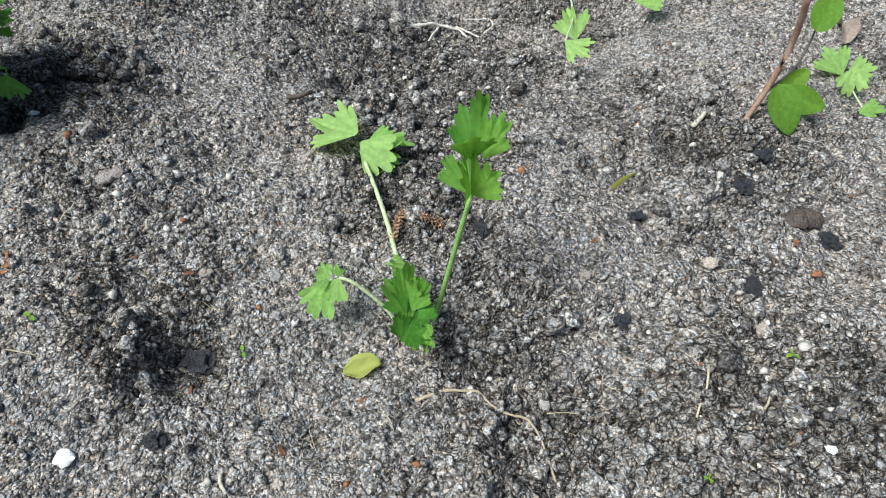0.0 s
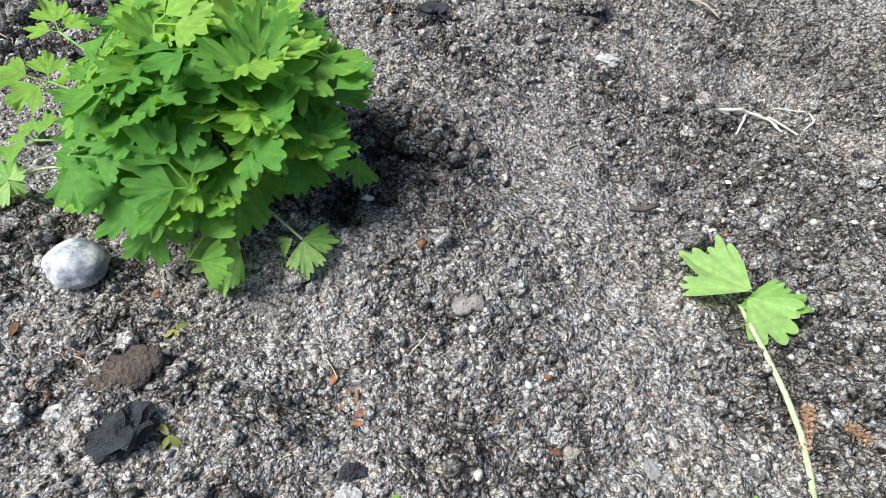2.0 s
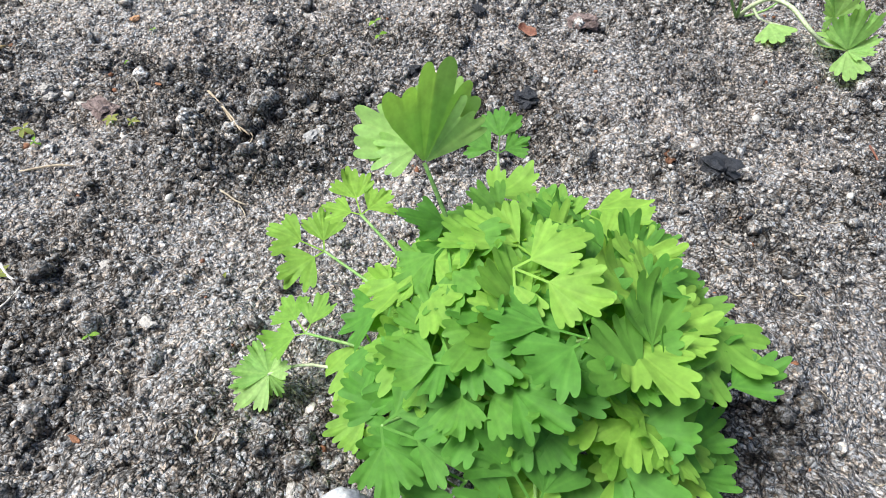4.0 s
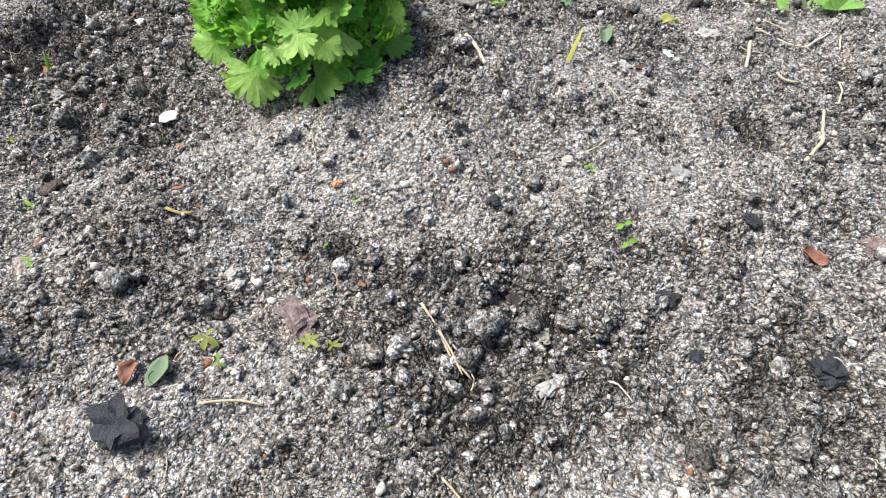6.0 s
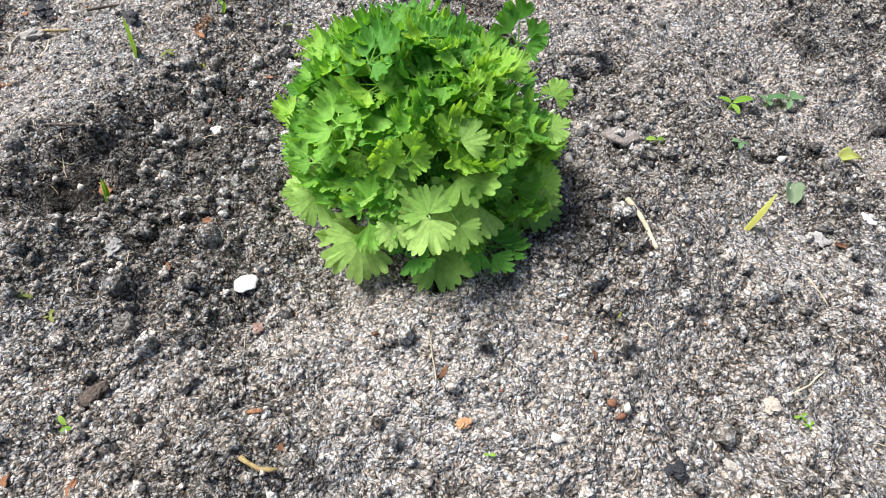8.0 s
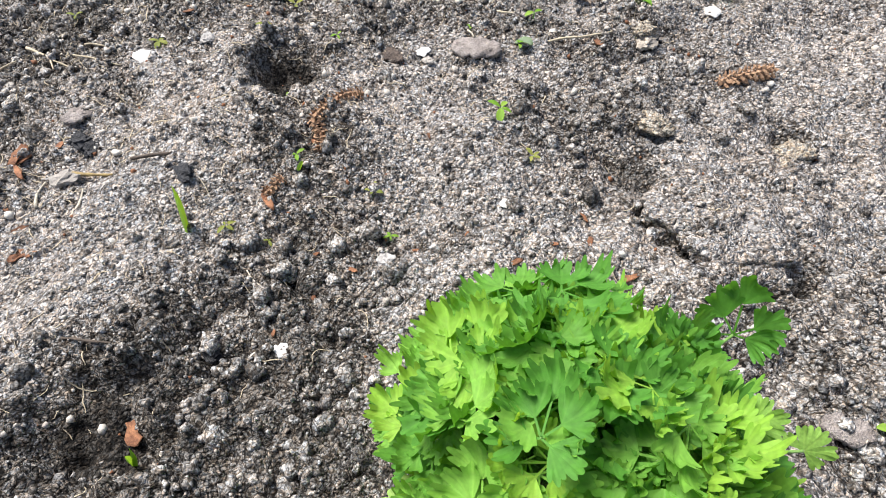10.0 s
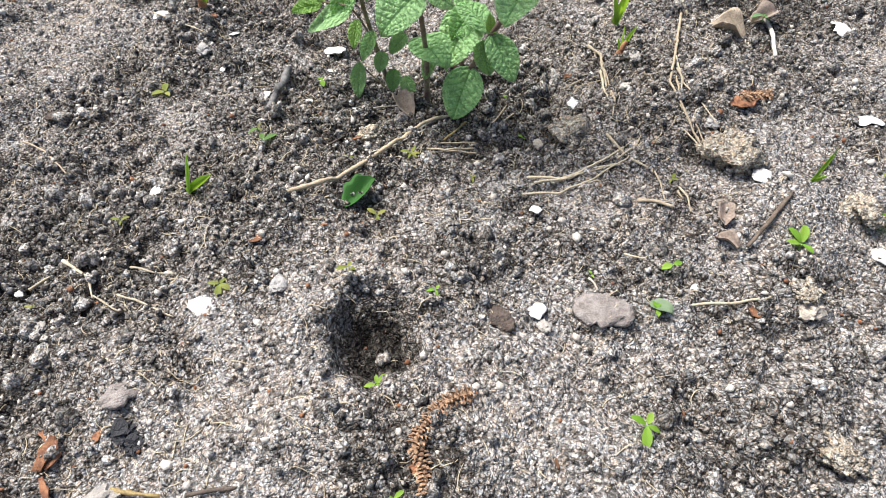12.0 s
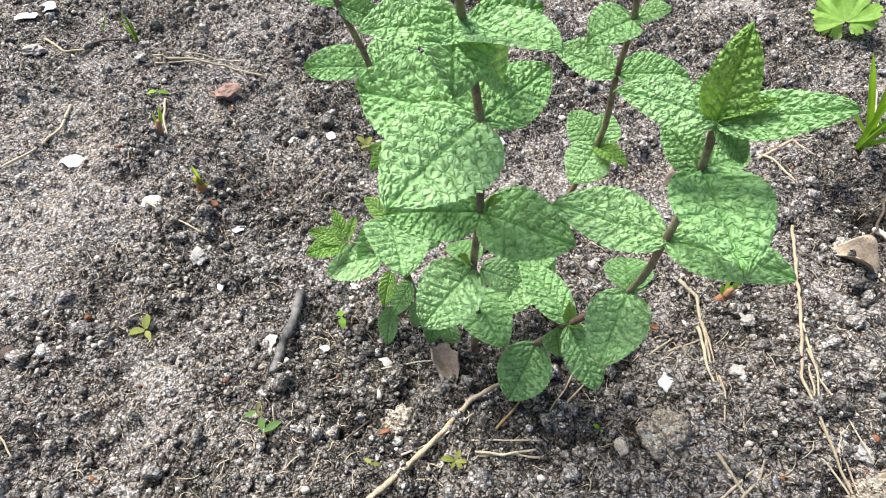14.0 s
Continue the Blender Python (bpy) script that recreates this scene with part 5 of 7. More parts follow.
leaf_to(mint_plant, 'mint', (-1.920, 1.170, 0.346), (-1.902, 1.166, 0.364), (0.43, -0.46, 0.75), 0.6)
leaf_to(mint_plant, 'mint', (-1.955, 1.175, 0.075), (-1.924, 1.147, 0.077), (0.19, -0.47, 1.00), 0.7)
leaf_to(mint_plant, 'mint', (-1.955, 1.175, 0.075), (-1.945, 1.127, 0.051), (0.49, -0.05, 1.13), 0.7)
leaf_to(mint_plant, 'mint', (-1.955, 1.175, 0.075), (-1.932, 1.105, 0.027), (0.24, -0.35, 0.87), 0.7)
leaf_to(mint_plant, 'mint', (-1.830, 1.131, 0.166), (-1.803, 1.077, 0.155), (0.03, -0.17, 1.27), 0.74)
leaf_to(mint_plant, 'mint', (-1.830, 1.131, 0.166), (-1.858, 1.158, 0.166), (0.19, -0.38, 1.42), 0.95)
leaf_to(mint_plant, 'mint', (-1.830, 1.131, 0.166), (-1.835, 1.155, 0.174), (0.26, -0.27, 1.19), 0.6)
leaf_to(mint_plant, 'mint', (-1.857, 1.112, 0.105), (-1.806, 1.104, 0.078), (0.08, -0.17, 1.00), 0.62)
leaf_to(mint_plant, 'mint_young', (-1.857, 1.112, 0.105), (-1.864, 1.115, 0.125), (0.18, -0.15, 1.19), 0.55)
leaf_to(mint_plant, 'mint', (-1.857, 1.112, 0.105), (-1.923, 1.115, 0.128), (0.11, -0.06, 1.16), 0.52)
leaf_to(mint_plant, 'mint', (-1.862, 1.104, 0.099), (-1.855, 1.111, 0.054), (0.21, -0.51, 1.13), 0.6)
leaf_to(mint_plant, 'mint_young', (-1.857, 1.112, 0.105), (-1.846, 1.110, 0.115), (0.05, -0.20, 1.08), 0.5)
leaf_to(mint_plant, 'mint', (-1.876, 1.102, 0.058), (-1.861, 1.061, 0.011), (0.33, -0.15, 1.28), 0.78)
leaf_to(mint_plant, 'mint', (-1.822, 1.133, 0.231), (-1.880, 1.087, 0.244), (0.14, -0.29, 1.15), 0.58)
leaf_to(mint_plant, 'mint', (-1.822, 1.133, 0.231), (-1.754, 1.155, 0.255), (0.28, -0.48, 1.19), 0.5)
leaf_to(mint_plant, 'mint', (-1.819, 1.129, 0.296), (-1.762, 1.091, 0.300), (0.38, -0.47, 1.37), 0.78)
leaf_to(mint_plant, 'mint', (-1.819, 1.129, 0.296), (-1.845, 1.121, 0.316), (0.58, -0.70, 0.82), 0.7)
leaf_to(mint_plant, 'mint', (-1.819, 1.129, 0.296), (-1.810, 1.158, 0.300), (0.01, -0.27, 1.18), 0.7)
leaf_to(mint_plant, 'mint', (-1.819, 1.121, 0.333), (-1.854, 1.087, 0.350), (0.23, -0.34, 1.05), 0.62)
leaf_to(mint_plant, 'mint', (-1.819, 1.121, 0.333), (-1.771, 1.138, 0.363), (0.22, -0.48, 1.16), 0.46)
leaf_to(mint_plant, 'mint_young', (-1.819, 1.121, 0.333), (-1.820, 1.120, 0.382), (0.36, -0.62, 0.52), 0.52)
leaf_to(mint_plant, 'mint_young', (-1.819, 1.121, 0.333), (-1.800, 1.126, 0.358), (0.13, -0.02, 1.18), 0.4)
leaf_to(mint_plant, 'mint', (-1.819, 1.121, 0.333), (-1.839, 1.127, 0.346), (0.33, -0.69, 0.76), 0.55)
leaf_to(mint_plant, 'mint', (-1.819, 1.121, 0.333), (-1.796, 1.126, 0.320), (0.15, -0.38, 0.81), 0.6)
leaf_to(mint_plant, 'mint', (-1.949, 1.083, 0.068), (-1.886, 1.071, 0.069), (0.33, -0.16, 0.88), 0.8)
leaf_to(mint_plant, 'mint', (-1.964, 1.067, 0.009), (-1.936, 1.059, -0.007), (0.23, -0.32, 0.89), 0.6)
leaf_to(mint_plant, 'mint', (-2.000, 1.026, 0.027), (-1.985, 1.008, -0.010), (0.10, -0.23, 0.95), 0.5)
leaf_to(mint_plant, 'mint', (-1.986, 1.043, 0.073), (-1.981, 1.014, 0.048), (0.14, -0.40, 1.08), 0.6)
leaf_to(mint_plant, 'mint', (-1.980, 1.048, 0.047), (-1.965, 1.031, 0.032), (0.22, -0.12, 1.15), 0.7)
leaf_to(mint_plant, 'mint', (-1.968, 1.056, 0.025), (-1.954, 1.040, 0.007), (0.13, 0.03, 0.86), 0.7)
leaf_to(mint_plant, 'mint', (-1.934, 1.091, 0.052), (-1.926, 1.069, 0.027), (0.19, -0.33, 1.06), 0.6)
leaf_to(mint_plant, 'mint_young', (-1.998, 1.028, 0.088), (-1.982, 1.009, 0.065), (0.12, 0.01, 1.03), 0.5)
leaf_to(mint_plant, 'mint', (-1.900, 1.096, 0.027), (-1.880, 1.098, 0.021), (-0.04, -0.17, 0.92), 0.6)
leaf_to(mint_plant, 'mint', (-1.969, 1.077, 0.064), (-1.967, 1.049, 0.052), (0.30, -0.28, 1.13), 0.7)
stem(mint_plant, [(-1.985, 1.060, -0.025), (-1.987, 1.046, 0.050)], 0.0014, 0.001, 'mint_stem')
stem(mint_plant, [(-1.932, 1.078, -0.020), (-1.949, 1.083, 0.068)], 0.0014, 0.001, 'mint_stem')
stem(mint_plant, [(-1.985, 1.060, -0.025), (-2.000, 1.026, 0.027)], 0.0012, 0.001, 'mint_stem')
young_celery = thing("young_plant", -0.02, 0.21, "young sprawling plant with lobed leaves on pale stalks", "young plant")
stem(young_celery, [(-0.018, 0.212, -0.050), (-0.045, 0.297, -0.029), (-0.080, 0.390, -0.019)], 0.0026, 0.0018, 'pale_stem')
leaf_to(young_celery, 'pale', (-0.080, 0.390, -0.019), (-0.131, 0.424, -0.040), (0.03, -0.12, 1.04))
leaf_to(young_celery, 'pale', (-0.080, 0.390, -0.019), (-0.034, 0.392, 0.002), (0.02, -0.19, 1.03))
leaf_to(young_celery, 'pale', (-0.080, 0.390, -0.019), (-0.040, 0.364, -0.028), (-0.06, -0.73, 0.99))
stem(young_celery, [(-0.006, 0.215, -0.045), (0.007, 0.233, 0.024), (0.020, 0.251, 0.093)], 0.0024, 0.0018, 'stem')
leaf_to(young_celery, 'broad', (0.021, 0.260, 0.117), (0.024, 0.283, 0.158), (-0.15, -0.42, 1.35))
leaf_to(young_celery, 'broad', (0.026, 0.260, 0.118), (0.040, 0.266, 0.153), (-0.39, -0.56, 1.07))
leaf_to(young_celery, 'broad', (0.017, 0.261, 0.116), (0.014, 0.284, 0.141), (-0.12, -0.54, 1.39))
leaf_to(young_celery, 'broad', (0.020, 0.251, 0.093), (0.038, 0.247, 0.135), (-0.19, -0.52, 1.08))
leaf_to(young_celery, 'broad', (0.020, 0.251, 0.093), (-0.000, 0.270, 0.116), (-0.29, -0.31, 1.06))
leaf_to(young_celery, 'broad', (0.020, 0.261, 0.116), (0.017, 0.255, 0.156), (-0.02, -0.63, 1.38))
leaf_to(young_celery, 'broad', (0.020, 0.251, 0.093), (0.018, 0.235, 0.138), (-0.25, -0.33, 0.94))
leaf_to(young_celery, 'broad', (-0.022, 0.208, -0.011), (-0.028, 0.242, 0.027), (0.19, -0.30, 0.65))
leaf_to(young_celery, 'broad', (-0.020, 0.211, 0.002), (-0.009, 0.222, 0.030), (-0.34, -0.44, 1.26))
leaf_to(young_celery, 'broad', (-0.021, 0.204, -0.001), (0.002, 0.202, 0.021), (-0.41, -0.08, 1.19))
leaf_to(young_celery, 'broad', (-0.015, 0.202, 0.004), (-0.002, 0.174, 0.014), (-0.50, -0.10, 0.63))
leaf_to(young_celery, 'broad', (-0.024, 0.211, -0.009), (-0.039, 0.221, 0.015), (-0.42, -0.21, 0.77))
leaf_to(young_celery, 'broad', (-0.019, 0.193, 0.005), (-0.008, 0.171, 0.017), (0.30, -0.28, 0.87))
leaf_to(young_celery, 'broad', (-0.026, 0.223, -0.015), (-0.031, 0.244, 0.016), (0.25, -0.80, 1.24))
leaf_to(young_celery, 'broad', (-0.020, 0.218, 0.006), (-0.015, 0.226, 0.031), (-0.52, -0.67, 1.47))
leaf_to(young_celery, 'broad', (-0.026, 0.187, -0.003), (-0.014, 0.201, 0.024), (0.11, -0.56, 0.65))
leaf_to(young_celery, 'broad', (-0.023, 0.196, -0.015), (-0.034, 0.207, 0.008), (0.42, -0.12, 1.36))
stem(young_celery, [(-0.020, 0.200, -0.050), (-0.038, 0.218, -0.016), (-0.063, 0.229, 0.008), (-0.076, 0.232, 0.012)], 0.0018, 0.0013, 'pale_stem')
leaf_to(young_celery, 'pale', (-0.082, 0.229, 0.014), (-0.092, 0.240, 0.021), (-0.13, -0.32, 1.23))
leaf_to(young_celery, 'pale', (-0.076, 0.232, 0.012), (-0.077, 0.237, 0.024), (-0.10, -0.47, 1.36))
leaf_to(young_celery, 'pale', (-0.076, 0.232, 0.012), (-0.083, 0.205, 0.013), (-0.04, -0.42, 1.13))
leaf_to(young_celery, 'pale', (-0.082, 0.229, 0.014), (-0.100, 0.200, -0.004), (0.22, -0.27, 1.47))
leaf_to(young_celery, 'pale', (-0.082, 0.229, 0.014), (-0.092, 0.220, 0.021), (0.02, -0.20, 1.32))
stem(young_celery, [(-0.018, 0.205, -0.050), (-0.024, 0.244, 0.008)], 0.0014, 0.001, 'pale_stem')
leaf_to(young_celery, 'pale', (-0.024, 0.244, 0.008), (-0.041, 0.244, 0.018), (0.01, -0.26, 1.24))
red_stalk = thing("red_stalked_plant", 0.27, 0.47, "slender reddish stalk with small green leaves", "weed")
stem(red_stalk, [(0.306, 0.467, -0.080), (0.329, 0.491, -0.022), (0.336, 0.504, 0.028), (0.320, 0.496, 0.088)], 0.003, 0.0034, 'red_stem')
stem(red_stalk, [(0.329, 0.491, -0.022), (0.359, 0.512, -0.002), (0.372, 0.537, 0.028)], 0.0014, 0.001, 'dark_stem')
leaf(red_stalk, 'oval', (0.334, 0.485, -0.012), (-37, 21, -173), 0.054)
leaf(red_stalk, 'oval', (0.343, 0.490, -0.022), (-1, 42, -111), 0.049)
leaf(red_stalk, 'oval', (0.348, 0.496, -0.028), (38, 21, -43), 0.038)
leaf(red_stalk, 'oval', (0.363, 0.521, 0.032), (42, 7, -26), 0.047)
pale_sprig = thing("wilted_sprig", 0.42, 0.5, "limp pale green lobed sprig lying on soil", "sprig", "wilted sprigs")
wilted_sprig = thing("wilted_sprig", 0.13, 0.62, "wilted pale green sprig hanging over soil", "sprig", "wilted sprigs")
leaf(pale_sprig, 'pale', (0.445, 0.553, -0.047), (21, -28, 13), 0.044)
leaf(pale_sprig, 'pale', (0.449, 0.553, -0.048), (29, 20, -72), 0.033)
leaf(pale_sprig, 'pale', (0.450, 0.550, -0.039), (-33, 9, 154), 0.038)
leaf(pale_sprig, 'pale', (0.442, 0.496, -0.061), (24, 23, -84), 0.029)
stem(pale_sprig, [(0.473, 0.485, -0.067), (0.453, 0.507, -0.056), (0.445, 0.547, -0.045)], 0.0012, 0.0009, 'pale_stem')
leaf(wilted_sprig, 'pale', (0.163, 0.661, -0.092), (28, -19, 6), 0.052)
leaf(wilted_sprig, 'pale', (0.138, 0.614, -0.057), (-10, 30, -138), 0.042)
leaf(wilted_sprig, 'pale', (0.188, 0.791, -0.094), (30, 19, -54), 0.040)
leaf(wilted_sprig, 'pale', (0.268, 0.740, -0.059), (-8, -35, 75), 0.039)
leaf(wilted_sprig, 'pale', (0.253, 0.748, -0.062), (29, 23, -66), 0.037)
leaf(wilted_sprig, 'pale', (0.236, 0.702, -0.061), (23, 27, -79), 0.047)
stem(wilted_sprig, [(0.163, 0.790, -0.112), (0.162, 0.743, -0.088), (0.158, 0.687, -0.078), (0.143, 0.633, -0.072)], 0.0016, 0.0012, 'pale_stem')
stem(wilted_sprig, [(0.163, 0.790, -0.112), (0.166, 0.803, -0.093), (0.181, 0.844, -0.089)], 0.0018, 0.0012, 'pale_stem')
stem(wilted_sprig, [(0.163, 0.790, -0.112), (0.207, 0.797, -0.076), (0.237, 0.747, -0.062)], 0.0014, 0.001, 'pale_stem')
arching_weed = thing("arching_weed", -0.437, 1.005, "leafy weed with arching pale stalks", "weed")
stem(arching_weed, [(-0.437, 1.005, -0.075), (-0.427, 0.998, -0.050), (-0.410, 0.997, -0.035), (-0.386, 0.981, -0.030), (-0.361, 0.957, -0.035), (-0.336, 0.961, -0.050), (-0.309, 0.969, -0.055)], 0.003, 0.0022, 'pale_stem')
stem(arching_weed, [(-0.437, 1.005, -0.075), (-0.442, 0.983, -0.030), (-0.447, 0.971, 0.000)], 0.0022, 0.0016, 'stem')
stem(arching_weed, [(-0.426, 0.999, -0.050), (-0.411, 0.988, -0.065), (-0.383, 0.990, -0.080)], 0.0018, 0.0014, 'pale_stem')
stem(arching_weed, [(-0.437, 1.005, -0.075), (-0.411, 1.011, -0.060), (-0.400, 1.019, -0.050)], 0.0016, 0.0012, 'stem')
stem(arching_weed, [(-0.437, 1.005, -0.075), (-0.454, 0.971, -0.030), (-0.460, 0.971, -0.010)], 0.0018, 0.0014, 'stem')
leaf_to(arching_weed, 'pale', (-0.312, 0.963, -0.052), (-0.296, 0.927, -0.070), (-0.12, -0.49, 1.03))
leaf_to(arching_weed, 'pale', (-0.312, 0.963, -0.052), (-0.353, 0.981, -0.040), (-0.18, -0.52, 1.36))
leaf_to(arching_weed, 'pale', (-0.312, 0.963, -0.052), (-0.337, 0.978, -0.020), (-0.08, -0.23, 1.00))
leaf_to(arching_weed, 'pale', (-0.312, 0.963, -0.052), (-0.321, 0.983, 0.000), (-0.08, -0.18, 1.24))
leaf_to(arching_weed, 'pale', (-0.312, 0.963, -0.052), (-0.280, 0.982, -0.040), (-0.11, -0.35, 1.04))
leaf_to(arching_weed, 'pale', (-0.312, 0.963, -0.052), (-0.287, 0.960, -0.050), (-0.22, -0.47, 1.16))
leaf_to(arching_weed, 'pale', (-0.339, 0.982, -0.030), (-0.360, 0.980, 0.000), (-0.12, -0.28, 0.90))
leaf_to(arching_weed, 'pale', (-0.339, 0.982, -0.030), (-0.340, 0.985, 0.010), (-0.18, -0.52, 0.90))
leaf_to(arching_weed, 'pale', (-0.339, 0.982, -0.030), (-0.348, 0.991, -0.050), (-0.16, -0.53, 1.04))
leaf_to(arching_weed, 'pale', (-0.401, 0.978, -0.080), (-0.381, 0.936, -0.080), (-0.29, -0.28, 0.87))
leaf_to(arching_weed, 'pale', (-0.523, 1.031, -0.070), (-0.509, 1.008, -0.080), (0.25, -0.42, 1.00))
far_weed = thing("arching_weed", -0.780, 1.287, "pale green leafy weed with a stout stalk", "weed")
stem(far_weed, [(-0.780, 1.287, -0.085), (-0.797, 1.281, -0.060), (-0.817, 1.279, -0.030)], 0.0034, 0.0028, 'pale_stem')
stem(far_weed, [(-0.780, 1.287, -0.085), (-0.782, 1.289, -0.050), (-0.779, 1.291, -0.030)], 0.002, 0.0014, 'pale_stem')
stem(far_weed, [(-0.780, 1.287, -0.085), (-0.761, 1.278, -0.070), (-0.745, 1.283, -0.070)], 0.0018, 0.0012, 'stem')
leaf_to(far_weed, 'pale', (-0.745, 1.283, -0.070), (-0.784, 1.296, -0.050), (-0.00, -0.13, 0.89))
leaf_to(far_weed, 'pale', (-0.745, 1.283, -0.070), (-0.749, 1.306, -0.030), (0.09, -0.46, 1.16))
leaf_to(far_weed, 'pale', (-0.745, 1.283, -0.070), (-0.737, 1.302, -0.060), (0.12, -0.52, 0.93))
leaf_to(far_weed, 'pale', (-0.745, 1.283, -0.070), (-0.766, 1.284, -0.050), (-0.23, -0.49, 0.87))
leaf_to(far_weed, 'pale', (-0.745, 1.283, -0.070), (-0.728, 1.302, -0.040), (-0.05, -0.12, 1.01))
leaf_to(far_weed, 'pale', (-0.851, 1.269, -0.070), (-0.832, 1.254, -0.075), (-0.05, -0.37, 0.98))
leaf_to(far_weed, 'pale', (-0.822, 1.263, -0.070), (-0.797, 1.258, -0.075), (0.14, -0.24, 0.92))
leafy_weed = thing("leafy_weed", -1.9, 1.85, "yellow-green leafy weed in the soil", "weed")
leaf(leafy_weed, 'palm', (-2.037, 1.880, 0.030), (34, -21, 47), 0.059)
leaf(leafy_weed, 'palm', (-2.038, 1.890, 0.035), (30, 27, -21), 0.046)
leaf(leafy_weed, 'palm', (-2.049, 1.888, 0.026), (-5, -38, 118), 0.040)
leaf(leafy_weed, 'palm', (-2.048, 1.897, 0.031), (40, 0, 18), 0.048)
stem(leafy_weed, [(-2.049, 1.906, -0.004), (-2.063, 1.886, 0.025), (-2.065, 1.893, 0.046)], 0.0016, 0.001, 'stem')
stem(leafy_weed, [(-2.049, 1.906, -0.004), (-2.033, 1.900, 0.025), (-2.021, 1.914, 0.045)], 0.0016, 0.001, 'stem')

# ---- stones, bark and leaves ----
field_stone(-0.531, 0.268, 0.0393, 2)
bark_piece(-0.460, 0.210, 0.0444, 45, 'brown')
bark_piece(-0.941, 0.469, 0.0370, -11, 'pink')
bark_piece(-0.592, 0.844, 0.0329, 19, 'pink')
bark_piece(-1.567, 1.000, 0.0542, 41, 'grey')
bark_piece(-1.616, 0.923, 0.0293, -8, 'brown')
bark_piece(-1.760, 0.633, 0.0358, 90, 'grey')
bark_piece(-0.276, 0.317, 0.0232, 31, 'grey')
bark_piece(0.326, 0.334, 0.0370, 2, 'brown')
bark_piece(-1.094, 0.901, 0.0341, 32, 'grey')
bark_piece(-0.822, 0.597, 0.0257, 118, 'char')
bark_piece(-1.085, 0.314, 0.0236, 89, 'pink')
bark_piece(-1.213, 0.426, 0.0216, 91, 'brown')
bark_piece(-1.924, 1.038, 0.0334, -15, 'grey')
bark_piece(-2.208, 0.696, 0.0297, 74, 'brown')
crust_slab(-1.238, 0.997, 0.1084, 54)
crust_slab(-1.427, 1.170, 0.1164, 57)
crust_slab(-1.280, 0.972, 0.0593, 19)
dry_leaf(-0.994, 0.363, 0.0178, 109, 'rust')
dry_leaf(-1.768, 1.467, 0.0530, 24, 'tan')
dry_leaf(-1.933, 1.044, 0.0382, -7, 'brown')
dry_leaf(-0.641, 0.794, 0.0219, -1, 'rust')
dry_leaf(-1.564, 1.170, 0.0273, 123, 'brown')
dry_leaf(-1.748, 1.509, 0.0384, 74, 'brown')
dry_leaf(-1.545, 1.148, 0.0244, 0, 'brown')
dry_leaf(0.468, 0.632, 0.0500, 82, 'brown')
dry_leaf(-1.963, 1.419, 0.0382, 64, 'brown')
fallen_leaf(-0.058, 0.180, 0.0302, -168, 'yellow')
fallen_leaf(-0.978, 0.376, 0.0238, 114, 'sage')
fallen_leaf(-1.832, 0.912, 0.0447, 100, 'deep')
fallen_leaf(-0.944, 0.973, 0.0253, 119, 'sage')
fallen_leaf(-0.924, 1.144, 0.0315, 52, 'yellow')
fallen_leaf(-1.537, 1.043, 0.0215, -168, 'sage')
pebble(-0.136, 0.253, 0.0149, 'grey')
pebble(-0.130, 0.217, 0.0090, 'grey')
pebble(0.121, 0.262, 0.0096, 'beige')
pebble(0.256, 0.217, 0.0126, 'beige')
pebble(-0.107, 0.092, 0.0084, 'beige')
pebble(0.083, 0.156, 0.0087, 'pale')
pebble(-0.191, 0.246, 0.0124, 'beige')
pebble(-0.313, 0.179, 0.0173, 'grey')
pebble(-0.571, 0.270, 0.0094, 'pale')
pebble(-0.597, 0.210, 0.0131, 'beige')
pebble(-0.253, 0.365, 0.0090, 'grey')
pebble(-0.761, 0.548, 0.0172, 'grey')
pebble(-0.797, 0.339, 0.0118, 'pale')
pebble(-0.724, 0.314, 0.0112, 'pale')
pebble(-0.689, 0.373, 0.0079, 'pale')
pebble(-1.012, 0.466, 0.0144, 'pale')
pebble(-1.154, 0.366, 0.0156, 'beige')
pebble(-1.098, 0.376, 0.0108, 'pale')
pebble(-0.786, 0.584, 0.0132, 'beige')
pebble(-0.866, 0.751, 0.0136, 'beige')
pebble(-0.774, 0.802, 0.0210, 'grey')
pebble(-0.867, 0.696, 0.0099, 'pale')
pebble(-1.013, 0.588, 0.0100, 'orange')
pebble(-1.004, 0.462, 0.0127, 'pale')
pebble(-0.904, 0.944, 0.0199, 'grey')
pebble(-0.868, 1.139, 0.0309, 'grey')
pebble(-1.129, 0.390, 0.0099, 'pale')
pebble(-1.317, 0.499, 0.0155, 'grey')
pebble(-1.186, 0.539, 0.0101, 'red')
pebble(-0.902, 0.859, 0.0126, 'grey')
pebble(-1.693, 0.589, 0.0263, 'pale')
pebble(-1.764, 0.784, 0.0204, 'grey')
pebble(-1.589, 0.949, 0.0141, 'pale')
pebble(-1.231, 1.013, 0.0120, 'grey')
pebble(-1.454, 1.152, 0.0294, 'beige')
pebble(-1.883, 0.593, 0.0123, 'pale')
pebble(-1.413, 0.755, 0.0168, 'grey')
pebble(-1.785, 1.289, 0.0159, 'pale')
pebble(-1.758, 1.242, 0.0156, 'pale')
pebble(-1.651, 1.258, 0.0180, 'grey')
pebble(-2.199, 0.896, 0.0230, 'grey')
pebble(-2.671, 0.842, 0.0273, 'pale')
pebble(-2.435, 1.033, 0.0347, 'red')
pebble(-1.774, 1.121, 0.0155, 'beige')
pebble(0.226, 0.277, 0.0134, 'beige')
pebble(0.089, 0.272, 0.0094, 'beige')
pebble(-0.123, 0.272, 0.0081, 'pale')
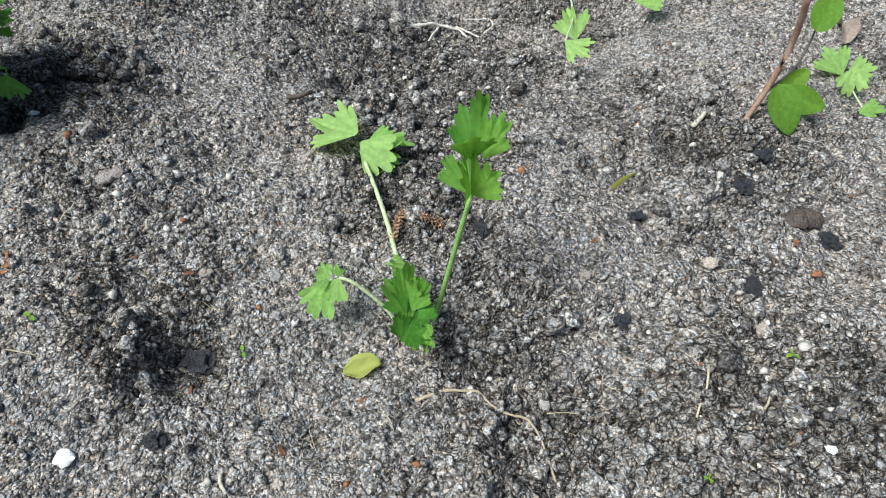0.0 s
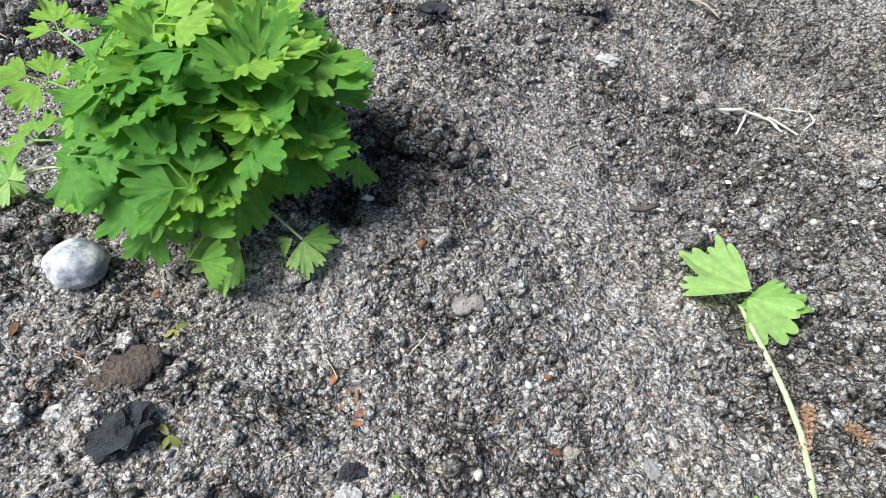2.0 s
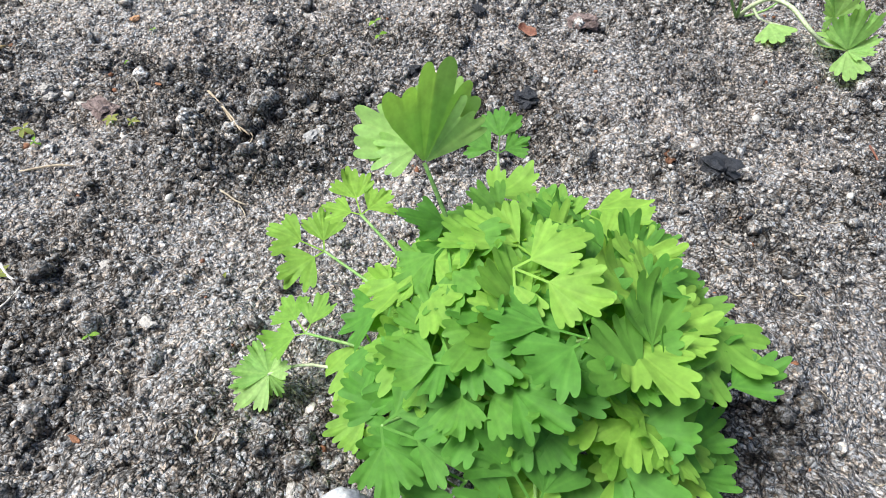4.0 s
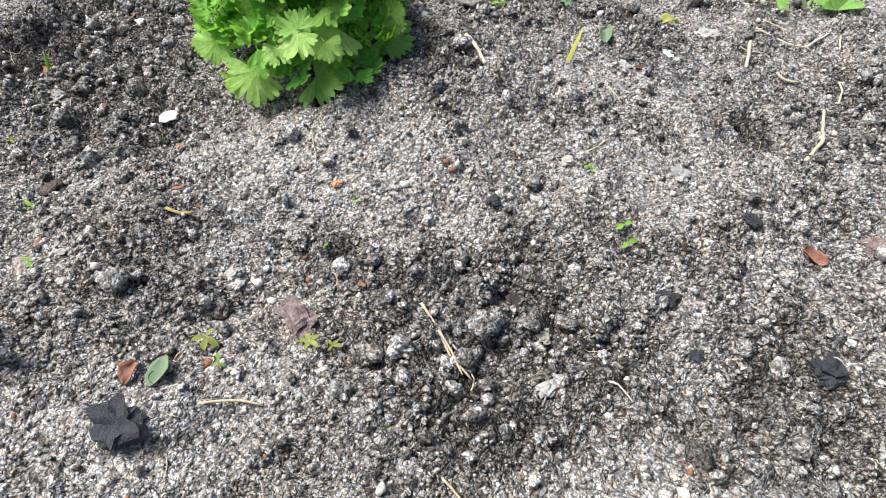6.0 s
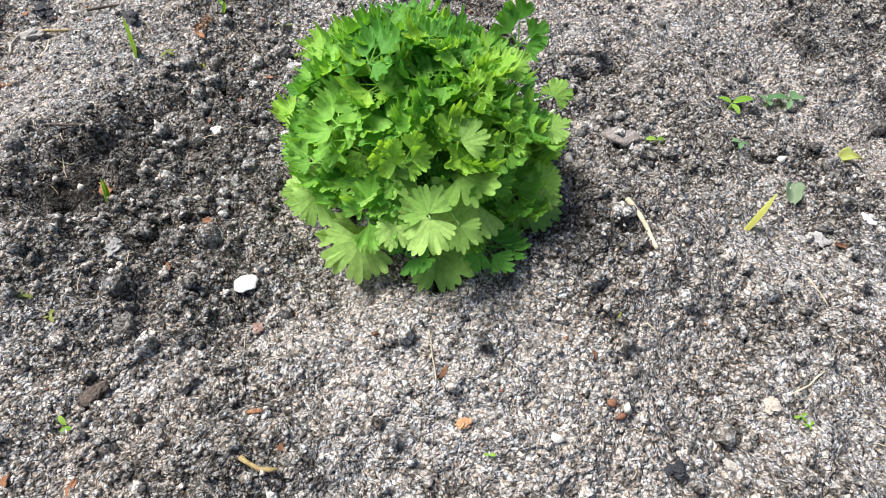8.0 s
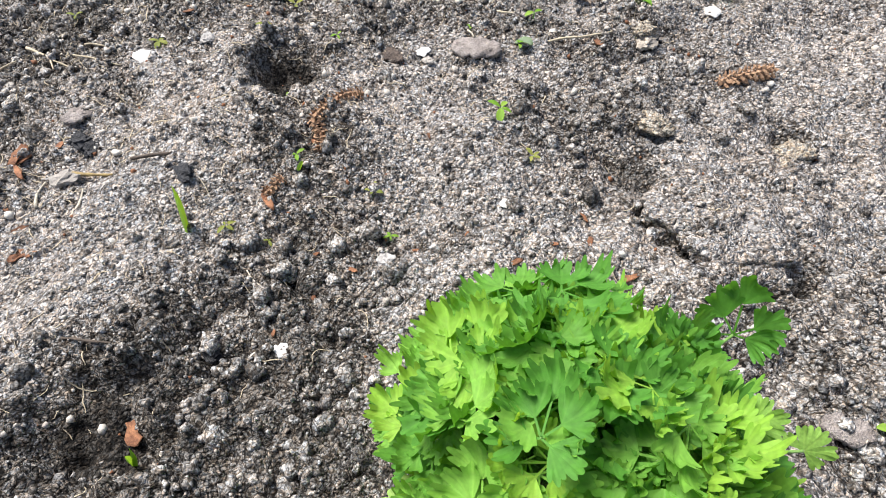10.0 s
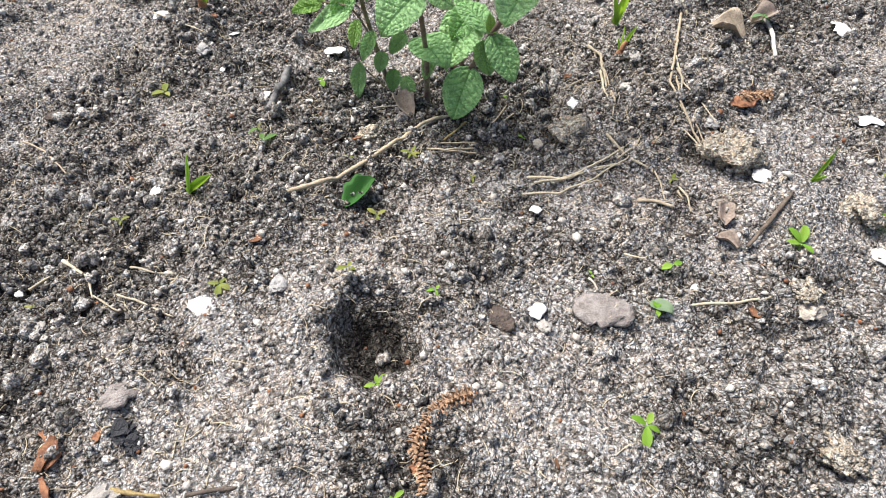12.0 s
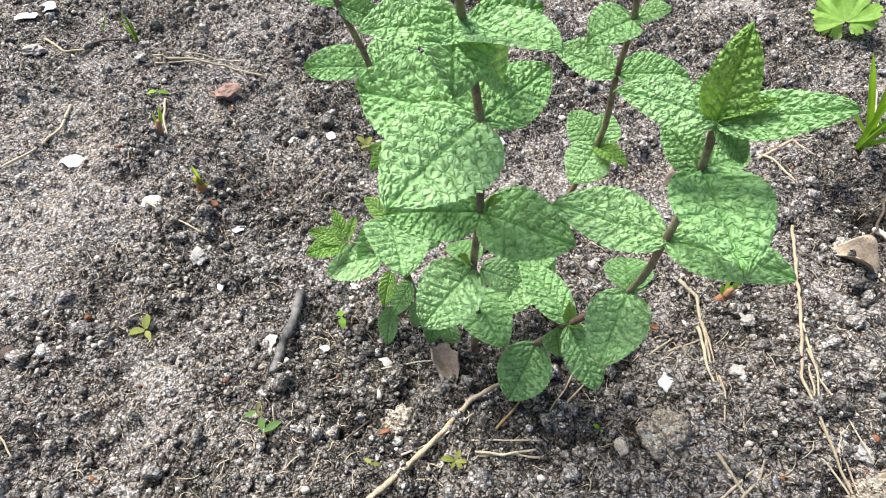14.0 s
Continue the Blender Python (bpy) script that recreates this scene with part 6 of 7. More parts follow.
pebble(-0.127, 0.697, 0.0164, 'pale')
pebble(-0.200, 0.713, 0.0246, 'grey')
clod(-1.754, 1.154, 0.0493, 'sand')
clod(-1.611, 1.239, 0.0578, 'sand')
clod(-1.485, 1.295, 0.0437, 'sand')
clod(-1.465, 1.160, 0.0300, 'sand')
clod(-1.365, 1.053, 0.0310, 'sand')
clod(-1.258, 1.143, 0.0398, 'sand')
clod(-0.260, 0.807, 0.0411, 'soil')
clod(-0.231, 0.832, 0.0389, 'soil')
clod(-0.696, 0.728, 0.0253, 'soil')
clod(-0.757, 0.620, 0.0281, 'soil')
clod(-0.780, 0.939, 0.0300, 'soil')
clod(-1.063, 0.715, 0.0204, 'soil')
clod(-0.994, 1.021, 0.0383, 'soil')
clod(-0.981, 1.014, 0.0255, 'soil')
clod(-0.902, 0.819, 0.0271, 'soil')
clod(-0.362, 0.462, 0.0251, 'soil')
clod(-0.375, 0.446, 0.0178, 'soil')
clod(-0.374, 0.477, 0.0137, 'soil')
clod(-0.995, 0.523, 0.0196, 'soil')
clod(-1.071, 0.705, 0.0167, 'soil')
clod(-0.738, 0.516, 0.0132, 'soil')
clod(-0.424, 0.208, 0.0167, 'soil')
clod(-1.905, 0.975, 0.0283, 'sand')
clod(-1.946, 0.993, 0.0226, 'soil')
clod(-1.939, 1.064, 0.0230, 'soil')
charcoal(0.035, 0.304, 0.0145, 320)
charcoal(0.263, 0.262, 0.0202, 104)
charcoal(0.146, 0.221, 0.0142, 93)
charcoal(-0.192, 0.113, 0.0140, 353)
charcoal(0.278, 0.366, 0.0204, 100)
charcoal(0.311, 0.410, 0.0192, 196)
charcoal(0.345, 0.315, 0.0209, 152)
charcoal(0.175, 0.330, 0.0131, 11)
charcoal(-0.184, 0.180, 0.0281, 184)
charcoal(-0.315, 0.192, 0.0142, 212)
charcoal(0.116, 0.428, 0.0114, 84)
charcoal(-0.440, 0.177, 0.0345, 74)
charcoal(-0.374, 0.142, 0.0135, 33)
charcoal(-0.404, 0.694, 0.0331, 169)
charcoal(-0.700, 0.789, 0.0174, 154)
charcoal(-0.544, 0.959, 0.0203, 308)
charcoal(-0.966, 0.335, 0.0347, 1)
charcoal(-0.599, 0.692, 0.0305, 305)
charcoal(-0.684, 0.645, 0.0131, 347)
charcoal(-0.724, 0.675, 0.0211, 173)
charcoal(-1.737, 0.620, 0.0266, 33)
charcoal(-1.446, 0.606, 0.0166, 158)
charcoal(-1.723, 0.622, 0.0213, 181)
charcoal(-1.598, 0.672, 0.0192, 156)
charcoal(-0.892, 0.664, 0.0149, 246)
charcoal(-0.824, 0.598, 0.0157, 94)
eggshell(-0.250, 0.100, 0.0191, 318)
eggshell(0.274, 0.125, 0.0118, 130)
eggshell(-0.374, 0.392, 0.0121, 183)
eggshell(-0.054, 0.592, 0.0110, 353)
eggshell(-0.138, 0.483, 0.0087, 333)
eggshell(0.379, 0.272, 0.0129, 271)
eggshell(-0.495, 0.243, 0.0080, 14)
eggshell(-1.220, 0.555, 0.0220, 238)
eggshell(-0.878, 1.021, 0.0176, 127)
eggshell(-1.979, 0.743, 0.0250, 332)
eggshell(-1.384, 0.865, 0.0140, 26)
eggshell(-1.410, 0.646, 0.0189, 80)
eggshell(-1.790, 0.717, 0.0296, 57)
eggshell(-2.111, 1.050, 0.0329, 240)
eggshell(-2.052, 0.914, 0.0190, 126)
eggshell(-1.976, 1.001, 0.0184, 194)
eggshell(-1.790, 1.196, 0.0248, 278)
eggshell(-1.554, 1.440, 0.0377, 52)
eggshell(-1.573, 1.238, 0.0243, 293)
eggshell(-1.682, 1.623, 0.0419, 127)
eggshell(-1.444, 1.268, 0.0220, 6)
eggshell(-1.605, 0.956, 0.0200, 110)
eggshell(-1.688, 1.031, 0.0134, 208)
eggshell(-1.864, 0.705, 0.0196, 143)
eggshell(-2.330, 1.076, 0.0189, 93)
eggshell(-2.018, 0.955, 0.0129, 81)
eggshell(-2.431, 0.825, 0.0342, 36)
eggshell(-2.215, 0.950, 0.0178, 71)
eggshell(-2.155, 0.902, 0.0195, 316)
eggshell(-2.083, 1.023, 0.0214, 227)
eggshell(-2.304, 0.881, 0.0249, 64)
eggshell(-2.796, 0.853, 0.0394, 67)
eggshell(-2.811, 0.889, 0.0349, 0)
eggshell(-2.298, 1.117, 0.0167, 2)
eggshell(-2.122, 1.605, 0.0209, 107)
eggshell(-2.172, 1.305, 0.0196, 160)
eggshell(-1.531, 1.084, 0.0109, 276)
eggshell(-1.952, 0.584, 0.0111, 347)

# ---- twigs, roots, catkins and flakes ----
root([(-0.014, 0.154), (0.009, 0.163), (0.032, 0.163), (0.047, 0.150), (0.070, 0.143), (0.079, 0.129), (0.084, 0.112), (0.088, 0.101)], 0.0015, 'tan')
root([(-0.065, 0.729), (-0.019, 0.747), (0.011, 0.744), (0.030, 0.719)], 0.0028, 'white')
root([(-0.019, 0.747), (-0.030, 0.711), (-0.042, 0.680)], 0.0018, 'white')
root([(0.006, 0.747), (0.041, 0.723), (0.060, 0.752), (0.054, 0.767), (0.016, 0.767)], 0.0015, 'white')
twig([(-0.146, 0.096), (-0.145, 0.090), (-0.139, 0.083)], 0.0017, 'pale')
twig([(0.201, 0.181), (0.196, 0.164), (0.184, 0.141)], 0.0010, 'straw')
twig([(0.244, 0.174), (0.235, 0.152), (0.218, 0.133)], 0.0011, 'straw')
twig([(0.083, 0.147), (0.098, 0.148), (0.112, 0.147)], 0.0005, 'straw')
twig([(-0.309, 0.164), (-0.293, 0.162), (-0.274, 0.159)], 0.0007, 'straw')
twig([(0.257, 0.463), (0.268, 0.475), (0.275, 0.484)], 0.0029, 'pale')
twig([(-0.259, 0.794), (-0.235, 0.808), (-0.216, 0.806)], 0.0039, 'dark')
twig([(-0.262, 0.852), (-0.254, 0.838), (-0.246, 0.815)], 0.0012, 'red')
twig([(-0.123, 0.911), (-0.091, 0.908), (-0.062, 0.890)], 0.0016, 'tan')
twig([(-0.167, 0.471), (-0.156, 0.471), (-0.142, 0.480)], 0.0028, 'dark')
root([(-0.876, 0.541), (-0.841, 0.527), (-0.814, 0.513)], 0.0014, 'tan')
twig([(-0.781, 0.444), (-0.761, 0.441), (-0.749, 0.441)], 0.0010, 'straw')
root([(-0.856, 0.534), (-0.827, 0.518), (-0.807, 0.515)], 0.0014, 'tan')
root([(-0.861, 0.302), (-0.850, 0.298), (-0.832, 0.297), (-0.830, 0.282), (-0.830, 0.274)], 0.0012, 'white')
twig([(-1.039, 0.819), (-1.015, 0.807), (-0.993, 0.790)], 0.0023, 'straw')
root([(-0.944, 0.378), (-0.933, 0.389), (-0.921, 0.398), (-0.907, 0.405)], 0.0013, 'tan')
twig([(-0.685, 0.934), (-0.680, 0.977), (-0.694, 1.050)], 0.0023, 'straw')
twig([(-0.762, 1.092), (-0.749, 1.084), (-0.733, 1.090)], 0.0019, 'straw')
twig([(-0.813, 1.146), (-0.805, 1.114), (-0.793, 1.059)], 0.0025, 'straw')
twig([(-1.103, 0.894), (-1.091, 0.900), (-1.079, 0.915)], 0.0034, 'tan')
twig([(-0.894, 0.887), (-0.880, 0.879), (-0.870, 0.871)], 0.0009, 'straw')
twig([(-1.096, 0.471), (-1.081, 0.475), (-1.073, 0.483)], 0.0018, 'ochre')
root([(-0.841, 0.532), (-0.821, 0.525), (-0.807, 0.518), (-0.803, 0.509)], 0.0010, 'tan')
twig([(-0.727, 0.580), (-0.720, 0.583), (-0.705, 0.577)], 0.0010, 'pale')
twig([(-0.696, 1.127), (-0.688, 1.111), (-0.683, 1.074)], 0.0013, 'straw')
twig([(-0.860, 0.770), (-0.854, 0.785), (-0.850, 0.803)], 0.0008, 'straw')
twig([(-1.079, 0.622), (-1.062, 0.609), (-1.046, 0.596)], 0.0007, 'straw')
twig([(-1.515, 0.526), (-1.492, 0.547), (-1.474, 0.563)], 0.0011, 'dark')
twig([(-1.522, 1.066), (-1.501, 1.091), (-1.482, 1.124)], 0.0014, 'straw')
twig([(-1.866, 0.844), (-1.860, 0.885), (-1.864, 0.930), (-1.871, 0.982), (-1.886, 1.036), (-1.886, 1.086)], 0.0028, 'tan')
twig([(-2.092, 0.968), (-2.049, 0.934), (-2.014, 0.901)], 0.0052, 'char')
twig([(-1.735, 1.065), (-1.709, 1.088), (-1.694, 1.127), (-1.680, 1.152)], 0.0015, 'straw')
twig([(-1.705, 1.085), (-1.697, 1.110), (-1.685, 1.148)], 0.0011, 'straw')
twig([(-1.721, 1.171), (-1.683, 1.160), (-1.656, 1.163)], 0.0016, 'straw')
twig([(-1.685, 1.148), (-1.687, 1.180), (-1.694, 1.197)], 0.0012, 'straw')
twig([(-1.539, 1.238), (-1.532, 1.190), (-1.528, 1.153)], 0.0025, 'bark')
root([(-1.838, 1.459), (-1.720, 1.268), (-1.677, 1.241), (-1.628, 1.215)], 0.0020, 'tan')
root([(-1.690, 1.247), (-1.654, 1.236), (-1.616, 1.212)], 0.0010, 'tan')
twig([(-1.760, 1.529), (-1.730, 1.504), (-1.693, 1.463)], 0.0031, 'white')
root([(-1.956, 0.632), (-1.917, 0.646), (-1.904, 0.643), (-1.890, 0.641)], 0.0018, 'straw')
root([(-1.947, 0.593), (-1.949, 0.605), (-1.955, 0.624)], 0.0015, 'straw')
twig([(-1.875, 0.645), (-1.847, 0.656), (-1.838, 0.665)], 0.0010, 'straw')
twig([(-1.892, 0.684), (-1.869, 0.700), (-1.852, 0.718)], 0.0012, 'straw')
twig([(-1.825, 1.084), (-1.835, 1.116), (-1.839, 1.143)], 0.0011, 'tan')
twig([(-1.842, 1.012), (-1.827, 1.036), (-1.809, 1.057)], 0.0013, 'tan')
root([(-1.861, 1.292), (-1.836, 1.289), (-1.771, 1.228)], 0.0021, 'straw')
twig([(-1.631, 1.117), (-1.621, 1.129), (-1.603, 1.138)], 0.0022, 'tan')
twig([(-1.649, 1.166), (-1.634, 1.157), (-1.613, 1.139)], 0.0009, 'tan')
twig([(-1.622, 1.176), (-1.608, 1.171), (-1.592, 1.157)], 0.0011, 'straw')
twig([(-1.851, 1.006), (-1.829, 1.029), (-1.816, 1.058)], 0.0013, 'straw')
twig([(-1.880, 0.958), (-1.872, 0.991), (-1.874, 1.032)], 0.0010, 'pale')
twig([(-1.596, 1.059), (-1.582, 1.068), (-1.574, 1.091)], 0.0010, 'straw')
twig([(-1.601, 1.018), (-1.593, 1.018), (-1.586, 1.014)], 0.0012, 'pale')
root([(-1.812, 1.262), (-1.777, 1.228), (-1.754, 1.216)], 0.0019, 'straw')
twig([(-1.630, 1.181), (-1.618, 1.171), (-1.610, 1.168)], 0.0012, 'straw')
twig([(-2.307, 0.874), (-2.261, 0.893), (-2.222, 0.912)], 0.0012, 'straw')
root([(-2.466, 0.960), (-2.426, 0.943), (-2.396, 0.937)], 0.0018, 'straw')
root([(-2.535, 0.978), (-2.517, 1.013), (-2.491, 1.054), (-2.440, 1.091)], 0.0023, 'straw')
root([(-2.526, 0.852), (-2.484, 0.829), (-2.462, 0.784), (-2.456, 0.750)], 0.0022, 'straw')
twig([(-2.653, 0.911), (-2.649, 0.934), (-2.632, 0.963)], 0.0021, 'dark')
twig([(-2.710, 0.863), (-2.658, 0.878), (-2.642, 0.910)], 0.0021, 'tan')
root([(-1.810, 1.621), (-1.793, 1.592), (-1.781, 1.547), (-1.781, 1.490)], 0.0018, 'dark')
twig([(-1.785, 1.560), (-1.762, 1.552), (-1.736, 1.540)], 0.0033, 'white')
twig([(-1.931, 1.525), (-1.927, 1.592), (-1.893, 1.591)], 0.0020, 'tan')
twig([(-1.939, 1.821), (-1.899, 1.738), (-1.872, 1.699)], 0.0021, 'straw')
twig([(-1.858, 1.149), (-1.846, 1.123), (-1.836, 1.087)], 0.0009, 'tan')
twig([(-1.765, 1.225), (-1.751, 1.216), (-1.733, 1.192)], 0.0010, 'tan')
twig([(-1.723, 1.284), (-1.709, 1.270), (-1.698, 1.255)], 0.0011, 'tan')
twig([(-1.970, 0.981), (-1.952, 1.023), (-1.928, 1.070)], 0.0010, 'pale')
twig([(-1.855, 1.016), (-1.839, 1.039), (-1.819, 1.068)], 0.0009, 'straw')
twig([(-1.811, 1.220), (-1.807, 1.238), (-1.801, 1.259)], 0.0010, 'tan')
twig([(-1.686, 1.231), (-1.664, 1.227), (-1.637, 1.219)], 0.0011, 'straw')
twig([(-1.722, 1.170), (-1.704, 1.179), (-1.695, 1.196)], 0.0010, 'straw')
twig([(-1.724, 1.065), (-1.702, 1.097), (-1.695, 1.143), (-1.694, 1.181)], 0.0014, 'straw')
twig([(-2.198, 0.645), (-2.149, 0.664), (-2.091, 0.673)], 0.0012, 'tan')
root([(-1.671, 0.555), (-1.687, 0.562), (-1.697, 0.573)], 0.0015, 'pale')
root([(-1.641, 0.574), (-1.651, 0.586), (-1.668, 0.596)], 0.0013, 'pale')
twig([(-1.642, 0.643), (-1.634, 0.659), (-1.624, 0.675)], 0.0019, 'dark')
twig([(-1.694, 0.596), (-1.678, 0.611), (-1.666, 0.624)], 0.0021, 'ochre')
twig([(-1.486, 0.664), (-1.474, 0.663), (-1.462, 0.665)], 0.0006, 'pale')
twig([(-1.854, 0.664), (-1.830, 0.679), (-1.798, 0.695)], 0.0011, 'straw')
catkin([(-1.575, 0.854), (-1.580, 0.839), (-1.579, 0.818), (-1.568, 0.792), (-1.552, 0.789), (-1.536, 0.779)], 0.0044)
catkin([(-1.539, 0.737), (-1.538, 0.725), (-1.531, 0.714)], 0.0037)
catkin([(-1.361, 1.157), (-1.349, 1.192), (-1.337, 1.222)], 0.0056)
catkin([(-1.654, 1.311), (-1.647, 1.338), (-1.636, 1.347)], 0.0043)
catkin([(-0.042, 0.287), (-0.039, 0.307), (-0.034, 0.321)], 0.0030)
catkin([(-0.019, 0.309), (-0.006, 0.311), (0.002, 0.306)], 0.0028)
bark_flake(-0.182, 0.154, 0.0069, 90)
bark_flake(-0.054, 0.154, 0.0073, 29)
bark_flake(-0.108, 0.114, 0.0092, 131)
bark_flake(0.073, 0.107, 0.0086, 11)
bark_flake(-0.200, 0.243, 0.0082, 183)
bark_flake(0.132, 0.295, 0.0102, 206)
bark_flake(0.322, 0.277, 0.0115, 9)
bark_flake(-0.329, 0.237, 0.0099, 281)
bark_flake(-0.321, 0.228, 0.0097, 214)
bark_flake(-0.322, 0.221, 0.0081, 187)
bark_flake(-0.336, 0.242, 0.0080, 192)
bark_flake(-0.336, 0.229, 0.0055, 231)
bark_flake(-0.240, 0.249, 0.0060, 23)
bark_flake(-0.548, 0.219, 0.0102, 92)
bark_flake(-0.480, 0.267, 0.0067, 319)
bark_flake(-0.449, 0.679, 0.0173, 100)
bark_flake(-0.346, 0.243, 0.0072, 60)
bark_flake(-0.701, 0.234, 0.0092, 176)
bark_flake(-0.916, 0.524, 0.0088, 262)
bark_flake(-1.048, 0.607, 0.0139, 268)
bark_flake(-1.164, 0.386, 0.0125, 128)
bark_flake(-0.977, 0.415, 0.0092, 236)
bark_flake(-0.934, 0.776, 0.0069, 55)
bark_flake(-0.977, 0.686, 0.0080, 301)
bark_flake(-0.924, 0.524, 0.0071, 188)
bark_flake(-1.196, 0.361, 0.0134, 151)
bark_flake(-1.301, 0.572, 0.0133, 221)
bark_flake(-1.302, 0.562, 0.0124, 46)
bark_flake(-1.333, 0.559, 0.0109, 106)
bark_flake(-1.089, 0.493, 0.0099, 174)
bark_flake(-0.885, 0.948, 0.0127, 185)
bark_flake(-1.558, 0.783, 0.0253, 75)
bark_flake(-1.525, 0.712, 0.0216, 174)
bark_flake(-1.752, 0.566, 0.0289, 141)
bark_flake(-1.721, 0.559, 0.0229, 359)
bark_flake(-1.636, 0.525, 0.0211, 279)
bark_flake(-1.121, 0.496, 0.0115, 47)
bark_flake(-1.269, 0.519, 0.0092, 159)
bark_flake(-1.779, 0.568, 0.0233, 40)
bark_flake(-1.665, 0.535, 0.0154, 76)
bark_flake(-1.429, 0.531, 0.0211, 352)
bark_flake(-1.337, 0.914, 0.0150, 158)
bark_flake(-1.268, 0.888, 0.0183, 247)
bark_flake(-1.464, 0.716, 0.0100, 82)
bark_flake(-1.411, 0.784, 0.0084, 24)
bark_flake(-1.329, 0.867, 0.0071, 41)
bark_flake(-1.427, 0.652, 0.0089, 307)
bark_flake(-1.627, 0.533, 0.0096, 273)
bark_flake(-1.429, 0.731, 0.0090, 207)
bark_flake(-1.742, 0.601, 0.0155, 121)
bark_flake(-1.312, 0.892, 0.0104, 128)
bark_flake(-1.336, 0.829, 0.0113, 74)
bark_flake(-1.826, 0.793, 0.0135, 28)
bark_flake(-1.496, 0.872, 0.0081, 326)
bark_flake(-1.694, 0.533, 0.0131, 16)
bark_flake(-1.819, 0.790, 0.0121, 252)
bark_flake(-1.482, 1.102, 0.0143, 171)
bark_flake(-1.743, 0.568, 0.0152, 288)
bark_flake(-1.681, 1.012, 0.0093, 67)
bark_flake(-1.810, 0.857, 0.0087, 54)
bark_flake(-1.700, 1.022, 0.0097, 86)
bark_flake(-1.838, 1.236, 0.0136, 222)
bark_flake(-2.262, 0.941, 0.0189, 190)
bark_flake(-1.904, 0.956, 0.0112, 76)
bark_flake(-2.412, 1.029, 0.0237, 150)
bark_flake(-1.649, 1.313, 0.0369, 72)

# ---- shoots and seedlings ----
shoot(-1.548, 0.643, (-0.011, 0.008, 0.042), 1, 'green')
shoot(-1.406, 0.521, (0.015, 0.004, 0.044), 2, 'green')
shoot(-0.958, 0.905, (0.003, 0.014, 0.040), 1, 'yellow')
shoot(-1.946, 0.768, (0.023, 0.007, 0.069), 2, 'green')
shoot(-1.871, 1.354, (0.023, -0.014, 0.078), 3, 'green')
shoot(-1.538, 1.277, (0.008, -0.017, 0.053), 4, 'green')
shoot(-2.289, 0.939, (0.016, -0.008, 0.051), 3, 'bulb')
shoot(-1.820, 1.304, (0.008, 0.012, 0.042), 3, 'bulb')
shoot(-1.868, 1.645, (0.003, -0.043, 0.129), 4, 'green')
shoot(-1.537, 0.751, (0.006, 0.005, 0.016), 1, 'green')
shoot(-1.868, 1.665, (-0.013, -0.050, 0.139), 4, 'green')
shoot(-2.631, 0.973, (-0.017, -0.001, 0.048), 3, 'green')
shoot(-2.404, 0.928, (0.010, 0.015, 0.046), 2, 'bulb')
shoot(-2.708, 0.941, (0.002, 0.015, 0.027), 4, 'green')
shoot(-2.671, 1.089, (-0.008, 0.007, 0.028), 3, 'green')
shoot(-0.980, 0.719, (-0.001, 0.002, 0.008), 1, 'yellow')
shoot(0.162, 0.368, (0.009, -0.009, 0.036), 1, 'yellow')
seedling(-0.354, 0.161, 0.0202, 2, 'blue')
seedling(-0.450, 0.244, 0.0158, 3, 'yellow')
seedling(-0.418, 0.182, 0.0184, 3, 'yellow')
seedling(-0.150, 0.186, 0.0089, 2, 'green')
seedling(-0.283, 0.184, 0.0126, 2, 'green')
seedling(0.270, 0.195, 0.0125, 3, 'green')
seedling(0.188, 0.103, 0.0107, 3, 'green')
seedling(-1.030, 1.141, 0.0428, 3, 'blue')
seedling(-1.014, 1.169, 0.0445, 4, 'blue')
seedling(-1.051, 1.067, 0.0496, 3, 'green')
seedling(-1.010, 0.991, 0.0245, 3, 'blue')
seedling(-1.071, 0.933, 0.0251, 2, 'green')
seedling(-0.786, 0.709, 0.0197, 2, 'green')
seedling(-0.955, 0.407, 0.0132, 3, 'green')
seedling(-0.987, 0.585, 0.0117, 2, 'green')
seedling(-0.848, 0.759, 0.0158, 3, 'green')
seedling(-1.137, 0.370, 0.0143, 3, 'green')
seedling(-0.914, 0.459, 0.0217, 5, 'yellow')
seedling(-0.901, 0.468, 0.0156, 4, 'yellow')
seedling(-0.974, 0.532, 0.0084, 2, 'green')
seedling(-0.775, 0.699, 0.0205, 2, 'green')
seedling(-1.286, 0.434, 0.0141, 3, 'yellow')
seedling(-1.311, 0.429, 0.0134, 3, 'yellow')
seedling(-0.841, 0.756, 0.0126, 3, 'green')
seedling(-1.203, 0.403, 0.0152, 3, 'green')
seedling(-1.557, 1.078, 0.0246, 2, 'green')
seedling(-1.499, 1.202, 0.0344, 5, 'green')
seedling(-1.454, 1.308, 0.0438, 5, 'green')
seedling(-1.473, 0.945, 0.0323, 4, 'green')
seedling(-1.537, 1.037, 0.0210, 2, 'green')
seedling(-1.410, 0.925, 0.0203, 4, 'yellow')
seedling(-1.435, 0.776, 0.0155, 4, 'green')
seedling(-1.504, 0.695, 0.0143, 3, 'yellow')
seedling(-1.530, 0.672, 0.0166, 4, 'yellow')
seedling(-1.478, 0.791, 0.0178, 4, 'yellow')
seedling(-1.549, 0.759, 0.0168, 3, 'green')
seedling(-1.635, 0.801, 0.0214, 4, 'green')
seedling(-2.135, 0.818, 0.0359, 3, 'yellow')
seedling(-1.965, 0.869, 0.0289, 3, 'red')
seedling(-1.738, 0.842, 0.0194, 4, 'yellow')
seedling(-1.799, 0.742, 0.0254, 5, 'yellow')
seedling(-1.923, 0.590, 0.0191, 3, 'yellow')
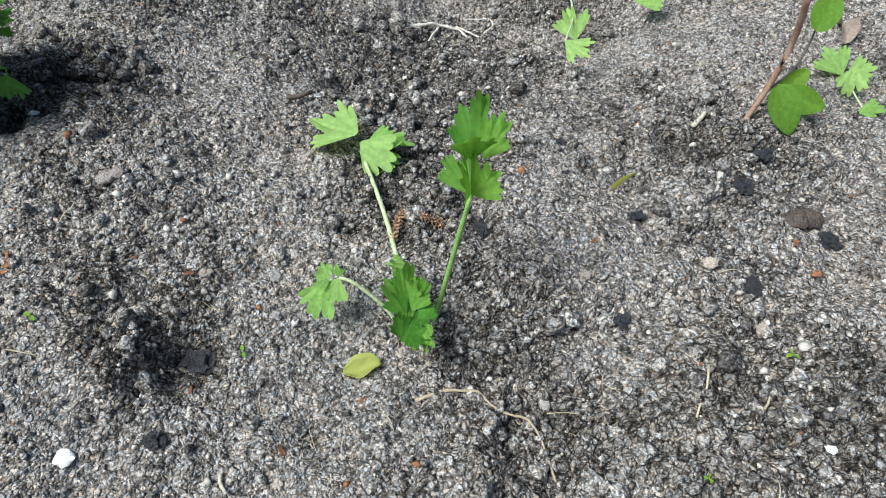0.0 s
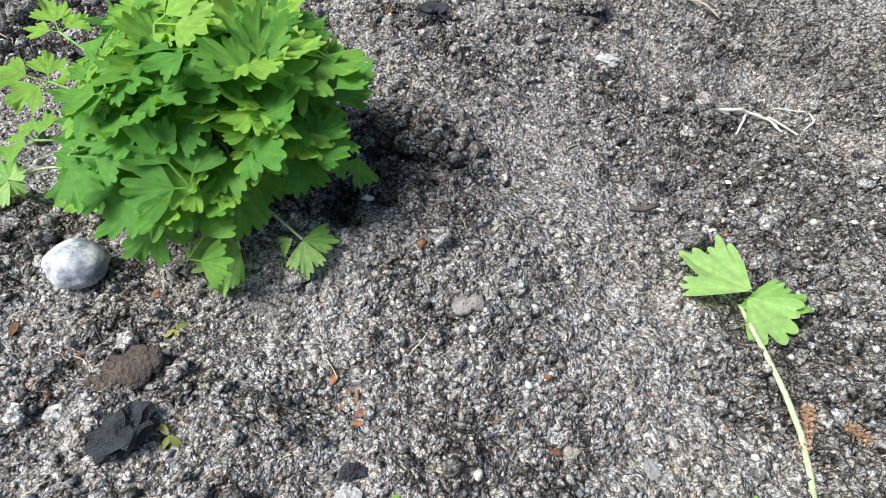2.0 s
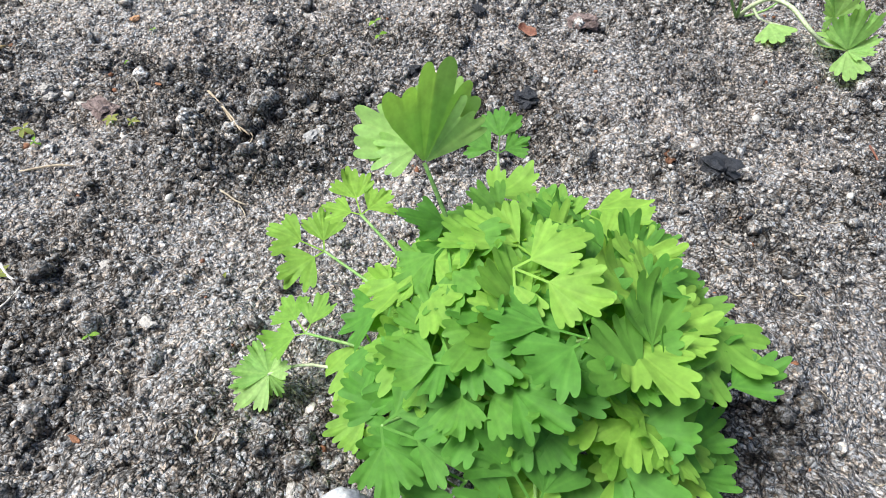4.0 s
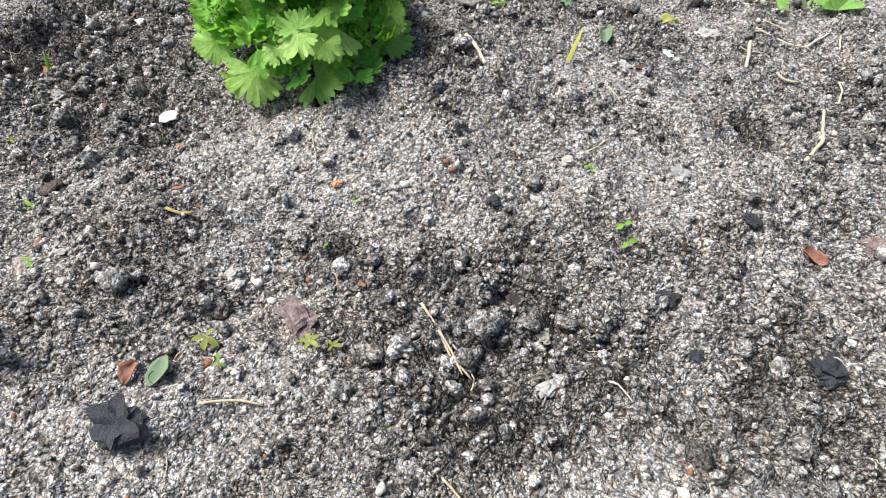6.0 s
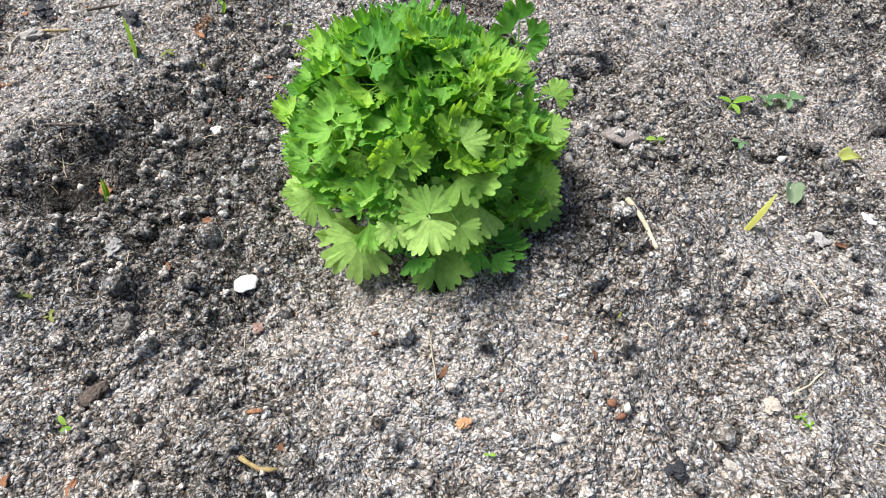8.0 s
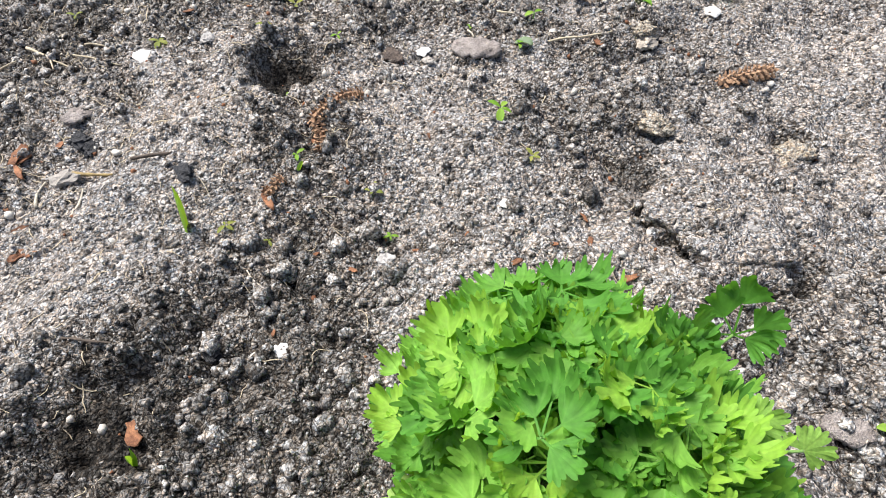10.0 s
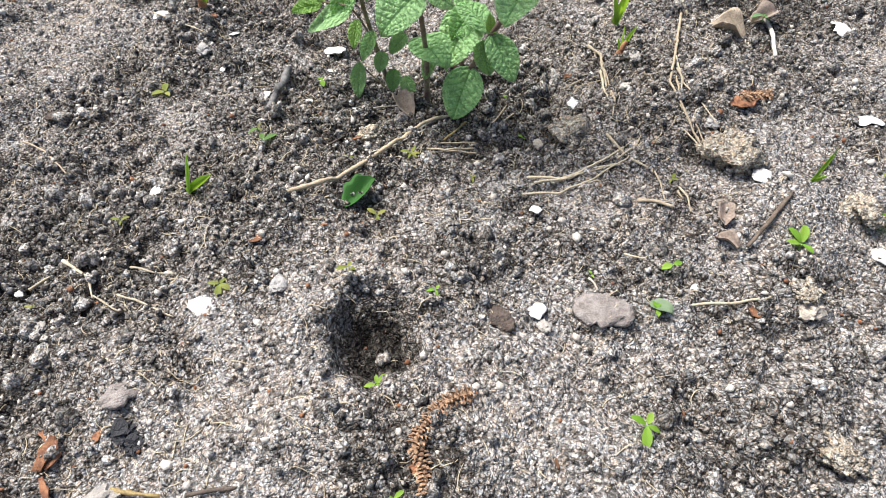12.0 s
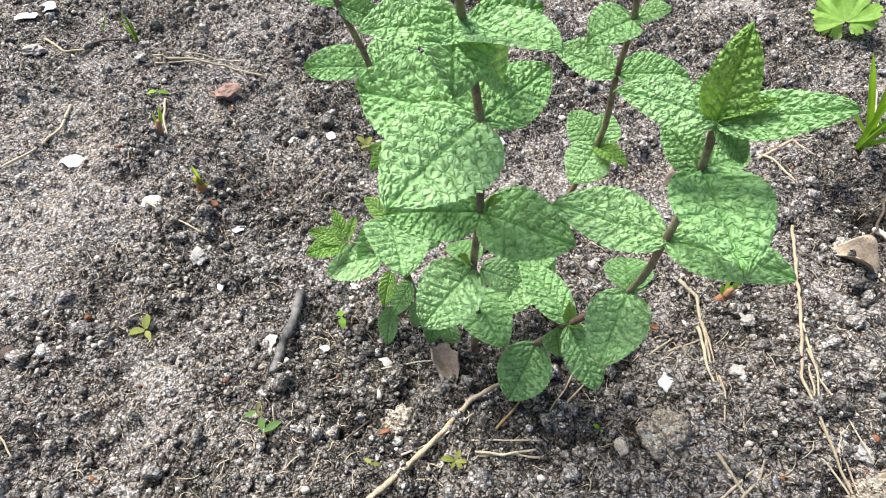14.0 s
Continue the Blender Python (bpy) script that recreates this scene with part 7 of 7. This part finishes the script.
seedling(-1.601, 1.022, 0.0137, 2, 'green')
seedling(-1.862, 1.151, 0.0208, 1, 'green')
seedling(-1.494, 1.369, 0.0228, 2, 'yellow')
seedling(-1.798, 0.912, 0.0217, 3, 'yellow')
seedling(-1.779, 1.026, 0.0144, 3, 'yellow')
seedling(-1.956, 0.698, 0.0176, 3, 'yellow')
seedling(-1.670, 0.890, 0.0144, 3, 'green')
seedling(-1.848, 0.993, 0.0239, 5, 'yellow')
seedling(-1.633, 1.177, 0.0168, 3, 'yellow')
seedling(-1.984, 0.873, 0.0230, 3, 'red')
seedling(-2.478, 0.955, 0.0361, 2, 'green')
seedling(-2.035, 0.986, 0.0242, 2, 'green')
seedling(-1.747, 1.507, 0.0334, 3, 'blue')
seedling(-2.268, 1.154, 0.0348, 4, 'yellow')
seedling(-1.798, 1.120, 0.0127, 2, 'green')
seedling(-1.888, 0.933, 0.0161, 3, 'yellow')
seedling(-0.711, 0.370, 0.0106, 1, 'yellow')
seedling(-0.978, 0.415, 0.0254, 4, 'yellow')
seedling(-0.748, 0.288, 0.0142, 3, 'green')
seedling(-0.740, 0.251, 0.0140, 2, 'green')
seedling(-0.854, 0.295, 0.0177, 3, 'yellow')
seedling(-0.242, 0.185, 0.0125, 3, 'yellow')

root([(-0.820, 1.191), (-0.793, 1.187), (-0.770, 1.184), (-0.732, 1.198)], 0.0016, 'straw')
root([(-0.752, 1.194), (-0.737, 1.238), (-0.724, 1.241), (-0.715, 1.208)], 0.0018, 'pale')
twig([(-0.822, 1.228), (-0.798, 1.224), (-0.778, 1.220)], 0.0012, 'straw')
twig([(-0.764, 1.071), (-0.747, 1.068), (-0.732, 1.062)], 0.0012, 'straw')
root([(-0.825, 1.134), (-0.809, 1.128), (-0.791, 1.136)], 0.0011, 'tan')
twig([(-1.853, 1.043), (-1.857, 1.063), (-1.863, 1.086)], 0.0016, 'ochre')
twig([(-1.734, 1.300), (-1.714, 1.283), (-1.698, 1.260)], 0.0011, 'straw')
twig([(-1.931, 1.534), (-1.904, 1.527), (-1.872, 1.516)], 0.0014, 'straw')
twig([(-2.545, 0.977), (-2.525, 1.030), (-2.492, 1.086)], 0.0013, 'straw')
twig([(-2.531, 0.973), (-2.504, 1.030)], 0.0012, 'straw')
twig([(-1.774, 1.484), (-1.733, 1.474)], 0.0028, 'pale')
root([(-1.820, 1.205), (-1.819, 1.237), (-1.811, 1.260)], 0.001, 'straw')
root([(-1.722, 1.047), (-1.695, 1.074), (-1.684, 1.111), (-1.679, 1.156), (-1.686, 1.187)], 0.0014, 'straw')
root([(-1.752, 1.323), (-1.711, 1.282), (-1.672, 1.267), (-1.643, 1.251)], 0.0012, 'straw')
root([(-1.816, 1.271), (-1.778, 1.238), (-1.757, 1.219)], 0.0011, 'tan')
twig([(-1.920, 0.920), (-1.923, 0.951)], 0.0012, 'dark')
